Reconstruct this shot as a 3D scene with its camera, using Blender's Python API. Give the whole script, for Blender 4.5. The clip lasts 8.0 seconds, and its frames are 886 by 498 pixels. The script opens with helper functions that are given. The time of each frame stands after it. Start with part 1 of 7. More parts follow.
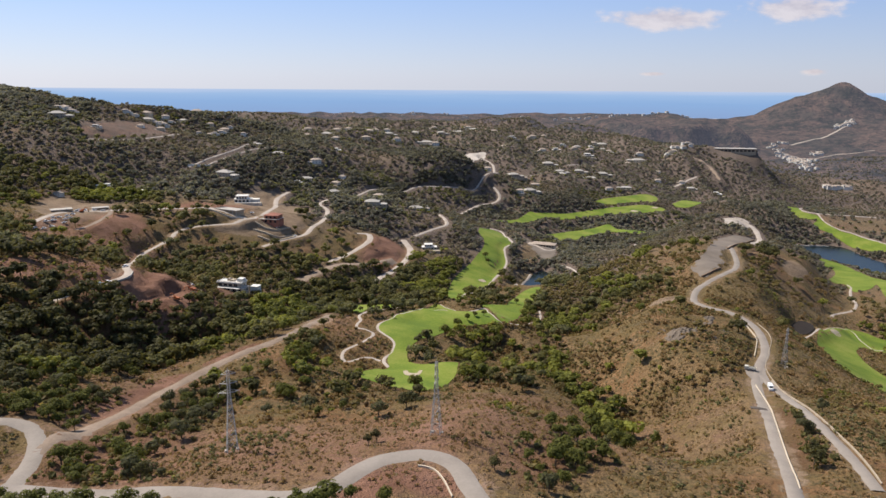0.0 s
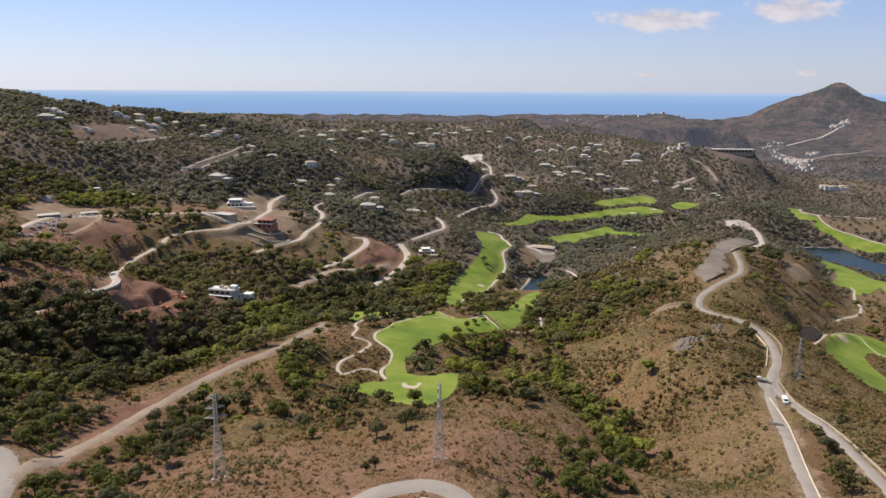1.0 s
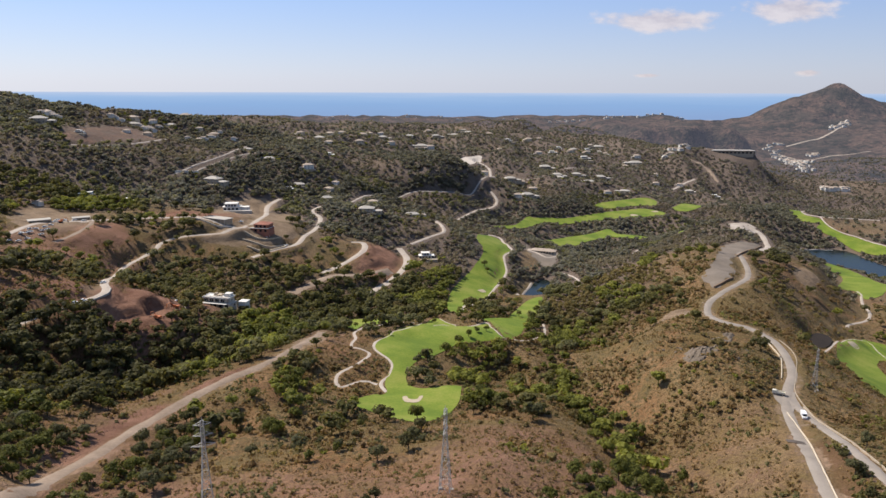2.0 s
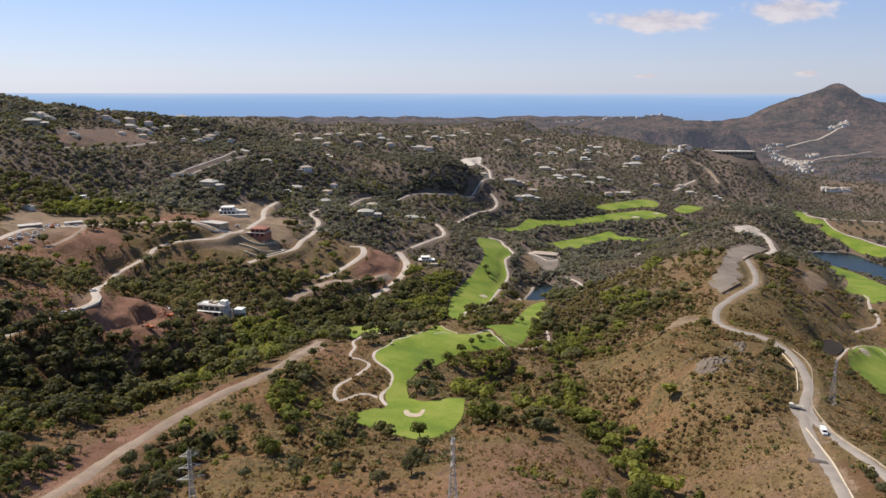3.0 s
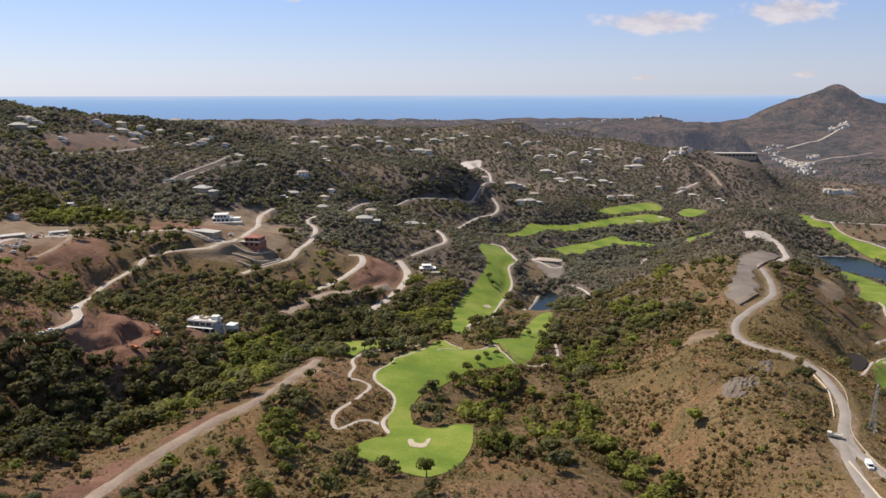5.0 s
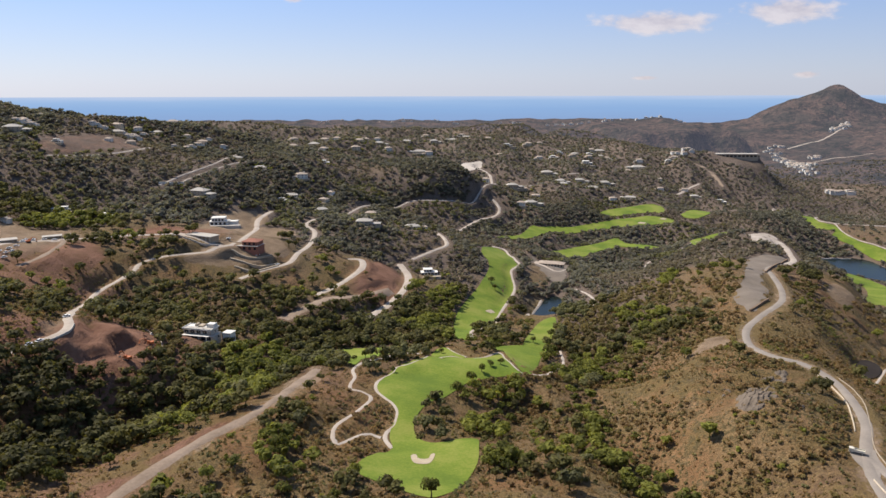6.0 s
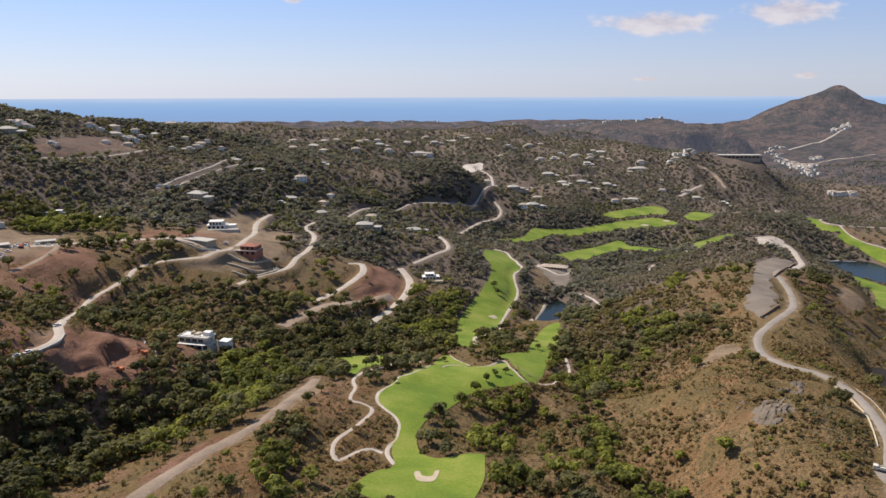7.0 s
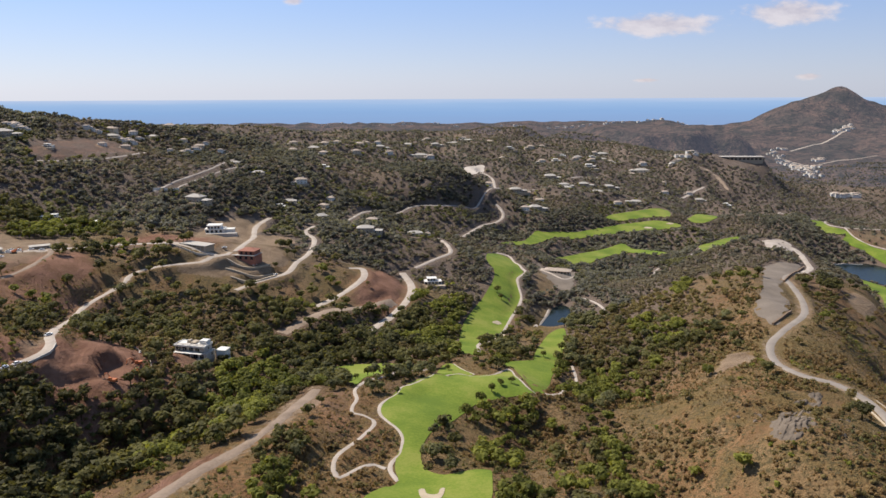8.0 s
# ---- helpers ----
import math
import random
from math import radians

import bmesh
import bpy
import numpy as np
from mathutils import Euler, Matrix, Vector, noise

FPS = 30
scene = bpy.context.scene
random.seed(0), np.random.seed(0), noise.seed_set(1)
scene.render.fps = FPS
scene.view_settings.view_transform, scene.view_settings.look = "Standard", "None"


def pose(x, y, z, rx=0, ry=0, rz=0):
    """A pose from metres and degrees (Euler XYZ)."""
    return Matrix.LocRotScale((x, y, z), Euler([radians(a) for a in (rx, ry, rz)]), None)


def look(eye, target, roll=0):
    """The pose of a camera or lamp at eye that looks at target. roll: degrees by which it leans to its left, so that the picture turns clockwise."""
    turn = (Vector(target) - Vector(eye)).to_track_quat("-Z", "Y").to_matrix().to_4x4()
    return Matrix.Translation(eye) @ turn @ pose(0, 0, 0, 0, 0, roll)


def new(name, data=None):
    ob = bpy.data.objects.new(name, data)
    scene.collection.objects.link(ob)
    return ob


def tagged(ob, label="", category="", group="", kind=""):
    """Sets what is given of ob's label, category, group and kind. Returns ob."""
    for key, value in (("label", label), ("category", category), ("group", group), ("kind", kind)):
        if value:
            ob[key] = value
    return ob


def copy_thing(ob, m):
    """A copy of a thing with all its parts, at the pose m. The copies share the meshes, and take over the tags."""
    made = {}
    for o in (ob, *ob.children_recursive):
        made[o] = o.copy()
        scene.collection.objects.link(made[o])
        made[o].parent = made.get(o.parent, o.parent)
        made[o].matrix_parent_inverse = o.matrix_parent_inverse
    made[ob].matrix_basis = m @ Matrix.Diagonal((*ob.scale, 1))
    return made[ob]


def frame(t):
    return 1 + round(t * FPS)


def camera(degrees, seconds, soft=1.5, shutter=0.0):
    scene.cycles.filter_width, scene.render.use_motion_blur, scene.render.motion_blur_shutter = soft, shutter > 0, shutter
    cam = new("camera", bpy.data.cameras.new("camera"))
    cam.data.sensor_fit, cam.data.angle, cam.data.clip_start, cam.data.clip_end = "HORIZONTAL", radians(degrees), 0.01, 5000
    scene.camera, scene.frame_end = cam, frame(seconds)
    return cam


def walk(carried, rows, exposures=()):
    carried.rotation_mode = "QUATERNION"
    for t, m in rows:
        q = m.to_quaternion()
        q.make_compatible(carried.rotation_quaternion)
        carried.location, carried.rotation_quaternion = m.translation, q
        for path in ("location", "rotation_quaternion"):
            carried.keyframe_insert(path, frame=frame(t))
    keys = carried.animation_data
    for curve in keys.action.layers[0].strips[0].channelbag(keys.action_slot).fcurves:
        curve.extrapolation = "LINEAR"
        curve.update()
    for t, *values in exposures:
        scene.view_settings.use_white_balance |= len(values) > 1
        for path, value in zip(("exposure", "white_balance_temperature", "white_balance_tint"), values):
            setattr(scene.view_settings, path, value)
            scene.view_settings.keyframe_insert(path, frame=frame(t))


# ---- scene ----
cam = camera(63.39, 8.0, soft=1.5)
PATH = [
    (0, (-0.00, -0.00, 200.00), (-4.84, 389.55, 109.30), 0.357),
    (0.5, (-1.09, 7.80, 199.89), (-4.81, 397.45, 109.56), 0.294),
    (1, (-2.25, 15.86, 199.77), (-4.72, 405.58, 109.73), 0.226),
    (1.5, (-3.34, 23.75, 199.66), (-5.26, 413.56, 109.99), 0.183),
    (3, (-6.46, 46.26, 200.06), (-7.17, 436.23, 111.04), 0.056),
    (3.5, (-7.55, 53.58, 200.16), (-7.91, 443.62, 111.45), 0.037),
    (4, (-8.42, 60.63, 200.21), (-8.42, 450.74, 111.81), -0.019),
    (4.5, (-9.46, 67.62, 200.09), (-9.21, 457.79, 111.96), -0.076),
    (6, (-12.84, 88.22, 200.28), (-12.01, 478.50, 112.64), -0.165),
    (6.5, (-13.78, 94.96, 200.35), (-12.88, 485.31, 113.00), -0.182),
    (7, (-14.73, 101.86, 200.23), (-13.86, 492.27, 113.17), -0.227),
    (7.5, (-15.67, 108.45, 200.13), (-14.81, 498.95, 113.45), -0.271),
    (8, (-16.93, 115.00, 199.96), (-16.12, 505.60, 113.75), -0.273),
]
walk(cam, [(t, look(eye, target, roll)) for t, eye, target, roll in PATH])

# ---------------------------------------------------------------- sky and sun
SUN_WAY = Vector((-0.72, 0.42, 1.02)).normalized()      # towards the sun
world = bpy.data.worlds.new("sky")
scene.world = world
world.use_nodes = True
wn = world.node_tree.nodes
wl = world.node_tree.links
sky = wn.new("ShaderNodeTexSky")
sky.sky_type = "NISHITA"
sky.sun_disc = False
sky.sun_elevation = math.asin(SUN_WAY.z)
sky.sun_rotation = math.atan2(SUN_WAY.x, SUN_WAY.y)
sky.altitude = 400
sky.air_density = 1.0
sky.dust_density = 0.4
sky.ozone_density = 2.0
wn["Background"].inputs["Strength"].default_value = 0.14
# pale sea haze that thickens evenly towards the horizon all round
up = wn.new("ShaderNodeSeparateXYZ")
wl.new(wn.new("ShaderNodeTexCoord").outputs["Generated"], up.inputs[0])
def by_height(low, high, first, last):
    n = wn.new("ShaderNodeMapRange")
    n.interpolation_type = "SMOOTHSTEP"
    for key, value in (("From Min", low), ("From Max", high), ("To Min", first), ("To Max", last)):
        n.inputs[key].default_value = value
    wl.new(up.outputs["Z"], n.inputs["Value"])
    return n.outputs["Result"]


haze = wn.new("ShaderNodeMix")
haze.data_type = "RGBA"
wl.new(by_height(-0.02, 0.15, 0.0, 1.0), haze.inputs[0])
haze.inputs[6].default_value = (3.12, 3.44, 4.46, 1)
haze.inputs[7].default_value = (1.83, 2.78, 5.1, 1)
hazy = wn.new("ShaderNodeMix")
hazy.data_type = "RGBA"
wl.new(by_height(0.10, 0.55, 0.8, 0.0), hazy.inputs[0])
wl.new(sky.outputs["Color"], hazy.inputs[6])
wl.new(haze.outputs[2], hazy.inputs[7])
# the sky is a little brighter on the sun's side
side = wn.new("ShaderNodeVectorMath")
side.operation = "DOT_PRODUCT"
wl.new(up.inputs[0].links[0].from_socket, side.inputs[0])
side.inputs[1].default_value = Vector((SUN_WAY.x, SUN_WAY.y, 0)).normalized()
toward = wn.new("ShaderNodeMapRange")
toward.inputs["From Min"].default_value = -1
toward.inputs["To Min"].default_value = 0.70
toward.inputs["To Max"].default_value = 1.08
wl.new(side.outputs["Value"], toward.inputs["Value"])
lit_sky = wn.new("ShaderNodeVectorMath")
lit_sky.operation = "SCALE"
wl.new(hazy.outputs[2], lit_sky.inputs[0])
wl.new(toward.outputs["Result"], lit_sky.inputs["Scale"])
wl.new(lit_sky.outputs[0], wn["Background"].inputs["Color"])
sun_lamp = bpy.data.lights.new("sun", "SUN")
sun_lamp.energy = 5.0
sun_lamp.angle = radians(0.5)
sun_lamp.color = (1.0, 0.92, 0.80)
sun = new("sun", sun_lamp)
sun.matrix_world = look(SUN_WAY * 500, (0, 0, 0))
scene.view_settings.exposure = 0.30


# ---------------------------------------------------------------- materials
def shader(name):
    m = bpy.data.materials.new(name)
    m.use_nodes = True
    nodes, links = m.node_tree.nodes, m.node_tree.links
    return m, nodes, links, nodes["Principled BSDF"]


def noise_node(nodes, links, scale, detail=4, rough=0.6, vector=None):
    n = nodes.new("ShaderNodeTexNoise")
    n.inputs["Scale"].default_value = scale
    n.inputs["Detail"].default_value = detail
    n.inputs["Roughness"].default_value = rough
    if vector is not None:
        links.new(vector, n.inputs["Vector"])
    return n.outputs["Fac"]


def ramp(nodes, links, fac, stops):
    r = nodes.new("ShaderNodeValToRGB")
    links.new(fac, r.inputs["Fac"])
    e = r.color_ramp.elements
    while len(e) < len(stops):
        e.new(0.5)
    for k, (p, c) in zip(e, stops):
        k.position, k.color = p, (*c, 1)
    return r.outputs["Color"]


def mix(nodes, links, fac, a, b, how="MIX"):
    m = nodes.new("ShaderNodeMix")
    m.data_type, m.blend_type = "RGBA", how
    for socket, v in ((m.inputs[0], fac), (m.inputs[6], a), (m.inputs[7], b)):
        if isinstance(v, (int, float)):
            socket.default_value = v
        elif isinstance(v, tuple):
            socket.default_value = (*v, 1)
        else:
            links.new(v, socket)
    return m.outputs[2]


def sums(nodes, links, how, a, b):
    m = nodes.new("ShaderNodeMath")
    m.operation = how
    for socket, v in zip(m.inputs, (a, b)):
        if isinstance(v, (int, float)):
            socket.default_value = v
        else:
            links.new(v, socket)
    return m.outputs[0]


def bump(nodes, links, height, strength, distance, bsdf):
    b = nodes.new("ShaderNodeBump")
    b.inputs["Strength"].default_value = strength
    b.inputs["Distance"].default_value = distance
    links.new(height, b.inputs["Height"])
    links.new(b.outputs["Normal"], bsdf.inputs["Normal"])


def surface(name, dark, light, scale=0.3, fine=3.0, rough=0.9, relief=0.0, metal=0.0):
    """A weathered surface: two tones, broken up at two scales, with fine relief."""
    m, n, l, b = shader(name)
    at = n.new("ShaderNodeTexCoord").outputs["Object"]
    broad = noise_node(n, l, scale, 4, 0.6, at)
    small = noise_node(n, l, fine, 5, 0.7, at)
    fac = sums(n, l, "ADD", sums(n, l, "MULTIPLY", broad, 0.6), sums(n, l, "MULTIPLY", small, 0.4))
    l.new(ramp(n, l, fac, [(0.32, dark), (0.68, light)]), b.inputs["Base Color"])
    b.inputs["Roughness"].default_value, b.inputs["Metallic"].default_value = rough, metal
    b.inputs["Specular IOR Level"].default_value = 0.25
    if relief:
        bump(n, l, small, 0.6, relief, b)
    return m


def ground_material():
    """Dry Mediterranean hillside: red-brown earth, straw grass and low grey-green scrub."""
    m, n, l, b = shader("hillside_earth")
    at = n.new("ShaderNodeNewGeometry").outputs["Position"]
    wood = n.new("ShaderNodeAttribute")
    wood.attribute_name = "wood"
    red = n.new("ShaderNodeAttribute")
    red.attribute_name = "red"
    broad = noise_node(n, l, 0.012, 5, 0.6, at)
    patch = noise_node(n, l, 0.06, 5, 0.65, at)
    tuft = noise_node(n, l, 0.45, 4, 0.7, at)
    grit = noise_node(n, l, 1.6, 3, 0.7, at)
    earth = ramp(n, l, patch, [(0.33, (0.160, 0.086, 0.042)), (0.50, (0.248, 0.137, 0.066)), (0.66, (0.335, 0.205, 0.106))])
    straw = ramp(n, l, grit, [(0.35, (0.175, 0.118, 0.057)), (0.65, (0.30, 0.205, 0.105))])
    scrub = ramp(n, l, grit, [(0.3, (0.060, 0.048, 0.024)), (0.7, (0.14, 0.110, 0.052))])
    c = mix(n, l, ramp(n, l, broad, [(0.42, (0, 0, 0)), (0.60, (1, 1, 1))]), earth, straw)
    sward = noise_node(n, l, 0.028, 5, 0.62, at)
    olive = ramp(n, l, grit, [(0.35, (0.125, 0.086, 0.036)), (0.65, (0.225, 0.156, 0.066))])
    c = mix(n, l, ramp(n, l, sward, [(0.46, (0, 0, 0)), (0.57, (0.9, 0.9, 0.9))]), c, olive)
    thick = sums(n, l, "ADD", tuft, sums(n, l, "MULTIPLY", patch, 0.5))
    c = mix(n, l, ramp(n, l, thick, [(0.72, (0, 0, 0)), (0.86, (1, 1, 1))]), c, scrub)
    floor = ramp(n, l, tuft, [(0.3, (0.076, 0.043, 0.021)), (0.7, (0.165, 0.086, 0.046))])
    # greyer woodland floor for distant ground: air haze painted into the earth colour
    hazed_floor = ramp(n, l, tuft, [(0.3, (0.105, 0.079, 0.063)), (0.7, (0.200, 0.152, 0.122))])
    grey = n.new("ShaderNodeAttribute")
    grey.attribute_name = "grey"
    floor = mix(n, l, grey.outputs["Fac"], floor, hazed_floor)
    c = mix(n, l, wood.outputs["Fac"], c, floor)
    bare = n.new("ShaderNodeAttribute")
    bare.attribute_name = "bare"
    dust = ramp(n, l, sums(n, l, "ADD", sums(n, l, "MULTIPLY", patch, 0.6), sums(n, l, "MULTIPLY", grit, 0.4)), [(0.33, (0.165, 0.110, 0.070)), (0.66, (0.345, 0.250, 0.165))])
    ragged = sums(n, l, "ADD", sums(n, l, "MULTIPLY", sums(n, l, "SUBTRACT", tuft, 0.5), 1.1), sums(n, l, "MULTIPLY", sums(n, l, "SUBTRACT", patch, 0.5), 1.4))
    c = mix(n, l, ramp(n, l, sums(n, l, "ADD", bare.outputs["Fac"], ragged), [(0.40, (0, 0, 0)), (0.62, (1, 1, 1))]), c, dust)
    clay = ramp(n, l, patch, [(0.3, (0.158, 0.078, 0.050)), (0.7, (0.290, 0.158, 0.106))])
    c = mix(n, l, ramp(n, l, sums(n, l, "ADD", red.outputs["Fac"], sums(n, l, "MULTIPLY", ragged, 0.7)), [(0.12, (0, 0, 0)), (0.75, (1, 1, 1))]), c, clay)
    l.new(c, b.inputs["Base Color"])
    b.inputs["Roughness"].default_value = 0.95
    b.inputs["Specular IOR Level"].default_value = 0.1
    bump(n, l, sums(n, l, "ADD", tuft, sums(n, l, "MULTIPLY", grit, 0.4)), 1.0, 2.0, b)
    return m


def leaves(name, dark, light, straw=0.0):
    """Foliage: every clump has its own tone, lighter where the noise is high."""
    m, n, l, b = shader(name)
    geo = n.new("ShaderNodeNewGeometry")
    tint = n.new("ShaderNodeAttribute")
    tint.attribute_name = "tint"
    fine = noise_node(n, l, 0.9, 4, 0.7, geo.outputs["Position"])
    fac = sums(n, l, "ADD", sums(n, l, "MULTIPLY", geo.outputs["Random Per Island"], 0.35), sums(n, l, "MULTIPLY", fine, 0.25))
    fac = sums(n, l, "ADD", fac, sums(n, l, "MULTIPLY", tint.outputs["Fac"], 0.4))
    c = ramp(n, l, fac, [(0.2, dark), (0.75, light)])
    l.new(c, b.inputs["Base Color"])
    b.inputs["Roughness"].default_value = 0.7
    b.inputs["Specular IOR Level"].default_value = 0.2
    through_ = n.new("ShaderNodeBsdfTranslucent")
    l.new(mix(n, l, 1.0, c, (1.5, 1.45, 0.9), "MULTIPLY"), through_.inputs["Color"])
    both = n.new("ShaderNodeMixShader")
    both.inputs["Fac"].default_value = 0.42
    l.new(b.outputs[0], both.inputs[1])
    l.new(through_.outputs[0], both.inputs[2])
    l.new(both.outputs[0], n["Material Output"].inputs["Surface"])
    return m


def grass_material():
    m, n, l, b = shader("mown_turf")
    at = n.new("ShaderNodeNewGeometry").outputs["Position"]
    a = noise_node(n, l, 0.03, 4, 0.6, at)
    c = noise_node(n, l, 0.7, 4, 0.7, at)
    t = ramp(n, l, sums(n, l, "ADD", sums(n, l, "MULTIPLY", a, 0.65), sums(n, l, "MULTIPLY", c, 0.35)),
             [(0.40, (0.100, 0.146, 0.018)), (0.50, (0.144, 0.188, 0.024)), (0.60, (0.204, 0.220, 0.044))])
    l.new(t, b.inputs["Base Color"])
    b.inputs["Roughness"].default_value = 0.9
    b.inputs["Specular IOR Level"].default_value = 0.15
    bump(n, l, c, 0.3, 0.2, b)
    return m


def water_material(name, tone, rough):
    m, n, l, b = shader(name)
    at = n.new("ShaderNodeNewGeometry").outputs["Position"]
    b.inputs["Base Color"].default_value = (*tone, 1)
    b.inputs["Roughness"].default_value = rough
    b.inputs["Specular IOR Level"].default_value = 0.12
    bump(n, l, noise_node(n, l, 0.6, 3, 0.6, at), 0.15, 0.1, b)
    return m


def distance_material(name, ramp_stops, glow, amount, scale):
    """Far land of bare slopes, fields and dots of scrub; bluish emission stands in for air haze."""
    m, n, l, b = shader(name)
    at = n.new("ShaderNodeNewGeometry").outputs["Position"]
    f = noise_node(n, l, scale, 6, 0.65, at)
    dots = noise_node(n, l, 0.045, 4, 0.75, at)
    belts = noise_node(n, l, 0.011, 5, 0.7, at)
    c = ramp(n, l, f, ramp_stops)
    cover = sums(n, l, "ADD", sums(n, l, "MULTIPLY", dots, 0.6), sums(n, l, "MULTIPLY", belts, 0.6))
    c = mix(n, l, ramp(n, l, cover, [(0.56, (0, 0, 0)), (0.68, (0.9, 0.9, 0.9))]), c, (0.020, 0.022, 0.014))
    pale = noise_node(n, l, 0.02, 3, 0.6, at)
    c = mix(n, l, ramp(n, l, pale, [(0.66, (0, 0, 0)), (0.74, (0.7, 0.7, 0.7))]), c, (0.16, 0.115, 0.085))
    l.new(c, b.inputs["Base Color"])
    b.inputs["Roughness"].default_value = 1.0
    b.inputs["Specular IOR Level"].default_value = 0.0
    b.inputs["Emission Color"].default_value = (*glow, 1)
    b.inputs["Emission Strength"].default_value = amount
    bump(n, l, sums(n, l, "ADD", belts, sums(n, l, "MULTIPLY", dots, 0.4)), 1.0, 40.0, b)
    return m


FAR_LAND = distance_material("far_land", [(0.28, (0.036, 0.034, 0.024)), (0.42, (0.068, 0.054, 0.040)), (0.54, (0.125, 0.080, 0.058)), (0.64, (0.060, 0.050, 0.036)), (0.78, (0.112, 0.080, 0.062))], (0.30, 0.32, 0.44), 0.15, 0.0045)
EARTH = ground_material()
TURF = grass_material()
ASPHALT = surface("sunbleached_asphalt", (0.205, 0.172, 0.143), (0.305, 0.260, 0.220), 0.08, 1.2, 0.9, 0.02)
DIRT = surface("dusty_track", (0.165, 0.118, 0.084), (0.31, 0.232, 0.172), 0.05, 0.8, 0.95, 0.1)
PALE = surface("pale_gravel", (0.30, 0.245, 0.200), (0.46, 0.395, 0.335), 0.10, 1.0, 0.95, 0.06)
GRAVEL = surface("grey_gravel", (0.125, 0.100, 0.078), (0.225, 0.182, 0.144), 0.05, 0.7, 0.95, 0.12)
CLAY = surface("red_clay", (0.135, 0.060, 0.036), (0.30, 0.155, 0.095), 0.07, 0.6, 0.95, 0.3)
BROWN = surface("graded_brown_earth", (0.15, 0.10, 0.065), (0.25, 0.17, 0.11), 0.07, 0.6, 0.95, 0.3)
CHALK = surface("white_marl", (0.44, 0.37, 0.31), (0.60, 0.52, 0.44), 0.08, 0.6, 0.95, 0.1)
SAND = surface("bunker_sand", (0.34, 0.27, 0.185), (0.46, 0.38, 0.275), 0.3, 2.0, 0.95, 0.05)
ROCK = surface("grey_rock", (0.085, 0.066, 0.050), (0.205, 0.160, 0.120), 0.12, 0.6, 0.9, 0.5)
WATER = water_material("pond_water", (0.010, 0.015, 0.014), 0.22)
DARK_WATER = surface("black_pond_liner", (0.016, 0.012, 0.010), (0.03, 0.022, 0.018), 0.2, 1.0, 0.95)
OAK = leaves("oak_leaves", (0.052, 0.048, 0.018), (0.175, 0.16, 0.052))
PINE = leaves("pine_needles", (0.066, 0.070, 0.014), (0.265, 0.265, 0.052))
DRY = leaves("olive_leaves", (0.092, 0.072, 0.028), (0.262, 0.205, 0.082))
# oak leaves for the middle distance, air haze painted into their colour
HAZED_OAK = leaves("hazed_oak_leaves", (0.082, 0.076, 0.06), (0.205, 0.192, 0.145))
FRESH = leaves("fresh_green_leaves", (0.066, 0.064, 0.03), (0.2, 0.19, 0.08))
# leaves for distant trees, paled and greyed to paint in haze
HAZED_FAR_OAK = leaves("hazed_far_leaves", (0.11, 0.1, 0.082), (0.225, 0.205, 0.158))
HAZED_TAWNY = leaves("hazed_tawny_leaves", (0.105, 0.088, 0.064), (0.235, 0.198, 0.138))
HEATH = leaves("dry_scrub_leaves", (0.130, 0.082, 0.036), (0.310, 0.208, 0.096))
STRAW = leaves("straw", (0.130, 0.090, 0.048), (0.30, 0.215, 0.118))
BARK = surface("bark", (0.06, 0.045, 0.032), (0.14, 0.105, 0.075), 1.0, 8.0, 0.95, 0.05)
STEEL = surface("galvanised_steel", (0.36, 0.34, 0.31), (0.56, 0.53, 0.49), 0.5, 4.0, 0.6, 0.0, 0.1)
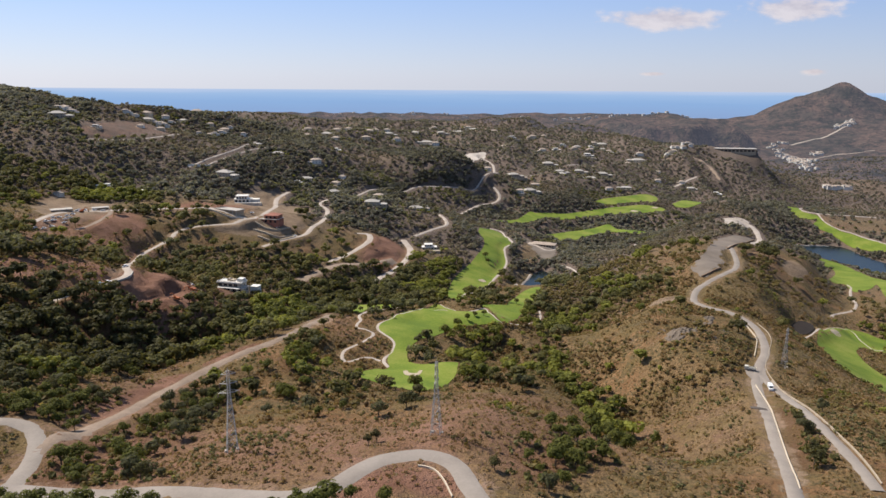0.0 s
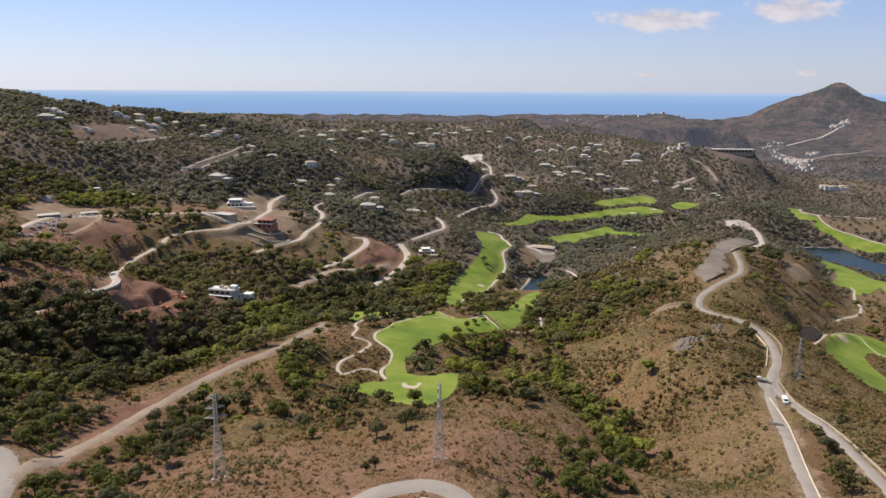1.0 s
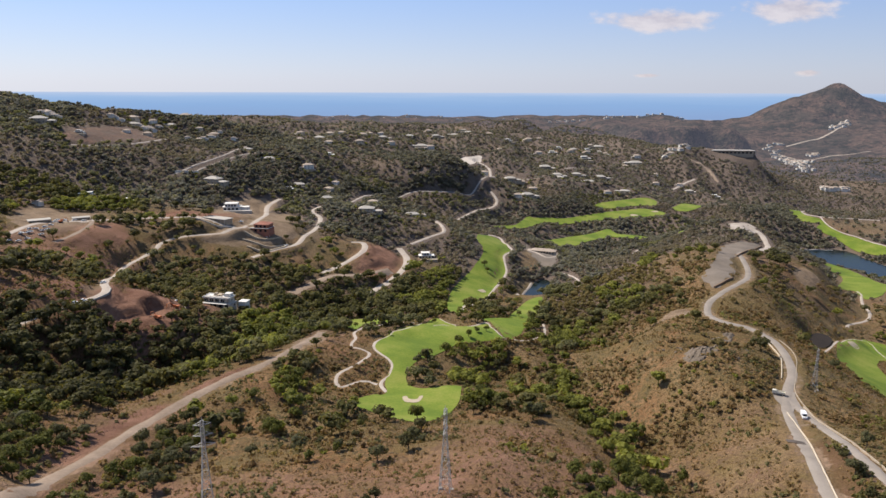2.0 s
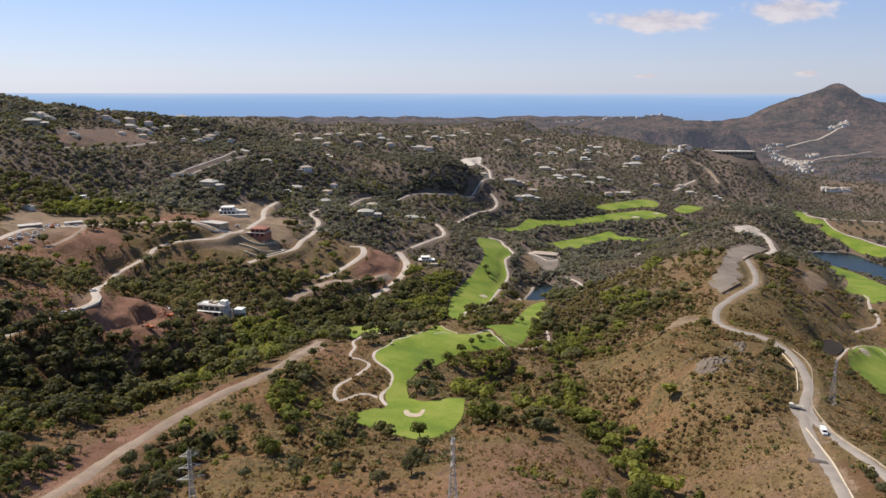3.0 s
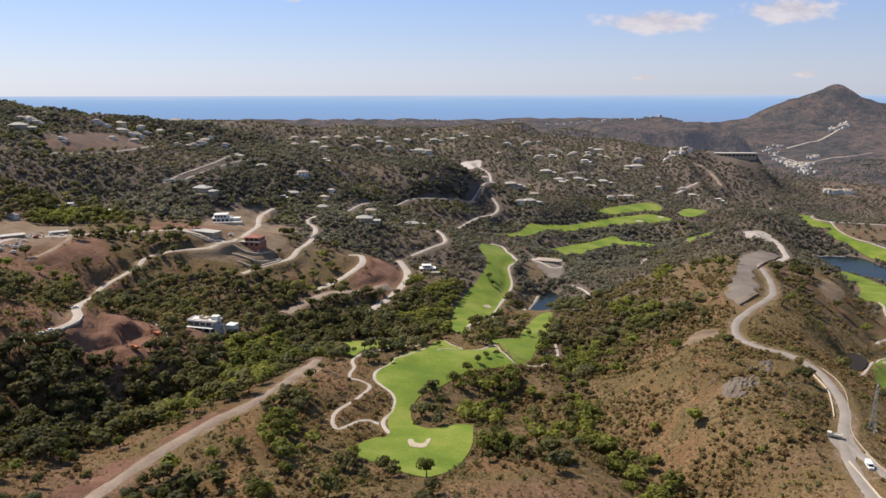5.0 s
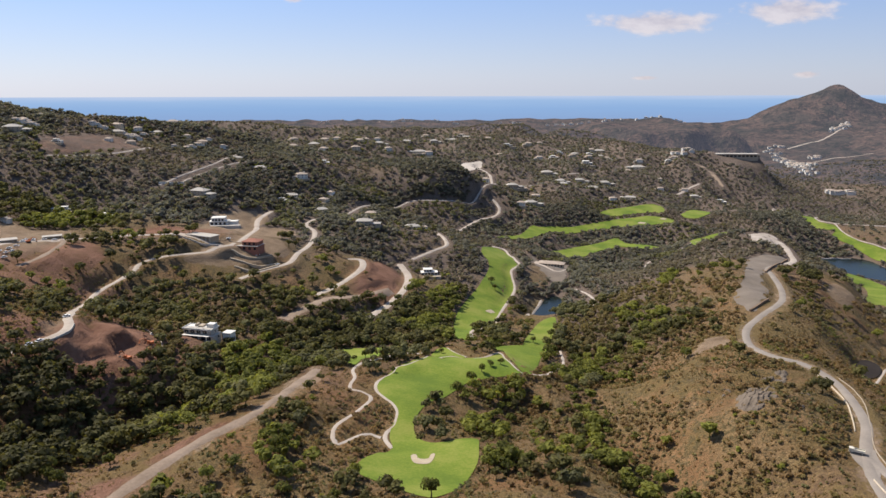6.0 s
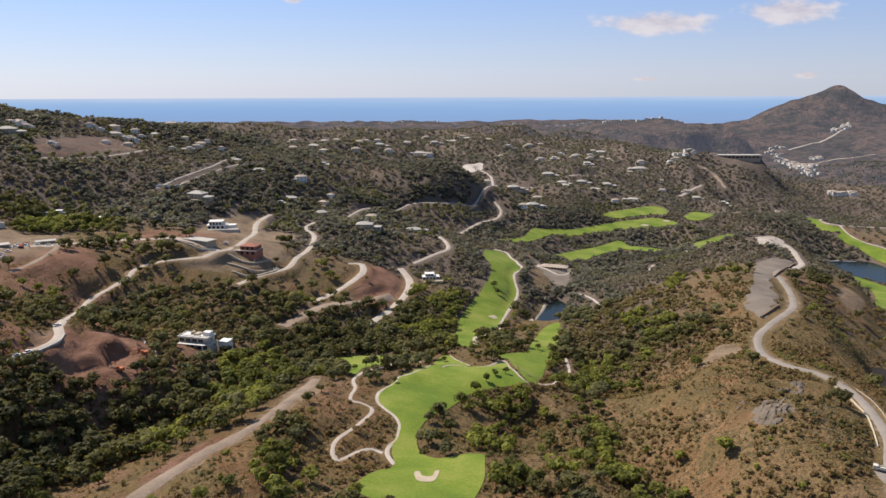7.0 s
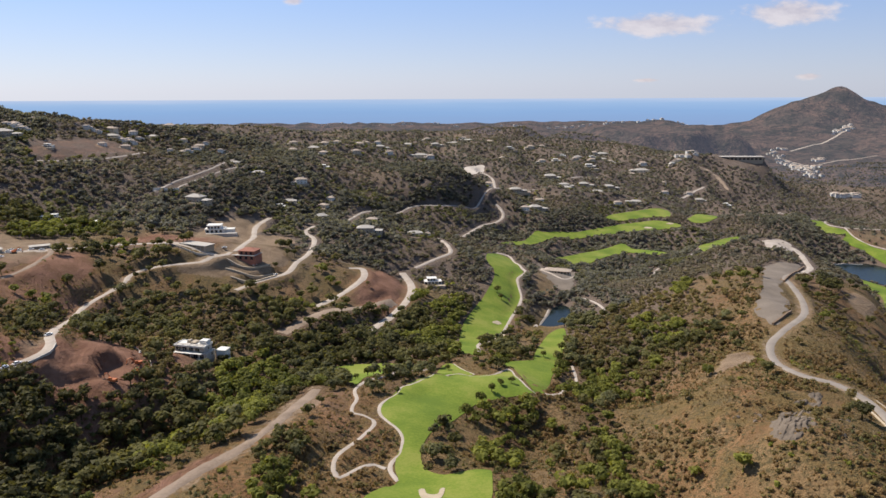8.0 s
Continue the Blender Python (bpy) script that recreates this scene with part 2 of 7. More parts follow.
# ---------------------------------------------------------------- landforms
# crest, slope and valley lines of the country, as (x, y, z) in metres
LAND = {
    "home_spur": [(-130, 205, 82), (-70, 207, 86), (-5, 205, 93), (15, 197, 92), (70, 200, 82), (133, 258, 68)],
    "behind": [(-220, 60, 84), (0, 60, 98), (220, 60, 84), (0, -400, 110), (-700, -300, 100), (700, -300, 70), (-450, 150, 95), (420, 150, 45)],
    "spur_front": [(-102, 220, 75), (-51, 261, 71), (-19, 226, 82), (44, 295, 57), (-60, 326, 55), (30, 345, 46), (41, 352, 43), (16, 353, 42), (47, 367, 39)],
    "dirt_spur": [(-143, 221, 85), (-130, 244, 75), (-134, 339, 55), (-104, 337, 58), (-89, 343, 56), (-97, 327, 55), (-92, 387, 52), (-84, 411, 50), (-90, 460, 42)],
    "west_ravine": [(-189, 347, 58), (-181, 368, 49), (-169, 411, 37), (-160, 433, 41), (-138, 399, 46), (-133, 472, 33), (-111, 533, 25), (-126, 542, 28), (-97, 611, 15)],
    "west_bank": [(-178, 290, 71), (-203, 381, 69), (-191, 384, 61), (-209, 424, 70), (-170, 434, 50), (-192, 441, 61), (-178, 447, 57), (-200, 448, 68), (-221, 462, 76), (-168, 541, 39)],
    "terraces": [(-263, 605, 47), (-295, 620, 72), (-355, 641, 83), (-263, 648, 58), (-201, 682, 53), (-163, 689, 46), (-121, 675, 28), (-240, 710, 74), (-190, 711, 61), (-390, 762, 85)],
    "villa_slope": [(-339, 841, 85), (-311, 908, 96), (-211, 866, 57), (-156, 849, 49), (-255, 1025, 97), (-196, 1038, 81), (-158, 984, 57), (-107, 913, 47)],
    "west_hill": [(-360, 951, 110), (-462, 829, 127), (-505, 944, 149), (-479, 1100, 146), (-374, 1282, 122), (-690, 1100, 178), (-830, 1160, 198), (-900, 700, 170), (-560, 400, 115)],
    "west_crest": [(-640, 1300, 150), (-570, 1380, 130), (-500, 1450, 114), (-420, 1500, 100), (-1000, 1700, 110)],
    "golf_valley": [(-20, 375, 40), (-36, 411, 35), (-50, 403, 38), (-61, 440, 40), (-24, 430, 35), (-13, 462, 32), (6, 500, 28), (28, 532, 25), (-30, 500, 31), (-15, 554, 20), (14, 647, 4), (65, 627, 3), (39, 813, 0), (66, 889, -3), (48, 979, 0), (88, 796, -22), (105, 837, -25), (110, 1024, -30)],
    "scrub_gully": [(8, 443, 23), (33, 414, 28), (29, 495, 19), (22, 470, 19), (63, 550, 10), (90, 345, 27), (96, 376, 27), (90, 397, 27), (83, 448, 19), (104, 588, -3), (94, 276, 46)],
    "road_ridge": [(116, 283, 56), (159, 333, 52), (157, 358, 51), (120, 377, 50), (133, 352, 51), (147, 407, 56), (145, 419, 48), (123, 443, 43), (175, 476, 51), (159, 537, 33), (189, 538, 37), (165, 591, 25), (256, 584, 36), (277, 687, 35), (346, 724, 17), (370, 909, 26), (385, 935, 26), (350, 950, 24), (407, 909, 7)],
    "east_valley": [(196, 348, 45), (226, 420, 34), (281, 551, 6), (281, 584, 15), (315, 565, -6), (340, 500, -10), (300, 440, 0), (364, 653, -17), (520, 900, -40), (507, 950, -40), (632, 1208, -78), (700, 1130, -78), (640, 1000, -70), (716, 1267, -62), (709, 1432, -45), (640, 1461, -45), (560, 620, -10), (900, 1150, -50)],
    "middle": [(-40, 662, 10), (-88, 741, 36), (-50, 806, 15), (-12, 916, 23), (134, 867, -19), (244, 975, -37), (209, 1033, -47), (331, 1122, -33), (407, 1189, -40), (264, 1212, -51), (127, 1212, -28), (-83, 1179, 27), (48, 1310, 5)],
    "plateau": [(160, 1525, -4), (84, 1601, 12), (38, 1655, 31), (595, 1709, -85), (276, 1734, 8), (-226, 1761, 85), (-69, 1813, 42), (548, 1985, -50), (736, 1990, -102), (678, 2049, -65), (495, 2088, -32), (188, 2217, 34)],
    "golf_edges": [(4, 395, 38.5), (38, 511, 26.4), (-35, 508, 33.5), (26, 562, 18), (71, 557, 10.5), (9, 613, 13), (126, 619, 0), (92, 541, 3)],
    "benches": [(-196, 576, 41), (-112, 660, 33), (228, 709, 34), (146, 826, -14), (-252, 724, 72), (11, 227, 90), (184, 1120, -43), (290, 1220, -50), (347, 1126, -33), (151, 980, -28)],
    "wood_hill": [(-95, 1240, 48), (-30, 1265, 47), (35, 1345, 40), (-85, 1340, 58), (-10, 1420, 55), (-60, 1570, 36)],
    "far_country": [(1035, 2193, -130), (916, 2254, -32), (1361, 2504, -165), (1659, 2864, -96), (703, 3155, -40), (650, 2400, 2), (800, 2390, -14), (1528, 3258, -137), (-500, 2600, 50), (-900, 3000, 15), (-300, 3300, 20)],
    "coast": [(-2600, 4500, 0), (-1200, 4500, 0), (0, 4500, -2), (1000, 4500, -4), (2000, 4600, 0), (1250, 3900, -60), (700, 4000, -25), (-2500, 2500, 40), (3600, 4700, -40)],
    "peak_foot": [(2229, 4162, -23), (1750, 4280, -45), (2600, 4300, -30), (3000, 3500, -20), (2300, 2700, -60), (2000, 1500, 0)],
}


PEAK_CREST = [(1700, -40), (1788, -8), (1892, 7), (1974, 49), (2040, 84), (2124, 112), (2191, 130), (2240, 154), (2290, 174), (2339, 192), (2379, 206), (2423, 209), (2460, 192), (2498, 166), (2530, 139), (2592, 115), (2670, 98), (3100, 60), (3600, -20)]
# crests of separate far hills: (x, y, z along the crest), half width
FAR_HILLS = [([(29, 2750, 40), (104, 2750, 57), (167, 2750, 63), (231, 2750, 66), (284, 2750, 62), (328, 2750, 43), (356, 2750, 20)], 150),
             ([(399, 2800, 22), (442, 2800, 36), (485, 2800, 38), (540, 2800, 28), (617, 2800, 10)], 110),
             ([(721, 2320, 2), (785, 2320, -4), (965, 2320, -8), (993, 2300, -18)], 70)]


def spline_weights(p, z, smooth):
    d = np.hypot(p[:, None, 0] - p[None, :, 0], p[:, None, 1] - p[None, :, 1]) / 1000
    k = d * d * np.log(d + 1e-9) + smooth * np.eye(len(p))
    q = np.c_[np.ones(len(p)), p / 1000]
    a = np.block([[k, q], [q.T, np.zeros((3, 3))]])
    return np.linalg.solve(a, np.r_[z, 0, 0, 0])


LAND_P = np.array([q for line in LAND.values() for q in line], float)
LAND_W = spline_weights(LAND_P[:, :2], LAND_P[:, 2], 2e-5)


def smooth_land(x, y):
    """The broad form of the land, without roads and small relief."""
    x, y = np.asarray(x, float), np.asarray(y, float)
    z = LAND_W[-3] + LAND_W[-2] * x / 1000 + LAND_W[-1] * y / 1000
    for (px, py, _), w in zip(LAND_P, LAND_W):
        d = ((x - px) ** 2 + (y - py) ** 2) / 1e6 + 1e-12
        z = z + w * 0.5 * d * np.log(d)
    # the valley floor that falls from the golf green to the lake
    foot = np.interp(y, [600, 655, 740, 850, 1000, 1080], [372, 384, 418, 470, 545, 600])
    f = np.clip((x - foot + 50) / 65, 0, 1) * np.clip((y - 630) / 60, 0, 1) * np.clip((1130 - y) / 80, 0, 1)
    f = f * f * (3 - 2 * f)
    z = z * (1 - f) + np.minimum(z, -15 - (y - 640) * 0.135) * f
    for line, half in FAR_HILLS:
        c = np.array(line, float)
        top = np.interp(x, c[:, 0], c[:, 2], left=-200, right=-200)
        out = np.exp(-((y - np.interp(x, c[:, 0], c[:, 1])) / half) ** 2)
        z = np.where(top > z, z + (top - z) * out, z)
    # the far plateau that breaks off in a scarp above a gorge
    edge = 3340 + 40 * np.sin(x / 90) + 25 * np.sin(x / 37)
    f = np.clip((y - edge) / 70, 0, 1) * np.clip((x - 700) / 90, 0, 1) * np.clip((1480 - x) / 140, 0, 1)
    f = f * f * (3 - 2 * f)
    z = z + f * np.maximum(0, -8 + (y - 3350) * 0.012 - z)
    # the pointed hill far off, with its long shoulders
    crest = np.interp(x, *zip(*PEAK_CREST))
    near = np.exp(-((y - 4560) / 300) ** 2)
    z = z * (1 - near) + np.maximum(crest, z) * near
    return z

rng = np.random.default_rng(7)


def value_noise(x, y, size, seed):
    """Smooth random hills of one size, between -1 and 1."""
    g = np.random.default_rng(seed).uniform(-1, 1, (257, 257))
    u, v = np.asarray(x) / size + 91.3, np.asarray(y) / size + 47.7
    i, j = np.floor(u).astype(int), np.floor(v).astype(int)
    a, b = u - i, v - j
    a, b = a * a * (3 - 2 * a), b * b * (3 - 2 * b)
    i0, i1, j0, j1 = i % 257, (i + 1) % 257, j % 257, (j + 1) % 257
    return (g[i0, j0] * (1 - a) + g[i1, j0] * a) * (1 - b) + (g[i0, j1] * (1 - a) + g[i1, j1] * a) * b


def curve_through(points, step):
    """A smooth line through the points, with a point about every step metres."""
    p = np.array(points, float)
    p = np.vstack([2 * p[0] - p[1], p, 2 * p[-1] - p[-2]])
    out = []
    for k in range(1, len(p) - 2):
        n = max(2, int(np.linalg.norm(p[k + 1] - p[k]) / step))
        for t in np.arange(n) / n:
            out.append(0.5 * (2 * p[k] + (p[k + 1] - p[k - 1]) * t + (2 * p[k - 1] - 5 * p[k] + 4 * p[k + 1] - p[k + 2]) * t * t
                              + (3 * p[k] - p[k - 1] - 3 * p[k + 1] + p[k + 2]) * t ** 3))
    out.append(p[-2])
    return np.array(out)


def ring_through(points, step):
    """A smooth closed outline through the points."""
    p = [tuple(q) for q in points]
    n = len(p)
    c = curve_through([p[-2], p[-1], *p, p[0], p[1]], step)
    d0 = np.argmin(np.hypot(*(c - p[0]).T)[: len(c) // 2 + 1])
    tail = np.hypot(*(c - p[0]).T)
    d1 = len(c) // 2 + np.argmin(tail[len(c) // 2:])
    return c[d0:d1]


def inside(x, y, ring):
    """Which of the places lie within the outline."""
    hit = np.zeros(np.shape(x), bool)
    for (ax, ay), (bx, by) in zip(ring, np.roll(ring, -1, axis=0)):
        cross = (ay > y) != (by > y)
        hit ^= cross & (x < (bx - ax) * (y - ay) / (by - ay + 1e-12) + ax)
    return hit


def distance_to(x, y, line):
    """Metres from each place to a line of points, and the nearest point's number."""
    best, which = np.full(np.shape(x), 1e9), np.zeros(np.shape(x), int)
    for k, (px, py) in enumerate(line[:, :2]):
        d = (x - px) ** 2 + (y - py) ** 2
        closer = d < best
        best[closer], which[closer] = d[closer], k
    return np.sqrt(best), which


# ---------------------------------------------------------------- ways and lawns, in plan
ROADS = {   # name: (points, width, material, label)
    "dirt_road": ([(-132, 205), (-132, 212), (-130, 225), (-130, 246), (-130, 265), (-132, 289), (-131, 311), (-125, 339), (-114, 370), (-100, 403), (-92, 456), (-89, 498)], 7.0, DIRT, "pale dusty dirt track along a scrubby spur"),
    "west_loop_road": ([(-175, 214), (-158, 222), (-146, 223), (-139, 218), (-134, 210), (-129, 195), (-126, 179), (-128, 150)], 7.0, ASPHALT, "grey asphalt road curving round a bank"),
    "hairpin_road": ([(-130, 184), (-85, 176), (-76, 174), (-59, 169), (-43, 166), (-35, 168), (-30, 172), (-26, 178), (-21, 184), (-16, 187), (-9, 189), (-4, 188), (0, 185), (3, 180), (5, 173), (7, 167), (16, 140)], 7.6, ASPHALT, "grey asphalt hairpin road round a scrubby knoll"),
    "main_road": ([(98, 180), (112, 216), (126, 256), (140, 296), (156, 343), (167, 366), (180, 389), (193, 425), (196, 448), (189, 465), (177, 476), (176, 495), (186, 530), (197, 557), (211, 573), (240, 603), (268, 657), (286, 714), (300, 755), (340, 800)], 6.2, ASPHALT, "sunbleached asphalt road along a ridge"),
    "ridge_track": ([(340, 800), (362, 830), (375, 862), (385, 900), (375, 925), (350, 925)], 8.0, PALE, "pale gravel track on a ridge top"),
    "lower_road": ([(163, 358), (162, 335), (157, 303), (147, 265), (140, 233), (132, 200)], 5.5, ASPHALT, "narrow asphalt lane below a wall"),
    "long_road": ([(-224, 380), (-222, 394), (-221, 406), (-219, 422), (-216, 438), (-214, 452), (-218, 465), (-225, 477), (-234, 499), (-258, 560), (-269, 595), (-269, 614), (-265, 630), (-260, 647), (-261, 657), (-258, 665), (-246, 675), (-230, 684), (-213, 694), (-203, 704), (-199, 718)], 5.8, PALE, "pale concrete road climbing the hillside"),
    "terrace_road": ([(-345, 575), (-352, 635), (-334, 662), (-302, 704), (-274, 719), (-253, 724), (-238, 716), (-206, 703)], 8.0, PALE, "pale gravel road along a building site"),
    "red_house_road": ([(-182, 668), (-166, 691), (-150, 713), (-147, 740), (-143, 775), (-150, 850), (-164, 876), (-159, 904)], 6.5, PALE, "pale road winding past building plots"),
    "upper_road": ([(-196, 722), (-196, 745), (-203, 810), (-215, 868), (-209, 905)], 7.0, PALE, "pale road between villa plots"),
    "bend_track": ([(-120, 676), (-100, 707), (-88, 739), (-91, 768), (-104, 768)], 8.0, PALE, "pale curved track across a cut bank"),
    "graded_track": ([(-135, 615), (-108, 656), (-82, 684), (-59, 717)], 12.0, DIRT, "wide graded earth track"),
    "plot_road": ([(-73, 645), (-57, 688), (-46, 738), (-47, 790), (-57, 825)], 9.0, PALE, "pale road round a bare plot"),
    "bend_road": ([(-45, 840), (-20, 880), (-7, 905), (-10, 943), (-20, 980)], 7.0, PALE, "pale road bending through trees"),
    "villa_road": ([(-128, 952), (-123, 995), (-112, 1060), (-82, 1150), (-62, 1196), (-12, 1224), (30, 1280), (62, 1360), (88, 1440), (135, 1560), (185, 1590)], 5.5, PALE, "pale estate road under a wooded hill"),
    "estate_road": ([(-12, 1040), (8, 1100), (33, 1175), (72, 1275), (88, 1316), (78, 1345)], 8.0, PALE, "pale estate road between villas"),
    "serpentine_road": ([(-327, 884), (-321, 913), (-315, 948), (-303, 1010), (-297, 1088)], 4.5, PALE, "pale road climbing a wooded hill"),
    "hill_road": ([(-449, 884), (-427, 917), (-408, 965), (-390, 1025)], 6.0, PALE, "pale road below terraced plots"),
    "scar_road": ([(69, 1674), (87, 1648), (93, 1620), (90, 1540), (84, 1440)], 8.0, PALE, "pale road down from a bare plot"),
    "site_track": ([(-316, 586), (-313, 605), (-314, 628), (-321, 660), (-332, 676)], 5.0, DIRT, "tan track beside a graded bank"),
    "hill_estate_road": ([(275, 1721), (310, 1780), (355, 1861), (400, 1960)], 9.0, PALE, "pale road on a villa hillside"),
    "slope_track": ([(737, 2212), (763, 2184), (775, 2133), (779, 2084)], 14.0, DIRT, "bare earth strip down a far hillside"),
    "upper_serpentine": ([(-309, 898), (-306, 931), (-285, 1027), (-257, 1104)], 4.0, PALE, "pale road climbing a wooded hill"),
    "far_road": ([(562, 1876), (651, 2013), (705, 2075)], 12.0, PALE, "pale road on a far hillside"),
    "valley_road": ([(1000, 2020), (906, 2008), (868, 1960), (740, 1520), (696, 1425), (711, 1392), (748, 1387), (792, 1386), (849, 1393), (895, 1409)], 7.0, PALE, "pale road along the valley"),
    "village_road": ([(1690, 3640), (1741, 3694), (1869, 3782), (1944, 3818), (2065, 3939), (2180, 4060)], 16.0, PALE, "pale road climbing to a hillside village"),
    "gorge_road": ([(1600, 3270), (1655, 3290), (1754, 3336), (1827, 3331), (1950, 3360)], 12.0, PALE, "pale road past a far village"),
}
PATHS = {
    "looping_path": [(-42, 405), (-47, 407), (-53, 400), (-57, 392), (-60, 387), (-63, 391), (-64, 401), (-62, 411), (-57, 424), (-54, 433), (-51, 442), (-52, 450), (-58, 454), (-63, 456), (-64, 464), (-63, 475), (-66, 490), (-66, 499), (-62, 518), (-53, 533), (-44, 562), (-34, 565), (-27, 568), (-24, 578)],
    "green_edge_path": [(-36, 393), (-40, 403), (-40, 411), (-37, 418), (-36, 426), (-36, 434), (-39, 442), (-44, 449), (-49, 458), (-50, 469), (-48, 477), (-42, 490), (-40, 501), (-33, 509), (-22, 531)],
    "crossing_path": [(-15, 542), (-3, 546), (13, 546), (27, 562), (30, 543), (34, 517), (39, 512)],
    "tee_path": [(-9, 578), (-3, 562), (4, 549)],
    "lawn_path": [(44, 514), (51, 518), (64, 550), (71, 557), (77, 590), (79, 613)],
    "fairway_path": [(10, 609), (12, 654), (23, 671), (33, 693), (40, 723), (49, 762), (59, 799), (66, 837), (66, 868), (68, 888), (80, 920), (78, 954), (78, 1060), (69, 1075), (58, 1077)],
    "pond_path": [(69, 743), (80, 785), (89, 812), (95, 833)],
    "club_path": [(114, 1010), (116, 965), (126, 935), (140, 955), (152, 1004)],
    "pond_bank_path": [(131, 861), (138, 849), (143, 825), (143, 792), (135, 766)],
    "valley_path": [(362, 655), (368, 663), (390, 679), (413, 707), (435, 744), (449, 778), (474, 825), (493, 858), (499, 877)],
    "lower_path": [(276, 534), (297, 561), (316, 583), (337, 609), (357, 627), (365, 622), (360, 598), (360, 581), (371, 581), (387, 581)],
    "ridge_green_path": [(335, 1106), (379, 1192), (396, 1208), (429, 1262)],
    "wood_path": [(240, 965), (236, 985), (248, 1005), (262, 1029), (270, 1047), (285, 1062)],
    "east_path": [(714, 1390), (703, 1345), (703, 1307), (716, 1281), (730, 1251), (737, 1234), (761, 1186)],
}
LAWNS = {   # outlines of the mown grass
    "golf_green": [(-49, 468), (-45, 484), (-40, 500), (-24, 529), (-3, 546), (17, 548), (27, 560), (31, 540), (34, 517), (38, 511), (35, 508), (29, 507), (20, 504), (11, 498), (2, 490), (-6, 474), (-12, 460), (-19, 451), (-23, 441), (-26, 429), (-27, 418), (-25, 407), (-21, 401), (-16, 398), (-9, 400), (-3, 403), (4, 402), (4, 389), (3, 376), (0, 364), (-6, 345), (-13, 331), (-18, 327), (-25, 332), (-31, 337), (-39, 344), (-44, 348), (-49, 355), (-47, 371), (-41, 384), (-36, 393), (-38, 404), (-38, 417), (-36, 426), (-36, 434), (-39, 442), (-44, 449), (-48, 457)],
    "tee_lawn": [(-92, 568), (-83, 551), (-68, 506), (-64, 524), (-57, 537), (-44, 569), (-38, 578), (-54, 589), (-67, 588), (-82, 584)],
    "mid_lawn": [(-20, 548), (-17, 575), (-9, 578), (-3, 562), (3, 549), (-9, 542)],
    "east_lawn": [(26, 583), (42, 599), (57, 612), (68, 616), (65, 596), (56, 564), (46, 521), (40, 512), (36, 518), (33, 548), (30, 568)],
    "pond_lawn": [(49, 605), (59, 654), (72, 699), (84, 727), (94, 736), (88, 691), (79, 653), (69, 621), (59, 614)],
    "fairway": [(-3, 612), (3, 604), (9, 609), (13, 660), (28, 685), (39, 722), (48, 761), (56, 795), (65, 835), (65, 867), (66, 887), (77, 916), (76, 950), (76, 1053), (62, 1066), (46, 1028), (35, 926), (40, 894), (40, 866), (28, 808), (17, 771), (8, 738), (0, 698), (-3, 660)],
    "long_fairway": [(70, 1142), (88, 1150), (110, 1165), (132, 1193), (151, 1227), (178, 1256), (212, 1282), (235, 1302), (269, 1322), (303, 1339), (339, 1357), (373, 1371), (410, 1389), (423, 1413), (407, 1433), (381, 1437), (342, 1414), (311, 1395), (279, 1369), (248, 1344), (212, 1314), (180, 1299), (153, 1281), (140, 1281), (127, 1244), (110, 1191), (84, 1162)],
    "bank_fairway": [(145, 1120), (156, 1105), (172, 1104), (196, 1118), (214, 1145), (246, 1191), (274, 1215), (290, 1202), (307, 1168), (324, 1169), (319, 1210), (298, 1236), (290, 1242), (283, 1274), (266, 1261), (229, 1221), (199, 1184), (171, 1147)],
    "upper_fairway": [(285, 1420), (304, 1411), (336, 1433), (375, 1458), (412, 1470), (430, 1492), (441, 1548), (420, 1559), (373, 1516), (323, 1472), (299, 1449)],
    "far_green": [(451, 1460), (463, 1436), (492, 1456), (545, 1541), (590, 1680), (501, 1549), (471, 1495)],
    "ridge_green": [(389, 1221), (430, 1275), (470, 1318), (505, 1338), (510, 1318), (450, 1240), (415, 1189), (376, 1144)],
    "valley_green": [(297, 554), (312, 578), (336, 607), (366, 633), (383, 635), (390, 624), (405, 610), (387, 581), (366, 575), (352, 577), (331, 556), (321, 532), (313, 504), (312, 485), (316, 470), (258, 385), (260, 401), (260, 424), (253, 432), (257, 452), (271, 492), (282, 524)],
    "lake_lawn": [(591, 1130), (560, 1053), (562, 1031), (540, 983), (476, 880), (479, 874), (498, 882), (479, 825), (512, 850), (541, 885), (490, 781), (444, 676), (593, 912), (593, 952), (584, 966), (591, 1000), (604, 1053), (615, 1095), (609, 1118), (604, 1136)],
    "east_fairway": [(676, 1420), (695, 1388), (705, 1372), (698, 1328), (705, 1289), (720, 1259), (734, 1231), (756, 1178), (733, 1139), (724, 1174), (708, 1191), (694, 1210), (691, 1232), (689, 1252), (684, 1277), (676, 1304), (675, 1324), (690, 1344), (675, 1359), (662, 1389)],
    "north_fairway": [(860, 1910), (700, 1440), (697, 1371), (680, 1350), (664, 1391), (740, 1600)],
}
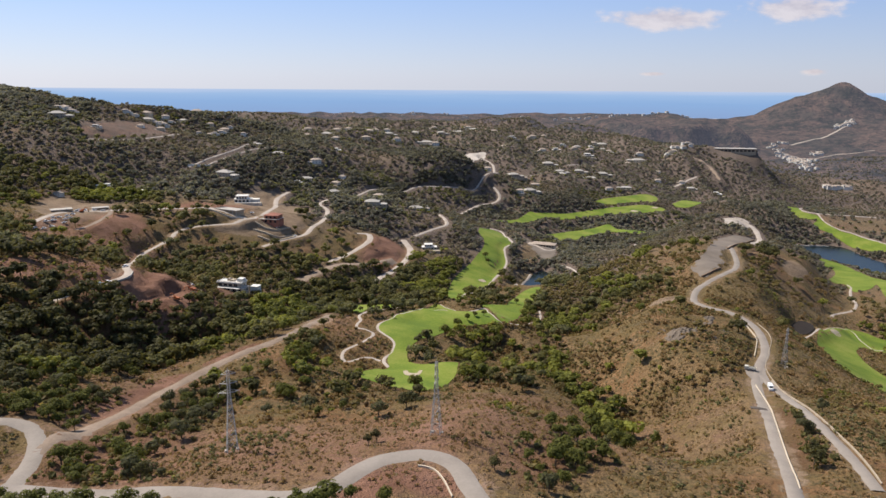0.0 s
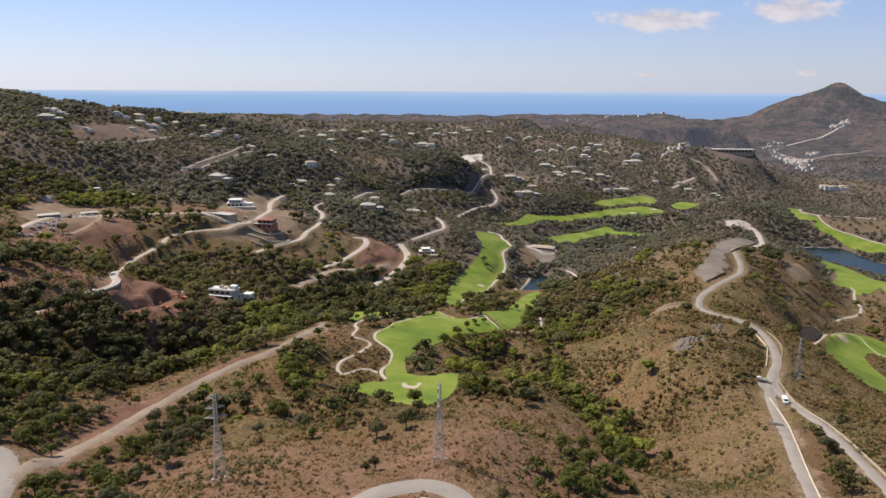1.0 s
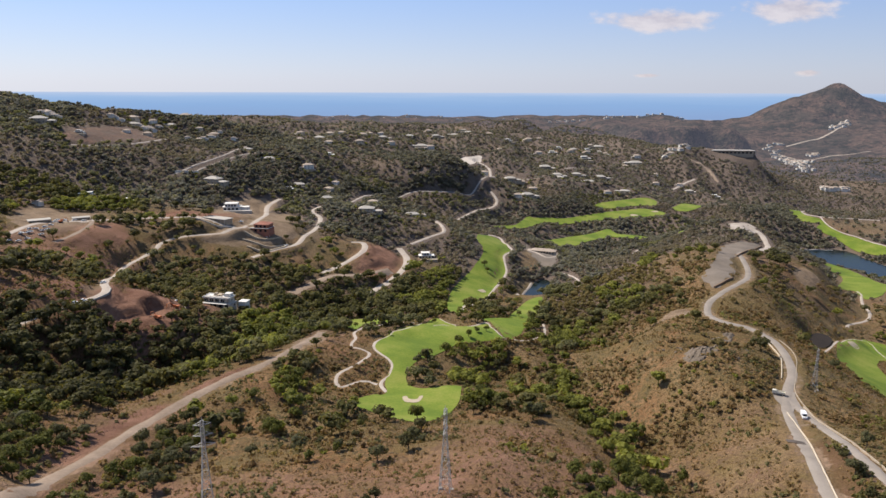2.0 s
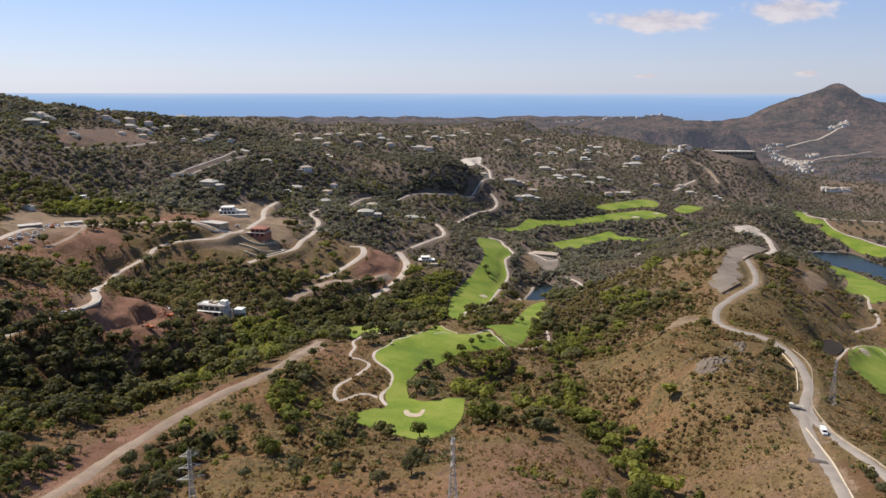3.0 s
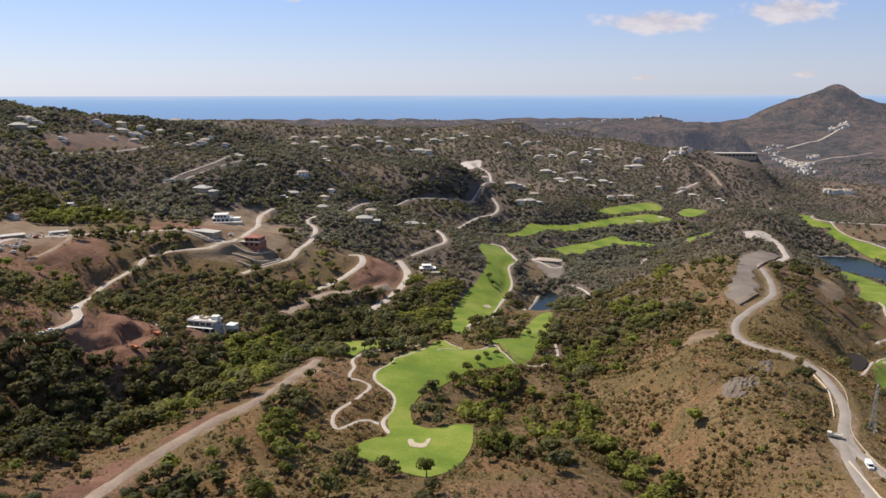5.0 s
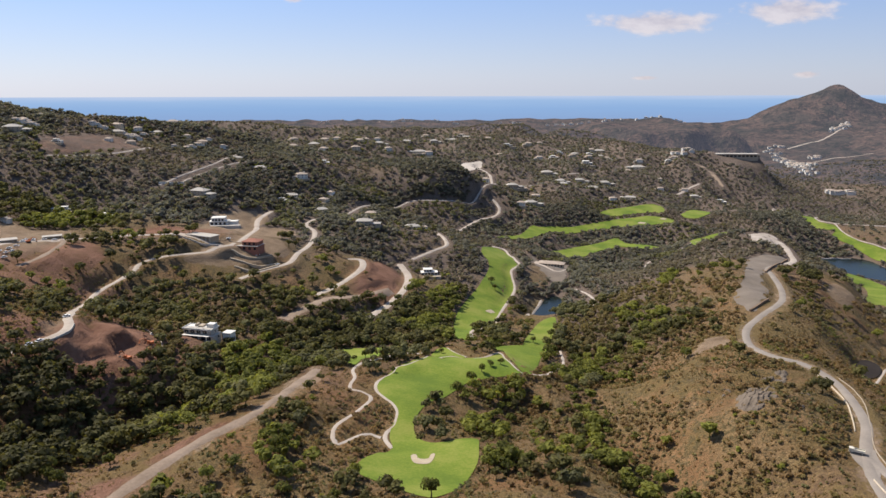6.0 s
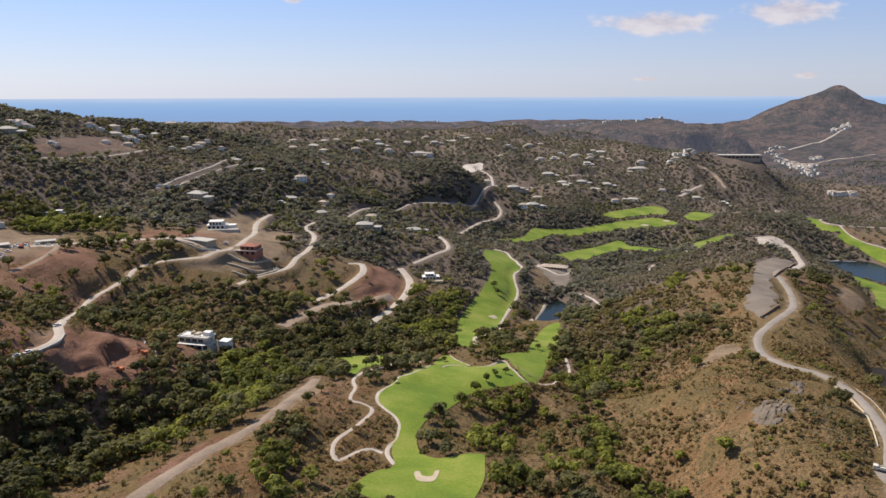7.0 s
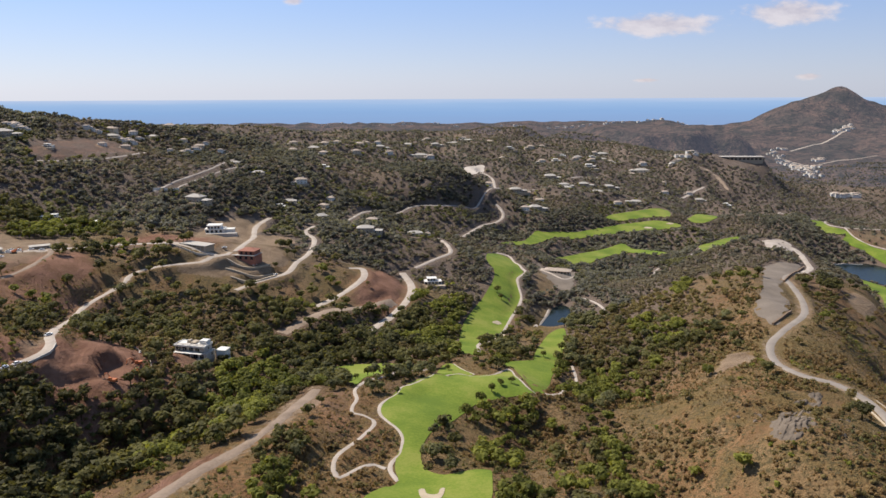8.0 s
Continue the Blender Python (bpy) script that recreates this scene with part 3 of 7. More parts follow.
BARE = {    # outlines of bare ground: (points, material, label)
    "gravel_yard": ([(299, 796), (321, 828), (346, 845), (358, 838), (306, 762), (282, 724), (258, 671), (252, 648), (224, 600), (210, 584), (210, 603), (216, 624), (246, 682)], GRAVEL, "bare grey gravel yard beside the ridge road"),
    "graded_bank": ([(-310, 592), (-308, 610), (-310, 643), (-306, 667), (-291, 664), (-282, 643), (-289, 617), (-299, 597)], BROWN, "smooth graded brown earth bank"),
    "pit_top": ([(-214, 447), (-204, 446), (-193, 454), (-190, 468), (-195, 482), (-206, 486), (-217, 478), (-220, 460)], BROWN, "brown earth on top of a cut mound"),
    "ridge_platform": ([(354, 923), (376, 936), (388, 924), (372, 898), (346, 892)], PALE, "pale levelled platform on a ridge top"),
    "red_pit": ([(-200, 432), (-214, 446), (-214, 485), (-206, 512), (-188, 498), (-176, 470), (-177, 448), (-187, 434)], CLAY, "red excavated earth of a building pit"),
    "bare_scar": ([(8, 1585), (20, 1655), (76, 1715), (69, 1664), (30, 1600)], CHALK, "pale bare plot on a wooded hill"),
    "track_end": ([(-98, 446), (-84, 450), (-79, 474), (-88, 487), (-97, 470)], DIRT, "widened dusty end of the dirt track"),
    "ridge_clearing": ([(146, 515), (166, 549), (178, 551), (177, 534), (161, 515)], DIRT, "flat bare clearing beside a ridge road"),
    "scree": ([(341, 720), (360, 752), (373, 752), (371, 727), (350, 700), (341, 704)], DIRT, "pale scree on a ridge slope"),
    "forecourt": ([(112, 1045), (104, 960), (112, 905), (126, 892), (138, 930), (160, 1040), (136, 1000)], GRAVEL, "pale gravel forecourt of the clubhouse"),
    "road_junction": ([(160, 364), (169, 365), (166, 351), (159, 343), (156, 341), (154, 345), (157, 354)], ASPHALT, "worn asphalt where a lane joins the road"),
    "terraced_plots": ([(-468, 905), (-478, 960), (-470, 1060), (-440, 1100), (-408, 1030), (-430, 950), (-450, 905)], BROWN, "terraced brown building plots on a hillside"),
    "wall_yard": ([(-227, 457), (-225, 472), (-218, 466), (-217, 450), (-218, 440), (-223, 447)], DIRT, "pale levelled yard above a retaining wall"),
    "house_plot": ([(-231, 678), (-213, 713), (-203, 754), (-169, 765), (-154, 735), (-173, 697), (-204, 678)], DIRT, "pale pinkish levelled earth round an unfinished house"),
    "car_yard": ([(-338, 569), (-350, 620), (-356, 678), (-346, 713), (-328, 686), (-319, 620), (-325, 589), (-321, 540)], DIRT, "dusty yard with parked site vehicles"),
    "frame_yard": ([(-240, 740), (-253, 843), (-220, 892), (-206, 867), (-207, 752)], DIRT, "pale levelled plot round a white house"),
    "west_yard": ([(-377, 636), (-398, 687), (-393, 712), (-369, 693), (-357, 647), (-356, 614)], DIRT, "pale open yard among trees"),
    "site_yard": ([(-385, 640), (-352, 628), (-318, 668), (-330, 700), (-372, 690)], DIRT, "dusty building yard"),
    "clay_bank": ([(-300, 722), (-262, 733), (-240, 745), (-250, 770), (-290, 762)], CLAY, "red earth bank above a road"),
    "plot_bank": ([(-78, 700), (-60, 725), (-58, 780), (-72, 800), (-84, 770), (-80, 735)], CLAY, "red cut bank on a bare plot"),
    "upper_plot": ([(-205, 760), (-170, 780), (-165, 830), (-190, 850), (-208, 810)], DIRT, "cleared tan building plot"),
}
PONDS = {"lake": ([(616, 1248), (637, 1240), (672, 1250), (686, 1220), (684, 1182), (688, 1139), (697, 1078), (653, 1006), (645, 1037), (636, 1063), (629, 1097), (622, 1118), (611, 1140), (608, 1171), (610, 1204)], -77.5, WATER, "blue-grey lake beside a golf fairway"),
         "pond": ([(72, 770), (81, 789), (92, 816), (101, 842), (113, 851), (118, 837), (112, 811), (104, 785), (90, 769), (80, 760)], -25.0, WATER, "dark pond among trees and lawn"),
         "reservoir": ([(289, 580), (300, 588), (304, 576), (294, 559), (283, 553), (279, 564)], 3.0, DARK_WATER, "small round dark reservoir on a slope")}

ROAD_LINES = {k: curve_through(v[0], 3.0) for k, v in ROADS.items()}
PATH_LINES = {k: curve_through(v, 2.5) for k, v in PATHS.items()}
LAWN_RINGS = {k: ring_through(v, 3.0) for k, v in LAWNS.items()}


def ragged_ring(points, step, reach):
    """A closed outline with an uneven edge."""
    c = ring_through(points, step)
    return c + reach * np.stack([value_noise(c[:, 0], c[:, 1], 11, 25) + 0.5 * value_noise(c[:, 0], c[:, 1], 4, 26),
                                 value_noise(c[:, 0], c[:, 1], 11, 27) + 0.5 * value_noise(c[:, 0], c[:, 1], 4, 28)], 1)


BARE_RINGS = {k: ragged_ring(v[0], 2.0, 2.2) for k, v in BARE.items()}
LAID = ("forecourt", "road_junction", "gravel_yard", "ridge_platform", "bare_scar")      # the other bare plots are the ground's own colour
POND_RINGS = {k: ring_through(v[0], 4.0) for k, v in PONDS.items()}


# ---------------------------------------------------------------- the ground, one sheet
def spread(start, end, fine_from, fine_to, step, growth):
    """Grid lines: evenly close in the middle stretch, wider and wider outside it."""
    mid = list(np.arange(fine_from, fine_to + 0.1, step))
    up, s, v = [], step, mid[-1]
    while v < end:
        s *= growth
        v += s
        up.append(v)
    down, s, v = [], step, mid[0]
    while v > start:
        s *= 1.12
        v -= s
        down.append(v)
    return np.array(down[::-1] + mid + up)


GX = spread(0, 4600, 0, 420, 3.0, 1.055)
GX = np.r_[-GX[GX > 0][::-1], GX[GX >= 0]]
GX = np.sort(np.r_[GX[(GX < 1850) | (GX > 2720)], np.arange(1860, 2710, 30.0)])      # closer under the pointed hill
GY = spread(-700, 4640, 130, 760, 3.0, 1.0125)
MX, MY = np.meshgrid(GX, GY)
MZ = smooth_land(MX, MY)

near_line = np.full(MX.shape, 1e9)      # metres to the nearest way
for lines in (ROAD_LINES, PATH_LINES):
    for k, line in lines.items():
        lo, hi = line.min(0) - 60, line.max(0) + 60
        box = (MX > lo[0]) & (MX < hi[0]) & (MY > lo[1]) & (MY < hi[1])
        d, _ = distance_to(MX[box], MY[box], line)
        near_line[box] = np.minimum(near_line[box], d)
in_lawn = np.zeros(MX.shape, bool)
for ring in LAWN_RINGS.values():
    in_lawn |= inside(MX, MY, ring)

calm = np.clip((near_line - 4) / 25, 0, 1)
for ring in (*LAWN_RINGS.values(), *POND_RINGS.values()):
    lo, hi = ring.min(0) - 40, ring.max(0) + 40
    box = (MX > lo[0]) & (MX < hi[0]) & (MY > lo[1]) & (MY < hi[1])
    d, _ = distance_to(MX[box], MY[box], ring)
    d[inside(MX[box], MY[box], ring)] = 0
    calm[box] = np.minimum(calm[box], np.clip(d / 30, 0, 1))
# gullies and hummocks, fading into the distance's own scale
gully = np.clip((175 - MX) / 40, 0, 1) * np.clip((MX - 20) / 30, 0, 1) * np.clip((MY - 290) / 40, 0, 1) * np.clip((640 - MY) / 60, 0, 1)
relief = (3.2 + 4.2 * gully) * (0.5 - np.abs(value_noise(MX, MY, 46, 1))) + 1.3 * value_noise(MX, MY, 17, 2) + 0.5 * value_noise(MX, MY, 7, 3)
wide = np.clip((MY - 900) / 1500, 0, 1)
relief = relief * (1 - wide) + wide * (14 * (0.45 - np.abs(value_noise(MX, MY, 170, 4))) + 7 * value_noise(MX, MY, 80, 5))
knolls = np.clip((MY - 820) / 250, 0, 1) * np.clip((3100 - MY) / 500, 0, 1)
relief = relief + knolls * ((25 + 10 * np.clip((MY - 1350) / 300, 0, 1) * np.clip((2350 - MY) / 300, 0, 1)) * (0.40 - np.abs(value_noise(MX, MY, 135, 9))) + 6 * value_noise(MX, MY, 62, 10))
far_hills = np.clip((MY - 2900) / 500, 0, 1) * np.clip((4560 - MY) / 150, 0, 1)
relief = relief + far_hills * (20 * (0.42 - np.abs(value_noise(MX, MY, 420, 6))) + 12 * value_noise(MX, MY, 150, 7)) * np.where(MX > 1750, 0.8, 1.0)
MZ = MZ + calm * relief

# roads and paths are cut level into the slope
for k, line in (*ROAD_LINES.items(), *PATH_LINES.items()):
    width = ROADS[k][1] if k in ROADS else 3.0
    h = smooth_land(line[:, 0], line[:, 1])
    pad = np.r_[np.full(6, h[0]), h, np.full(6, h[-1])]
    h = np.convolve(pad, np.ones(13) / 13, "valid")
    reach = width / 2 + 9
    lo, hi = line.min(0) - reach, line.max(0) + reach
    box = (MX > lo[0]) & (MX < hi[0]) & (MY > lo[1]) & (MY < hi[1])
    d, which = distance_to(MX[box], MY[box], line)
    f = np.clip((reach - d) / (reach - width / 2 - 2.0), 0, 1)
    f = f * f * (3 - 2 * f)
    MZ[box] = MZ[box] * (1 - f) + h[which] * f
for k, ring in POND_RINGS.items():
    d, _ = distance_to(MX, MY, ring)
    d[inside(MX, MY, ring)] *= -1
    f = np.clip((12 - d) / 14, 0, 1)
    MZ = MZ * (1 - f) + (PONDS[k][1] - 1.2 + np.clip(d, -3, 6) * 0.35) * f
# the excavated building pit: a flat floor under a steep curved bank, with spoil heaped in front
ring_d = np.hypot(MX + 207, (MY - 467) * 0.85)
side = np.clip((MX + 202 - (MY - 467) * 0.15) / 8, 0, 1) * np.clip((520 - MY) / 12, 0, 1)
top = np.clip((21 - ring_d) / 5, 0, 1) * np.clip((MY - 432) / 8, 0, 1)
scoop = np.clip((15.5 - np.hypot(MX + 183, MY - 466)) / 3.2, 0, 1)
bench = np.clip((31 - ring_d) / 5, 0, 1) * (1 - top) * side
off_road = np.clip((distance_to(MX.ravel(), MY.ravel(), ROAD_LINES["long_road"])[0].reshape(MX.shape) - 6) / 5, 0, 1)
top, bench, scoop = top * off_road, bench * off_road, scoop * off_road
MZ = MZ * (1 - bench) + (60.0 - (MY - 467) * 0.03) * bench
MZ = MZ * (1 - top * 0.9) + (67.6 + 2.6 * value_noise(MX, MY, 13, 71) + 1.2 * value_noise(MX, MY, 6, 72)) * top * 0.9
MZ = MZ * (1 - scoop) + np.minimum(MZ, 57.0) * scoop


def ground_z(x, y):
    """Height of the finished ground."""
    x, y = np.asarray(x, float), np.asarray(y, float)
    i = np.clip(np.searchsorted(GX, x) - 1, 0, len(GX) - 2)
    j = np.clip(np.searchsorted(GY, y) - 1, 0, len(GY) - 2)
    a = (x - GX[i]) / (GX[i + 1] - GX[i])
    b = (y - GY[j]) / (GY[j + 1] - GY[j])
    z00, z10, z01, z11 = MZ[j, i], MZ[j, i + 1], MZ[j + 1, i], MZ[j + 1, i + 1]
    # the two triangles of the cell, split as the faces are
    return np.where(a >= b, z00 + a * (z10 - z00) + b * (z11 - z10), z00 + b * (z01 - z00) + a * (z11 - z01))


def mesh_of(name, verts, tris, material, smooth=False, values=None):
    """A mesh object from arrays of corners and triangles."""
    me = bpy.data.meshes.new(name)
    verts, tris = np.asarray(verts, np.float32), np.asarray(tris, np.int32)
    me.vertices.add(len(verts))
    me.vertices.foreach_set("co", verts.ravel())
    me.loops.add(tris.size)
    me.loops.foreach_set("vertex_index", tris.ravel())
    me.polygons.add(len(tris))
    me.polygons.foreach_set("loop_start", np.arange(0, tris.size, 3, dtype=np.int32))
    me.polygons.foreach_set("use_smooth", np.full(len(tris), smooth))
    for key, v in (values or {}).items():
        me.attributes.new(key, "FLOAT", "POINT").data.foreach_set("value", np.asarray(v, np.float32))
    me.update(calc_edges=True)
    me.validate()
    if material:
        me.materials.append(material)
    return new(name, me)


def blobs(x, y, list_of):
    """Strength between 0 and 1 of soft-edged stretches: (points, half width, strength)."""
    out = np.zeros(np.shape(x))
    for points, half, strength in list_of:
        line = curve_through(points, max(4.0, half / 4))
        lo, hi = line.min(0) - 2 * half, line.max(0) + 2 * half
        box = (x > lo[0]) & (x < hi[0]) & (y > lo[1]) & (y < hi[1])
        d, _ = distance_to(x[box], y[box], line)
        out[box] = np.maximum(out[box], strength * np.clip(1.6 - d / half, 0, 1))
    return out


# woods and open slopes, in plan: (line, half width, how close the trees stand)
WOODS = [
    ([(-474, 767), (-452, 804), (-415, 832), (-382, 895), (-361, 954)], 60, 0.95),
    ([(-445, 714), (-419, 762), (-384, 804), (-343, 846)], 45, 0.95),
    ([(-280, 300), (-215, 340), (-172, 395), (-150, 440), (-115, 510), (-85, 590), (-20, 640)], 38, 1.0),
    ([(-330, 420), (-260, 400), (-225, 400)], 45, 1.0),
    ([(-330, 330), (-265, 350), (-238, 380)], 50, 1.0),
    ([(-160, 500), (-190, 560), (-150, 600), (-60, 655), (0, 690)], 36, 0.95),
    ([(-250, 230), (-200, 270), (-165, 300)], 40, 0.75),
    ([(-165, 232), (-150, 260), (-150, 290)], 16, 0.55),
    ([(-107, 308), (-107, 273), (-108, 248), (-111, 231), (-113, 217), (-114, 199), (-114, 186)], 11, 0.85),
    ([(-85, 403), (-84, 372), (-80, 342)], 7, 0.75),
    ([(40, 215), (58, 250), (72, 290), (74, 320)], 8, 0.55),
    ([(44, 206), (32, 198), (24, 186)], 9, 0.75),
    ([(74, 330), (74, 356), (68, 378), (63, 396), (65, 460), (72, 504), (86, 605)], 9, 0.7),
    ([(39, 350), (22, 361), (13, 375), (12, 400), (12, 438), (22, 470), (32, 495)], 8, 0.7),
    ([(110, 620), (130, 700), (150, 800), (190, 900), (240, 1000)], 60, 0.95),
    ([(30, 600), (40, 690), (80, 730)], 10, 0.9),
    ([(300, 640), (350, 720), (400, 850), (440, 960)], 28, 0.5),
    ([(-300, 540), (-290, 560), (-240, 560)], 30, 0.75),
    ([(-250, 610), (-220, 630), (-190, 645), (-150, 655)], 18, 0.7),
    ([(-330, 610), (-320, 560)], 30, 0.7),
    ([(-372, 720), (-355, 750), (-340, 770)], 20, 1.0),
    ([(-340, 640), (-300, 690), (-260, 700)], 14, 0.7),
    ([(20, 700), (40, 760), (60, 840), (90, 900)], 9, 0.8),
    ([(-20, 700), (0, 760), (10, 840), (20, 930)], 16, 0.9),
    ([(122, 225), (140, 260), (148, 290)], 8, 0.8),
    ([(-122, 192), (-108, 192), (-92, 186)], 8, 0.95),
    ([(-149, 245), (-151, 280), (-150, 312)], 13, 0.85),
    ([(-100, 225), (-98, 240)], 6, 0.6),
    ([(-175, 240), (-160, 245), (-150, 235)], 12, 0.9),
]
OPEN = [
    ([(-130, 190), (-60, 200), (0, 205), (40, 250), (30, 330)], 48, 0.92),
    ([(90, 200), (110, 280), (130, 350), (130, 430), (150, 500), (165, 580)], 42, 0.85),
    ([(200, 330), (225, 400), (245, 470), (265, 560), (290, 600)], 52, 0.85),
    ([(320, 620), (350, 690), (390, 760)], 30, 0.8),
    ([(270, 640), (292, 680), (310, 610), (260, 470)], 40, 0.8),
    ([(420, 720), (470, 800), (540, 920), (590, 1060)], 40, 0.75),
    ([(-130, 250), (-128, 330), (-105, 390), (-85, 450)], 17, 0.9),
    ([(-190, 425), (-195, 470), (-195, 510)], 30, 0.92),
    ([(-300, 590), (-300, 650)], 32, 0.9),
    ([(-130, 640), (-100, 690), (-70, 760)], 38, 0.72),
    ([(-205, 660), (-190, 700), (-185, 730)], 30, 0.8),
    ([(-235, 655), (-195, 665), (-160, 660)], 22, 0.45),
    ([(-410, 930), (-380, 1000)], 35, 0.7),
    ([(190, 620), (230, 680), (270, 740)], 45, 0.65),
    ([(0, 420), (45, 470), (60, 500)], 18, 0.4),
    ([(-62, 395), (-66, 430), (-72, 480)], 20, 0.8),
    ([(-360, 650), (-270, 745)], 25, 0.7),
    ([(1400, 3700), (2200, 4300)], 900, 0.9),
    ([(375, 680), (435, 760), (500, 860), (520, 930)], 42, 0.85),
    ([(300, 480), (320, 560), (350, 610)], 36, 0.85),
    ([(45, 545), (76, 575), (82, 610)], 10, 0.95),
    ([(62, 660), (72, 690), (85, 715)], 14, 0.95),
    ([(125, 540), (165, 620), (215, 700), (262, 770)], 55, 0.8),
]
CLEARED = [     # bare hillsides and benches within the woods
    ([(-270, 396), (-252, 412), (-236, 438)], 17, 0.9),
    ([(-153, 298), (-153, 340), (-147, 364)], 12, 0.85),
    ([(-372, 600), (-362, 632), (-332, 640), (-316, 600)], 24, 0.8),
    ([(-298, 500), (-307, 570)], 20, 0.75),
    ([(222, 380), (250, 430), (272, 490)], 30, 0.9),
    ([(215, 340), (262, 450), (300, 545), (325, 605)], 40, 0.85),
    ([(60, 690), (72, 730), (88, 780), (100, 820)], 15, 0.95),
    ([(96, 880), (104, 930), (112, 980)], 12, 0.9),
    ([(725, 1325), (790, 1320), (860, 1290)], 55, 0.9),
    ([(345, 690), (375, 745), (410, 810)], 26, 0.8),
]


def wood_at(x, y):
    """How much of the ground the trees cover."""
    base = 0.62 + 0.30 * value_noise(x, y, 95, 11) + 0.18 * value_noise(x, y, 30, 12)
    base = np.where((x < 0) & (y > 450) & (y < 800), base * 0.72, base)
    base = np.where(y < 330, base * 0.35, base)
    base = np.where((x > -10) & (x < 235) & (y < 640), base * 0.2, base)
    base = np.where((x > -125) & (x < -30) & (y < 480), base * 0.3, base)
    base = np.where((x > 230) & (y > 720), np.maximum(base, 0.55), base)
    base = np.where(y > 2900, base * np.clip((3600 - y) / 700, 0, 1), base)
    base = np.where(y > 780, base + 0.10, base)
    base = base * (1 - blobs(x, y, OPEN))
    base = np.where((y > 800) & (y < 2800), base * (1.2 + 0.75 * np.clip(value_noise(x, y, 150, 13) + 0.5 * value_noise(x, y, 60, 14), -0.5, 0.5)), base)
    return np.clip(np.maximum(base, blobs(x, y, WOODS)), 0, 1) * (1 - blobs(x, y, CLEARED))


RED = [([(-105, 212), (-40, 208), (20, 225), (34, 290)], 34, 0.5), ([(-270, 396), (-252, 412), (-236, 438)], 16, 0.9), ([(-298, 500), (-307, 570)], 20, 0.6), ([(-153, 298), (-153, 340), (-147, 364)], 8, 0.4), ([(-24, 169), (-14, 175), (-4, 172)], 7, 0.95), ([(-300, 595), (-306, 650)], 20, 0.55), ([(-139, 255), (-140, 300), (-136, 330)], 5, 0.9), ([(-128, 350), (-112, 385)], 4, 0.7), ([(-195, 430), (-190, 480), (-200, 520)], 26, 0.8), ([(-300, 600), (-330, 560), (-350, 520)], 40, 0.5), ([(-240, 745), (-280, 745)], 24, 0.7),
       ([(-75, 700), (-66, 780)], 18, 0.7), ([(-140, 250), (-125, 330)], 16, 0.35), ([(-60, 430), (-75, 480)], 14, 0.3), ([(100, 260), (120, 330)], 30, 0.25)]
# ---------------------------------------------------------------- building plots, in plan
PLOTS = [  # x, y, kind, size, turn
    (-508, 929, 3, 1.1, 12), (-486, 1149, 0, 1.1, -8), (-479, 1133, 1, 1.0, 5), (-372, 1177, 0, 1.0, 10), (-283, 887, 3, 1.1, -20), (-202, 983, 1, 0.9, 8),
    (-163, 998, 0, 0.8, -30), (-160, 956, 3, 0.9, 25), (-101, 896, 3, 1.05, 0), (-49, 948, 1, 1.0, 14), (-197, 1034, 2, 1.1, 20),
    (-26, 809, 4, 1.0, 5), (395, 2107, 4, 1.9, 0), (740, 2005, 4, 1.7, -6), (-464, 1170, 2, 0.9, 30), (-437, 1174, 1, 0.8, -20), (-447, 1035, 2, 0.7, 0),
    (-431, 1065, 0, 0.8, 15), (-460, 931, 4, 0.7, 0), (-383, 1137, 2, 0.7, -10), (-312, 1550, 0, 1.2, 0), (-199, 1224, 4, 1.1, 10), (-253, 1041, 1, 0.9, 5),
    (-159, 1027, 2, 0.8, -25), (-170, 932, 1, 0.7, 30), (-99, 955, 0, 0.9, -12), (-35, 964, 2, 0.7, 10), (-62, 1722, 1, 1.5, 0), (-41, 1716, 2, 1.3, 12),
    (177, 2162, 4, 1.5, 20), (306, 2136, 4, 1.5, -5), (266, 2132, 2, 1.4, 5), (487, 2373, 1, 1.8, 0), (444, 2292, 0, 1.5, 0), (556, 2165, 1, 2.0, 4),
    (237, 1784, 3, 1.5, 0), (238, 1589, 1, 1.4, -14), (131, 1537, 3, 1.3, 10), (154, 1550, 0, 1.2, -10), (148, 1367, 3, 1.3, 16), (128, 1341, 2, 1.1, -5),
    (355, 1700, 3, 1.3, 0), (344, 1570, 2, 1.2, 10), (384, 1581, 1, 1.2, -12), (362, 2292, 2, 1.3, 0), (250, 2264, 0, 1.4, 5), (287, 2300, 2, 1.4, 0),
    (576, 2224, 2, 1.5, 0), (662, 2222, 4, 1.3, 0),
]
SMALL_PLOTS = [(-265, 1655, 0), (-240, 1667, 2), (-190, 1649, 0), (-169, 1855, 2), (-104, 1979, 1), (-56, 2162, 0), (46, 2164, 2), (19, 2124, 1), (127, 2235, 0), (-130, 1685, 2), (-290, 1068, 1), (-234, 1449, 2), (-208, 958, 4), (-396, 1182, 0), (-380, 781, 4), (-384, 770, 4), (-341, 781, 4), (-396, 710, 2), (330, 2180, 4), (420, 2200, 4), (500, 2060, 0)]
re_ = np.random.default_rng(19)
for ax, ay, bx, by, n in ((-330, 1500, 100, 2150, 9), (120, 1900, 560, 2350, 11), (420, 1800, 760, 2250, 7), (-420, 1250, -180, 1750, 6), (90, 1400, 330, 1750, 5)):
    for k in range(n):
        t_ = (k + re_.uniform(0, 1)) / n
        SMALL_PLOTS.append((round(ax + (bx - ax) * t_ + re_.normal(0, 40)), round(ay + (by - ay) * t_ + re_.normal(0, 50)), int(re_.integers(0, 4))))
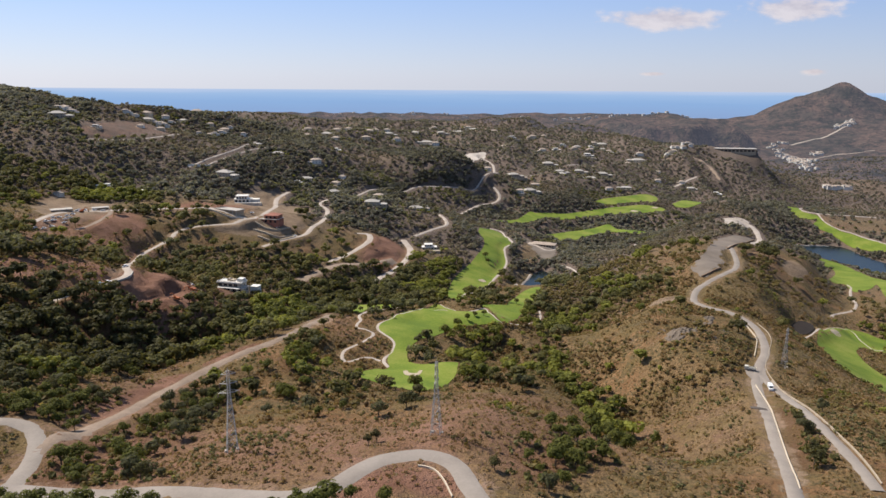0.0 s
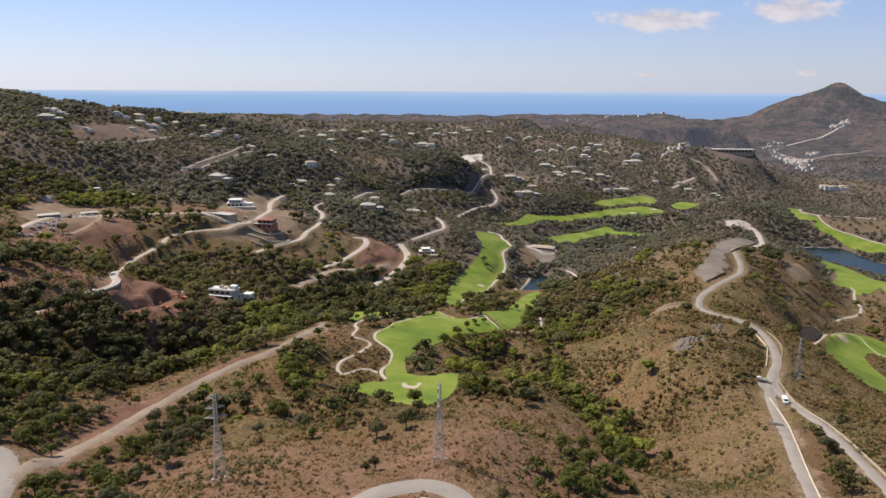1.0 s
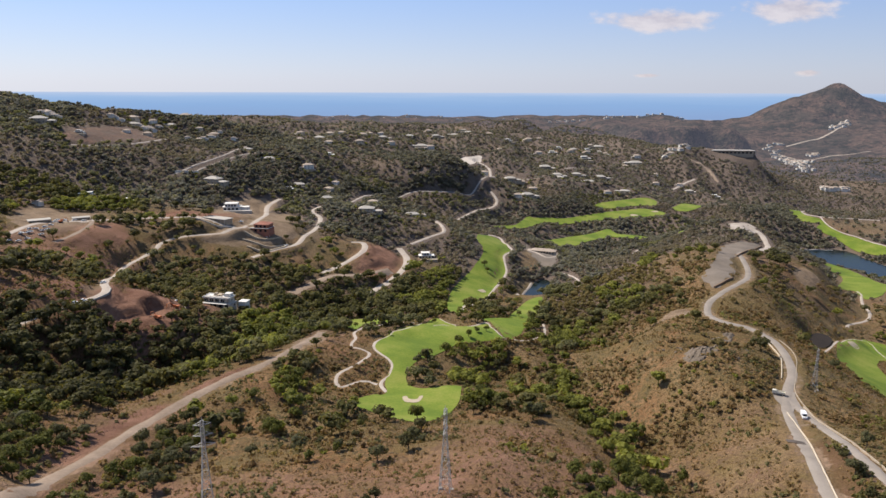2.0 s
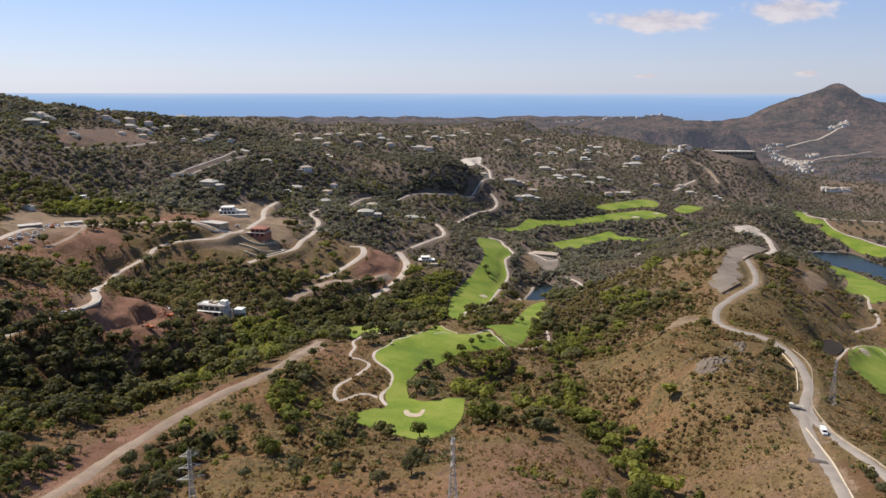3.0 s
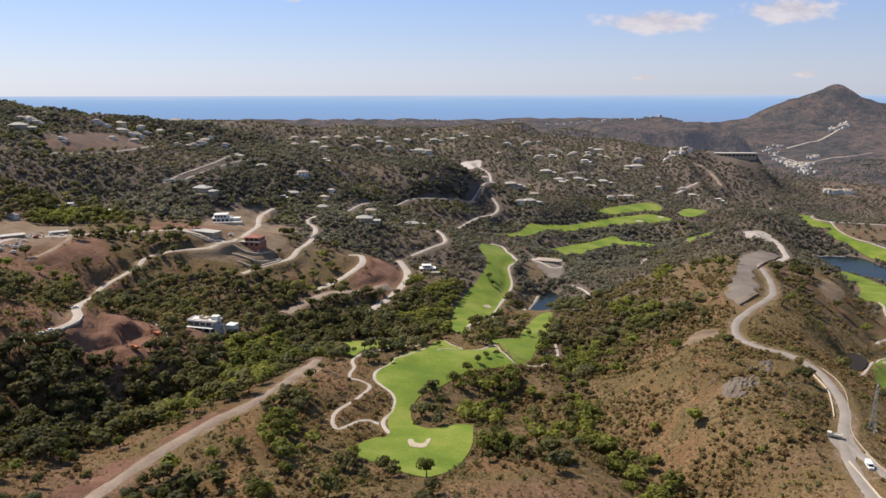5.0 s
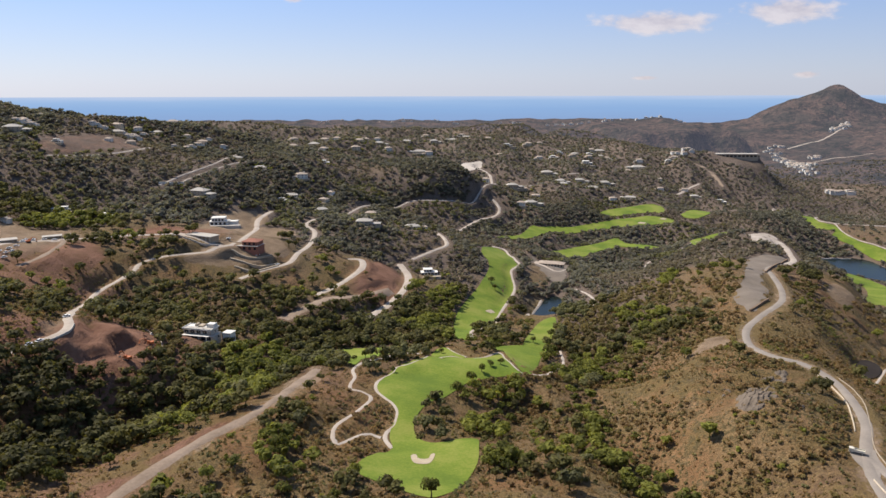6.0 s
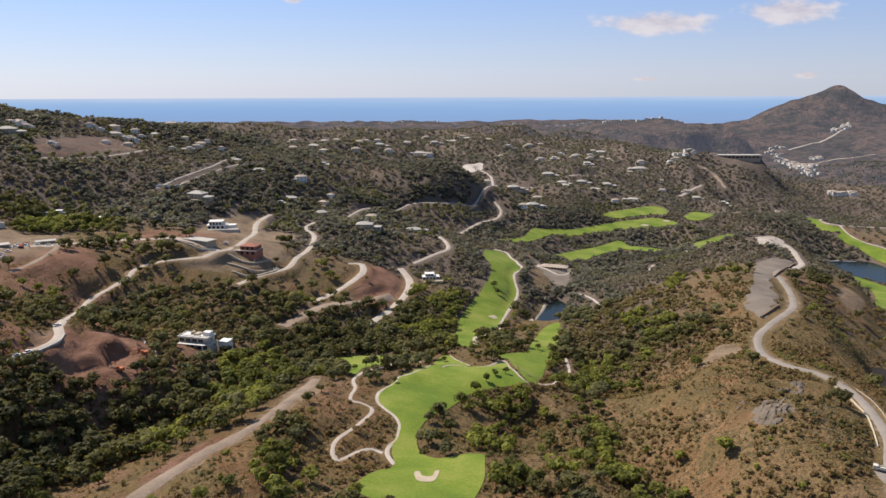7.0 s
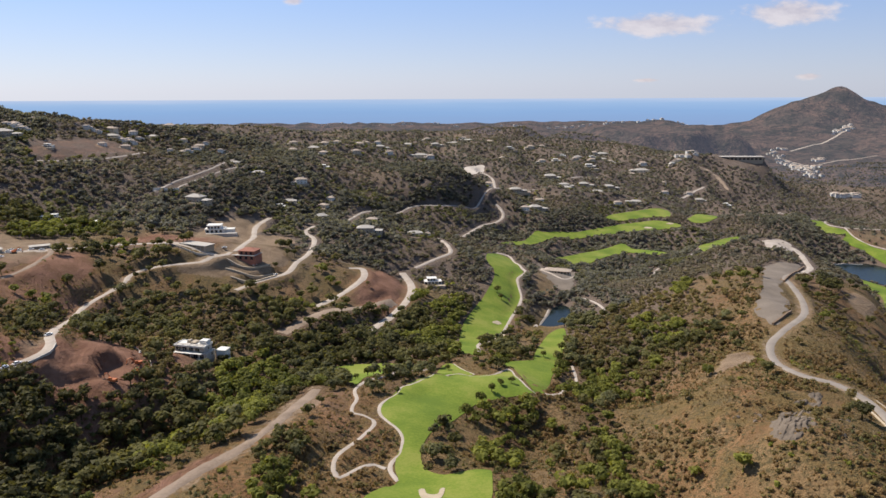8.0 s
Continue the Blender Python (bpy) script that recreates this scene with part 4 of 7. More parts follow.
PLOTS += [(x, y, k, 0.7 if y < 1200 else 1.2, (x * 7 + y * 3) % 50 - 25) for x, y, k in SMALL_PLOTS]
wood = wood_at(MX, MY)
red = blobs(MX, MY, RED)
bare = np.zeros(MX.shape)
for k, ring in BARE_RINGS.items():
    if k in LAID:
        continue
    lo, hi = ring.min(0) - 12, ring.max(0) + 12
    box = (MX > lo[0]) & (MX < hi[0]) & (MY > lo[1]) & (MY < hi[1])
    d, _ = distance_to(MX[box], MY[box], ring)
    d[~inside(MX[box], MY[box], ring)] *= -1
    sheet_ = bare if BARE[k][1] is DIRT else red
    sheet_[box] = np.maximum(sheet_[box], np.clip(0.5 + d / 7, 0, 0.28 if k == "terraced_plots" else 0.95 if BARE[k][1] is not BROWN else 0.7))
for px_, py_, _, size, _ in PLOTS:      # trodden ground and drives round the villas
    d = np.hypot(MX - px_, (MY - py_ + 5) * 0.8)
    bare[:] = np.maximum(bare, np.clip(1.25 - d / (13 * size), 0, 0.62))
for k, line in ROAD_LINES.items():      # dusty shoulders
    if line[:, 1].mean() > 560:
        continue
    reach = ROADS[k][1] / 2 + 8
    lo, hi = line.min(0) - reach, line.max(0) + reach
    box = (MX > lo[0]) & (MX < hi[0]) & (MY > lo[1]) & (MY < hi[1])
    d, _ = distance_to(MX[box], MY[box], line)
    bare[box] = np.maximum(bare[box], np.clip(0.72 - (d - ROADS[k][1] / 2) / 6, 0, 0.5))
wood[in_lawn] = 0
wood[inside(MX, MY, BARE_RINGS["terraced_plots"])] = 0.8
J, I = np.meshgrid(np.arange(len(GY) - 1), np.arange(len(GX) - 1), indexing="ij")
corner = (J * len(GX) + I).ravel()
tris = np.concatenate([np.stack([corner, corner + 1, corner + len(GX) + 1], 1), np.stack([corner, corner + len(GX) + 1, corner + len(GX)], 1)])
# the grey value grows with distance and carries the painted haze
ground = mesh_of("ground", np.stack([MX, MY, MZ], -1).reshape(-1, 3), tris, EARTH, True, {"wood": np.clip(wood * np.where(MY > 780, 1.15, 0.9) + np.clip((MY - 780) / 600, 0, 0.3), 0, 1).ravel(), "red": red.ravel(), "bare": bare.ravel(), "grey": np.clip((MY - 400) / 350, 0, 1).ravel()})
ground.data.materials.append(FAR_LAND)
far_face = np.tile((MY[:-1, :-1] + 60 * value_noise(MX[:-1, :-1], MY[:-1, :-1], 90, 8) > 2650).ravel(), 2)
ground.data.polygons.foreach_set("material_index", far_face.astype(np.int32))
tagged(ground, "dry brown hillside with straw grass and low scrub", "ground", kind="structure")


# ---------------------------------------------------------------- ways, lawns and water laid on it
def lay_ribbon(name, line, width, material, label, category, lift, lanes=4):
    t = np.gradient(line, axis=0)
    t /= np.linalg.norm(t, axis=1)[:, None] + 1e-9
    side = np.stack([-t[:, 1], t[:, 0]], 1)
    across = np.linspace(-0.5, 0.5, lanes + 1)
    rough = 0.22 if material is DIRT else 0.12 if material is PALE else 0.05
    wobble = 1 + rough * value_noise(line[:, 0], line[:, 1], 12, 21) + 0.6 * rough * value_noise(line[:, 0], line[:, 1], 4, 22)
    p = line[:, None, :] + side[:, None, :] * across[None, :, None] * (width * wobble)[:, None, None]
    z = ground_z(p[..., 0], p[..., 1]) + lift
    z[:, 0] -= lift + 0.25
    z[:, -1] -= lift + 0.25
    n, m = p.shape[:2]
    a = (np.arange(n - 1)[:, None] * m + np.arange(m - 1)).ravel()
    f = np.concatenate([np.stack([a, a + m, a + 1], 1), np.stack([a + 1, a + m, a + m + 1], 1)])
    ob = mesh_of(name, np.concatenate([p, z[..., None]], -1).reshape(-1, 3), f, material, True)
    for poly in ob.data.polygons[:1]:
        if poly.normal.z < 0:
            ob.data.flip_normals()
    return tagged(ob, label, category, kind="structure")


from mathutils.geometry import delaunay_2d_cdt


def lay_patch(name, ring, material, label, category, lift, grid=4.0, level=None):
    lo, hi = ring.min(0), ring.max(0)
    grid = max(grid, math.sqrt((hi[0] - lo[0]) * (hi[1] - lo[1]) / 3000))
    gx, gy = np.meshgrid(np.arange(lo[0], hi[0], grid), np.arange(lo[1], hi[1], grid))
    gx, gy = gx.ravel() + 0.37, gy.ravel() + 0.21
    d, _ = distance_to(gx, gy, ring)
    keep = inside(gx, gy, ring) & (d > grid * 0.45)
    pts = [Vector(q) for q in ring] + [Vector(q) for q in zip(gx[keep], gy[keep])]
    n = len(ring)
    v, _, f, *_ = delaunay_2d_cdt(pts, [(k, (k + 1) % n) for k in range(n)], [list(range(n))], 2, 1e-4)
    v = np.array([tuple(q) for q in v])
    z = ground_z(v[:, 0], v[:, 1]) + lift if level is None else np.full(len(v), level)
    f = np.array([t for t in f if len(t) == 3])
    p = np.c_[v, z]
    flip = np.cross(p[f[:, 1]] - p[f[:, 0]], p[f[:, 2]] - p[f[:, 0]])[:, 2] < 0
    f[flip] = f[flip][:, ::-1]
    return tagged(mesh_of(name, p, f, material, True), label, category, kind="structure")


for k, (ring, material, label) in {k: (BARE_RINGS[k], v[1], v[2]) for k, v in BARE.items()}.items():
    if k in LAID:
        lay_patch(k, ring, material, label, "bare ground", 0.22)
for k, ring in LAWN_RINGS.items():
    lay_patch(k, ring, TURF, "bright green mown golf grass", "golf lawn", 0.30 if ring[:, 1].mean() < 900 else 0.9)
for k, ring in POND_RINGS.items():
    lay_patch(k, ring, PONDS[k][2], PONDS[k][3], "water", 0, 6.0, PONDS[k][1])
for k, (_, width, material, label) in ROADS.items():
    lay_ribbon(k, ROAD_LINES[k], width * (0.78 if ROAD_LINES[k][:, 1].mean() > 900 else 1.0), material, label, "road", 0.40 if ROAD_LINES[k][:, 1].mean() < 900 else 0.9)
for k, line in PATH_LINES.items():
    lay_ribbon(k, line, 3.0 if line[:, 1].mean() < 700 else 4.0, PALE, "pale winding golf cart path", "path", 0.5 if line[:, 1].mean() < 700 else 1.0, 2)

# the sea, so far off that it stands as a band under the sky
def sea_material():
    """Open sea as a self-lit backdrop; haze is painted in, paler towards the horizon."""
    m, n, l, b = shader("far_sea")
    at = n.new("ShaderNodeNewGeometry").outputs["Position"]
    sep = n.new("ShaderNodeSeparateXYZ")
    l.new(at, sep.inputs[0])
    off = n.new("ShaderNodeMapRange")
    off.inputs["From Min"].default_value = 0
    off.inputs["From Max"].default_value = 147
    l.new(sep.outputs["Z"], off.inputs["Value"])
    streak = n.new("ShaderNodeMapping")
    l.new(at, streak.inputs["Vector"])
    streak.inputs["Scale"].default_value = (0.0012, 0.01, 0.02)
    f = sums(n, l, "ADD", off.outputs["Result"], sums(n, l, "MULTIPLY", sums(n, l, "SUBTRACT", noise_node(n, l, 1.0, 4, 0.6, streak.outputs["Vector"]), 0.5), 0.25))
    # the ramp paints sky light and haze as emission
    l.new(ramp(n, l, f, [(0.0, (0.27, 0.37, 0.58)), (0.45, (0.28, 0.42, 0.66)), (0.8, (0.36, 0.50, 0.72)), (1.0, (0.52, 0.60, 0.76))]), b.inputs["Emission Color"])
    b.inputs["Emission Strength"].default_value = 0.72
    b.inputs["Base Color"].default_value = (0.02, 0.05, 0.10, 1)
    b.inputs["Roughness"].default_value = 1.0
    b.inputs["Specular IOR Level"].default_value = 0.0
    return m


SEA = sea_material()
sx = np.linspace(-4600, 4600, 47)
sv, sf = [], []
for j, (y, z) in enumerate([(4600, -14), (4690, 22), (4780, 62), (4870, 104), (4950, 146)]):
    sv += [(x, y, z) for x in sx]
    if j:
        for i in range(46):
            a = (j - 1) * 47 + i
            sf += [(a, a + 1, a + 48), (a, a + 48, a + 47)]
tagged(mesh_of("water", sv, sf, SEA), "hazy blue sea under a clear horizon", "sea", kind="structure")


def cloud_material():
    """Thin fair-weather cloud: soft, torn edges that let the sky through."""
    m, n, l, b = shader("thin_cloud")
    co = n.new("ShaderNodeTexCoord")
    at = n.new("ShaderNodeVectorMath")
    at.operation = "SUBTRACT"
    l.new(co.outputs["Generated"], at.inputs[0])
    at.inputs[1].default_value = (0.5, 0.5, 0.5)
    flat_ = n.new("ShaderNodeVectorMath")
    flat_.operation = "MULTIPLY"
    l.new(at.outputs[0], flat_.inputs[0])
    flat_.inputs[1].default_value = (2, 0, 2)
    reach = n.new("ShaderNodeVectorMath")
    reach.operation = "LENGTH"
    l.new(flat_.outputs[0], reach.inputs[0])
    stretch = n.new("ShaderNodeMapping")
    l.new(co.outputs["Object"], stretch.inputs["Vector"])
    stretch.inputs["Scale"].default_value = (0.006, 0.006, 0.014)
    puff = noise_node(n, l, 1.0, 6, 0.6, stretch.outputs["Vector"])
    thick = sums(n, l, "SUBTRACT", sums(n, l, "ADD", sums(n, l, "MULTIPLY", puff, 1.5), 0.12), reach.outputs["Value"])
    cover = n.new("ShaderNodeMapRange")
    cover.interpolation_type = "SMOOTHSTEP"
    cover.inputs["From Min"].default_value = 0.0
    cover.inputs["From Max"].default_value = 0.55
    cover.inputs["To Max"].default_value = 0.75
    l.new(thick, cover.inputs["Value"])
    # emission stands in for sunlight on the cloud
    glow = n.new("ShaderNodeEmission")
    l.new(ramp(n, l, puff, [(0.35, (0.60, 0.53, 0.56)), (0.65, (0.80, 0.72, 0.72))]), glow.inputs["Color"])
    glow.inputs["Strength"].default_value = 0.85
    clear = n.new("ShaderNodeBsdfTransparent")
    both = n.new("ShaderNodeMixShader")
    l.new(cover.outputs["Result"], both.inputs["Fac"])
    l.new(clear.outputs[0], both.inputs[1])
    l.new(glow.outputs[0], both.inputs[2])
    l.new(both.outputs[0], n["Material Output"].inputs["Surface"])
    return m


CLOUD = cloud_material()
for x, z, w, h in ((1400, 615, 1050, 200), (2260, 690, 820, 230), (-960, 770, 190, 60), (2420, 283, 260, 60), (1350, 262, 260, 40)):
    rows_c = [(x + w * a, 4960 + 30 * math.cos(a * 3), z + h * b) for b in (-0.5, 0, 0.5) for a in (-0.5, -0.25, 0, 0.25, 0.5)]
    quads = [(5 * j + i, 5 * j + i + 1, 5 * j + i + 6, 5 * j + i + 5) for j in range(2) for i in range(4)]
    sheet = mesh_of("cloud", np.array(rows_c) - [x, 4960, z], np.array([t for q in quads for t in ((q[0], q[1], q[2]), (q[0], q[2], q[3]))]), CLOUD)
    sheet.location = (x, 4960, z)
    sheet.visible_shadow = False
    tagged(sheet, "thin pinkish fair-weather cloud low over the sea", "cloud", kind="structure")


# ---------------------------------------------------------------- trees and scrub
def ball(radius, squash, rough, seed, fine=0):
    """A rough clump of leaves: a knobbly ball of triangles."""
    r = np.random.default_rng(seed)
    if fine < 0:
        v = np.array([(1, 0, 0), (0, 1, 0), (-1, 0, 0), (0, -1, 0), (0, 0, 1), (0, 0, -1)], float) @ np.array(Euler(r.uniform(0, 3, 3)).to_matrix())
        f = np.array([(0, 1, 4), (1, 2, 4), (2, 3, 4), (3, 0, 4), (1, 0, 5), (2, 1, 5), (3, 2, 5), (0, 3, 5)])
    else:
        bm = bmesh.new()
        bmesh.ops.create_icosphere(bm, subdivisions=fine + 1, radius=1)
        v = np.array([q.co[:] for q in bm.verts])
        f = np.array([[q.index for q in p.verts] for p in bm.faces])
        bm.free()
    v *= 1 + rough * r.uniform(-1, 1, (len(v), 1))
    return v * radius * np.array([1, 1, squash]), f


def sprays(count, spread_r, height, seed, size=0.5):
    """Loose twigs of leaves that stand out of a crown."""
    r = np.random.default_rng(seed)
    d = r.normal(size=(count, 3))
    d /= np.linalg.norm(d, axis=1)[:, None]
    d[:, 2] = np.abs(d[:, 2]) * 0.9 - 0.15
    at = d * np.array([spread_r, spread_r, height]) * r.uniform(0.85, 1.08, (count, 1))
    v = at[:, None, :] + r.normal(size=(count, 3, 3)) * size * 0.6
    return v.reshape(-1, 3), np.arange(count * 3).reshape(-1, 3)


def joined(pieces):
    v, f, n = [], [], 0
    for a, b in pieces:
        v.append(a)
        f.append(b + n)
        n += len(a)
    return np.concatenate(v), np.concatenate(f)


def limb(a, b, ra, rb, sides=5):
    """A tapered round stick from a to b."""
    a, b = np.array(a, float), np.array(b, float)
    w = (b - a) / np.linalg.norm(b - a)
    u = np.cross(w, [0.3, 0.9, 0.2])
    u /= np.linalg.norm(u)
    s = np.cross(w, u)
    ang = np.arange(sides) * 2 * np.pi / sides
    ringed = np.cos(ang)[:, None] * u + np.sin(ang)[:, None] * s
    v = np.vstack([a + ringed * ra, b + ringed * rb, [b]])
    f = []
    for k in range(sides):
        n = (k + 1) % sides
        f += [(k, n, sides + n), (k, sides + n, sides + k), (sides + k, sides + n, 2 * sides)]
    return v, np.array(f)


def crown(seed, clumps, leaves_, radius=3.3, height=2.7, middle=3.5, leaf=1.0, core=0.55):
    """An uneven crown: tufts of leaf sprays on unequal clumps round a dark, ragged heart."""
    r = np.random.default_rng(seed)
    shape = np.array([radius * r.uniform(0.85, 1.15), radius * r.uniform(0.85, 1.15), height])
    d = r.normal(size=(clumps, 3))
    d /= np.linalg.norm(d, axis=1)[:, None]
    d[:, 2] = np.where(d[:, 2] < -0.2, -d[:, 2] * 0.6, d[:, 2])
    hub = d * r.uniform(0.35, 0.72, (clumps, 1))
    girth = r.uniform(0.26, 0.50, clumps)
    pick = r.choice(clumps, leaves_, p=girth ** 2 / (girth ** 2).sum())
    o = r.normal(size=(leaves_, 3)) + d[pick] * 0.7 + [0, 0, 0.25]
    o /= np.linalg.norm(o, axis=1)[:, None]
    at = (hub[pick] + o * girth[pick][:, None] * r.uniform(0.75, 1.12, (leaves_, 1))) * shape
    # each spray lies roughly along the clump's skin, with a lean of its own
    n = o + r.normal(size=(leaves_, 3)) * 0.32 + [0, 0, 0.35]
    n /= np.linalg.norm(n, axis=1)[:, None]
    u = np.cross(n, r.normal(size=(leaves_, 3)))
    u /= np.linalg.norm(u, axis=1)[:, None]
    w = np.cross(n, u)
    size = leaf * r.uniform(0.6, 1.25, (leaves_, 1))
    v = np.stack([at + u * size * 0.62, at - u * size * 0.35 + w * size * 0.55, at - u * size * 0.35 - w * size * 0.55], 1).reshape(-1, 3)
    pieces = [(v + [0, 0, middle], np.arange(leaves_ * 3).reshape(-1, 3))]
    if core:
        v, f = ball(1.0, 1.0, 0.3, seed, -1)
        pieces.append((v * shape * core + [0, 0, middle], f))
    return joined(pieces)


def scatter(name, spots, templates, material, label, category):
    """One mesh of many plants. spots: rows of x, y, z, scale, turn, tint."""
    vs, fs, ts, n = [], [], [], 0
    pick = rng.integers(0, len(templates), len(spots))
    for k, (v, f) in enumerate(templates):
        s = spots[pick == k]
        if not len(s):
            continue
        c, q = np.cos(s[:, 4]), np.sin(s[:, 4])
        x = (v[None, :, 0] * c[:, None] - v[None, :, 1] * q[:, None]) * s[:, 3:4] + s[:, 0:1]
        y = (v[None, :, 0] * q[:, None] + v[None, :, 1] * c[:, None]) * s[:, 3:4] + s[:, 1:2]
        z = v[None, :, 2] * s[:, 3:4] + s[:, 2:3]
        vs.append(np.stack([x, y, z], -1).reshape(-1, 3))
        fs.append((f[None] + (np.arange(len(s)) * len(v))[:, None, None]).reshape(-1, 3) + n)
        ts.append(np.repeat(s[:, 5], len(v)))
        n += len(s) * len(v)
    ob = mesh_of(name, np.concatenate(vs), np.concatenate(fs), material, False, {"tint": np.concatenate(ts)})
    return tagged(ob, label, category, kind="stuff")


KEEP_CLEAR = []      # (x, y, radius) of buildings and other things


def candidates(cell, y0, y1, seed, margin=60):
    r = np.random.default_rng(seed)
    half = 0.64 * y1 + margin
    x, y = np.meshgrid(np.arange(-half, half, cell), np.arange(y0, y1, cell))
    x = x.ravel() + r.uniform(-0.48, 0.48, x.size) * cell
    y = y.ravel() + r.uniform(-0.48, 0.48, y.size) * cell
    k = np.abs(x) < 0.64 * y + margin
    x, y = x[k], y[k]
    free = np.ones(len(x), bool)
    return x, y, r, free


def clear_of(x, y, pad):
    """Which places lie off every road, lawn, pond, bare plot and building."""
    ok = np.ones(len(x), bool)
    for k, line in (*ROAD_LINES.items(), *PATH_LINES.items()):
        half = (ROADS[k][1] if k in ROADS else 3.0) / 2 + pad + (3.0 if k in ("dirt_road", "villa_road", "estate_road", "main_road") else 0.0)
        lo, hi = line.min(0) - half, line.max(0) + half
        box = np.where((x > lo[0]) & (x < hi[0]) & (y > lo[1]) & (y < hi[1]))[0]
        d, _ = distance_to(x[box], y[box], line)
        ok[box[d < half]] = False
    for ring in (*LAWN_RINGS.values(), *POND_RINGS.values(), *BARE_RINGS.values()):
        lo, hi = ring.min(0) - pad, ring.max(0) + pad
        box = np.where((x > lo[0]) & (x < hi[0]) & (y > lo[1]) & (y < hi[1]))[0]
        d, _ = distance_to(x[box], y[box], ring)
        ok[box[inside(x[box], y[box], ring) | (d < pad * 0.7)]] = False
    for px, py, rad in KEEP_CLEAR:
        ok &= (x - px) ** 2 + (y - py) ** 2 > (rad + pad * 0.5) ** 2
    return ok


def spots_of(x, y, r, low, high, tint=None):
    s = r.uniform(low, high, len(x))
    t = np.clip(0.5 + 0.35 * value_noise(x, y, 28, 33) + r.normal(0, 0.22, len(x)), 0, 1) if tint is None else tint
    return np.stack([x, y, ground_z(x, y) - 0.25, s, r.uniform(0, 6.28, len(x)), t], 1)


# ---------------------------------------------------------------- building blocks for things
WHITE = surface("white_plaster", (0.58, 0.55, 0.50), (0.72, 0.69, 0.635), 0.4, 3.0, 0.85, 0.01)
CREAM = surface("cream_plaster", (0.50, 0.41, 0.30), (0.63, 0.53, 0.40), 0.4, 3.0, 0.85, 0.01)
STONE = surface("pale_stone_wall", (0.31, 0.245, 0.175), (0.46, 0.38, 0.285), 0.5, 2.5, 0.9, 0.04)
TILES = surface("weathered_roof_tiles", (0.30, 0.235, 0.185), (0.48, 0.39, 0.315), 0.5, 4.0, 0.85, 0.05)
GREY_TILES = surface("grey_roof_tiles", (0.33, 0.295, 0.255), (0.47, 0.43, 0.38), 0.5, 4.0, 0.85, 0.05)
BRICK = surface("raw_red_brick", (0.24, 0.095, 0.065), (0.36, 0.165, 0.115), 0.6, 3.0, 0.9, 0.03)
CONCRETE = surface("raw_concrete", (0.34, 0.305, 0.265), (0.50, 0.455, 0.40), 0.3, 2.0, 0.9, 0.02)
GLASS = surface("dark_window_glass", (0.015, 0.018, 0.022), (0.03, 0.034, 0.04), 0.5, 3.0, 0.08)
PAINT = surface("white_vehicle_paint", (0.70, 0.70, 0.69), (0.80, 0.80, 0.79), 0.5, 3.0, 0.3)
CARGO = surface("cream_truck_paint", (0.55, 0.50, 0.40), (0.66, 0.62, 0.52), 0.5, 3.0, 0.4)
RUBBER = surface("tyre_rubber", (0.018, 0.018, 0.018), (0.035, 0.035, 0.035), 1.0, 6.0, 0.9)
ORANGE = surface("orange_machine_paint", (0.42, 0.11, 0.035), (0.56, 0.19, 0.06), 0.5, 3.0, 0.5)
SOOT = surface("worn_dark_steel", (0.03, 0.03, 0.03), (0.09, 0.085, 0.08), 0.8, 4.0, 0.6, 0.0, 0.5)
POOL = water_material("pool_water", (0.05, 0.28, 0.36), 0.08)
CERAMIC = surface("brown_insulator_glaze", (0.10, 0.05, 0.03), (0.16, 0.09, 0.06), 1.0, 4.0, 0.3)
TAR = surface("dark_road_patch", (0.075, 0.06, 0.052), (0.12, 0.095, 0.08), 0.3, 2.0, 0.95)


def box(x0, x1, y0, y1, z0, z1, lean=0.0):
    """Corners and triangles of a block; lean draws its top inwards."""
    v = np.array([(x, y, z) for z in (z0, z1) for y in (y0, y1) for x in (x0, x1)], float)
    if lean:
        c = np.array([(x0 + x1) / 2, (y0 + y1) / 2])
        v[4:, :2] += (c - v[4:, :2]) * lean
    f = [(0, 2, 1), (1, 2, 3), (4, 5, 6), (5, 7, 6), (0, 1, 4), (1, 5, 4), (2, 6, 3), (3, 6, 7), (0, 4, 2), (2, 4, 6), (1, 3, 5), (3, 7, 5)]
    return v, np.array(f)


def soft_box(x0, x1, y0, y1, z0, z1, edge):
    """A block with chamfered edges."""
    bm = bmesh.new()
    v, f = box(x0, x1, y0, y1, z0, z1)
    vs = [bm.verts.new(q) for q in v]
    for t in f:
        bm.faces.new([vs[k] for k in t])
    bmesh.ops.dissolve_limit(bm, angle_limit=0.01, verts=bm.verts, edges=bm.edges)
    bmesh.ops.bevel(bm, geom=list(bm.edges), offset=edge, segments=2, profile=0.6, affect="EDGES")
    bmesh.ops.triangulate(bm, faces=bm.faces)
    bm.verts.index_update()
    out = np.array([q.co[:] for q in bm.verts]), np.array([[q.index for q in p.verts] for p in bm.faces])
    bm.free()
    return out


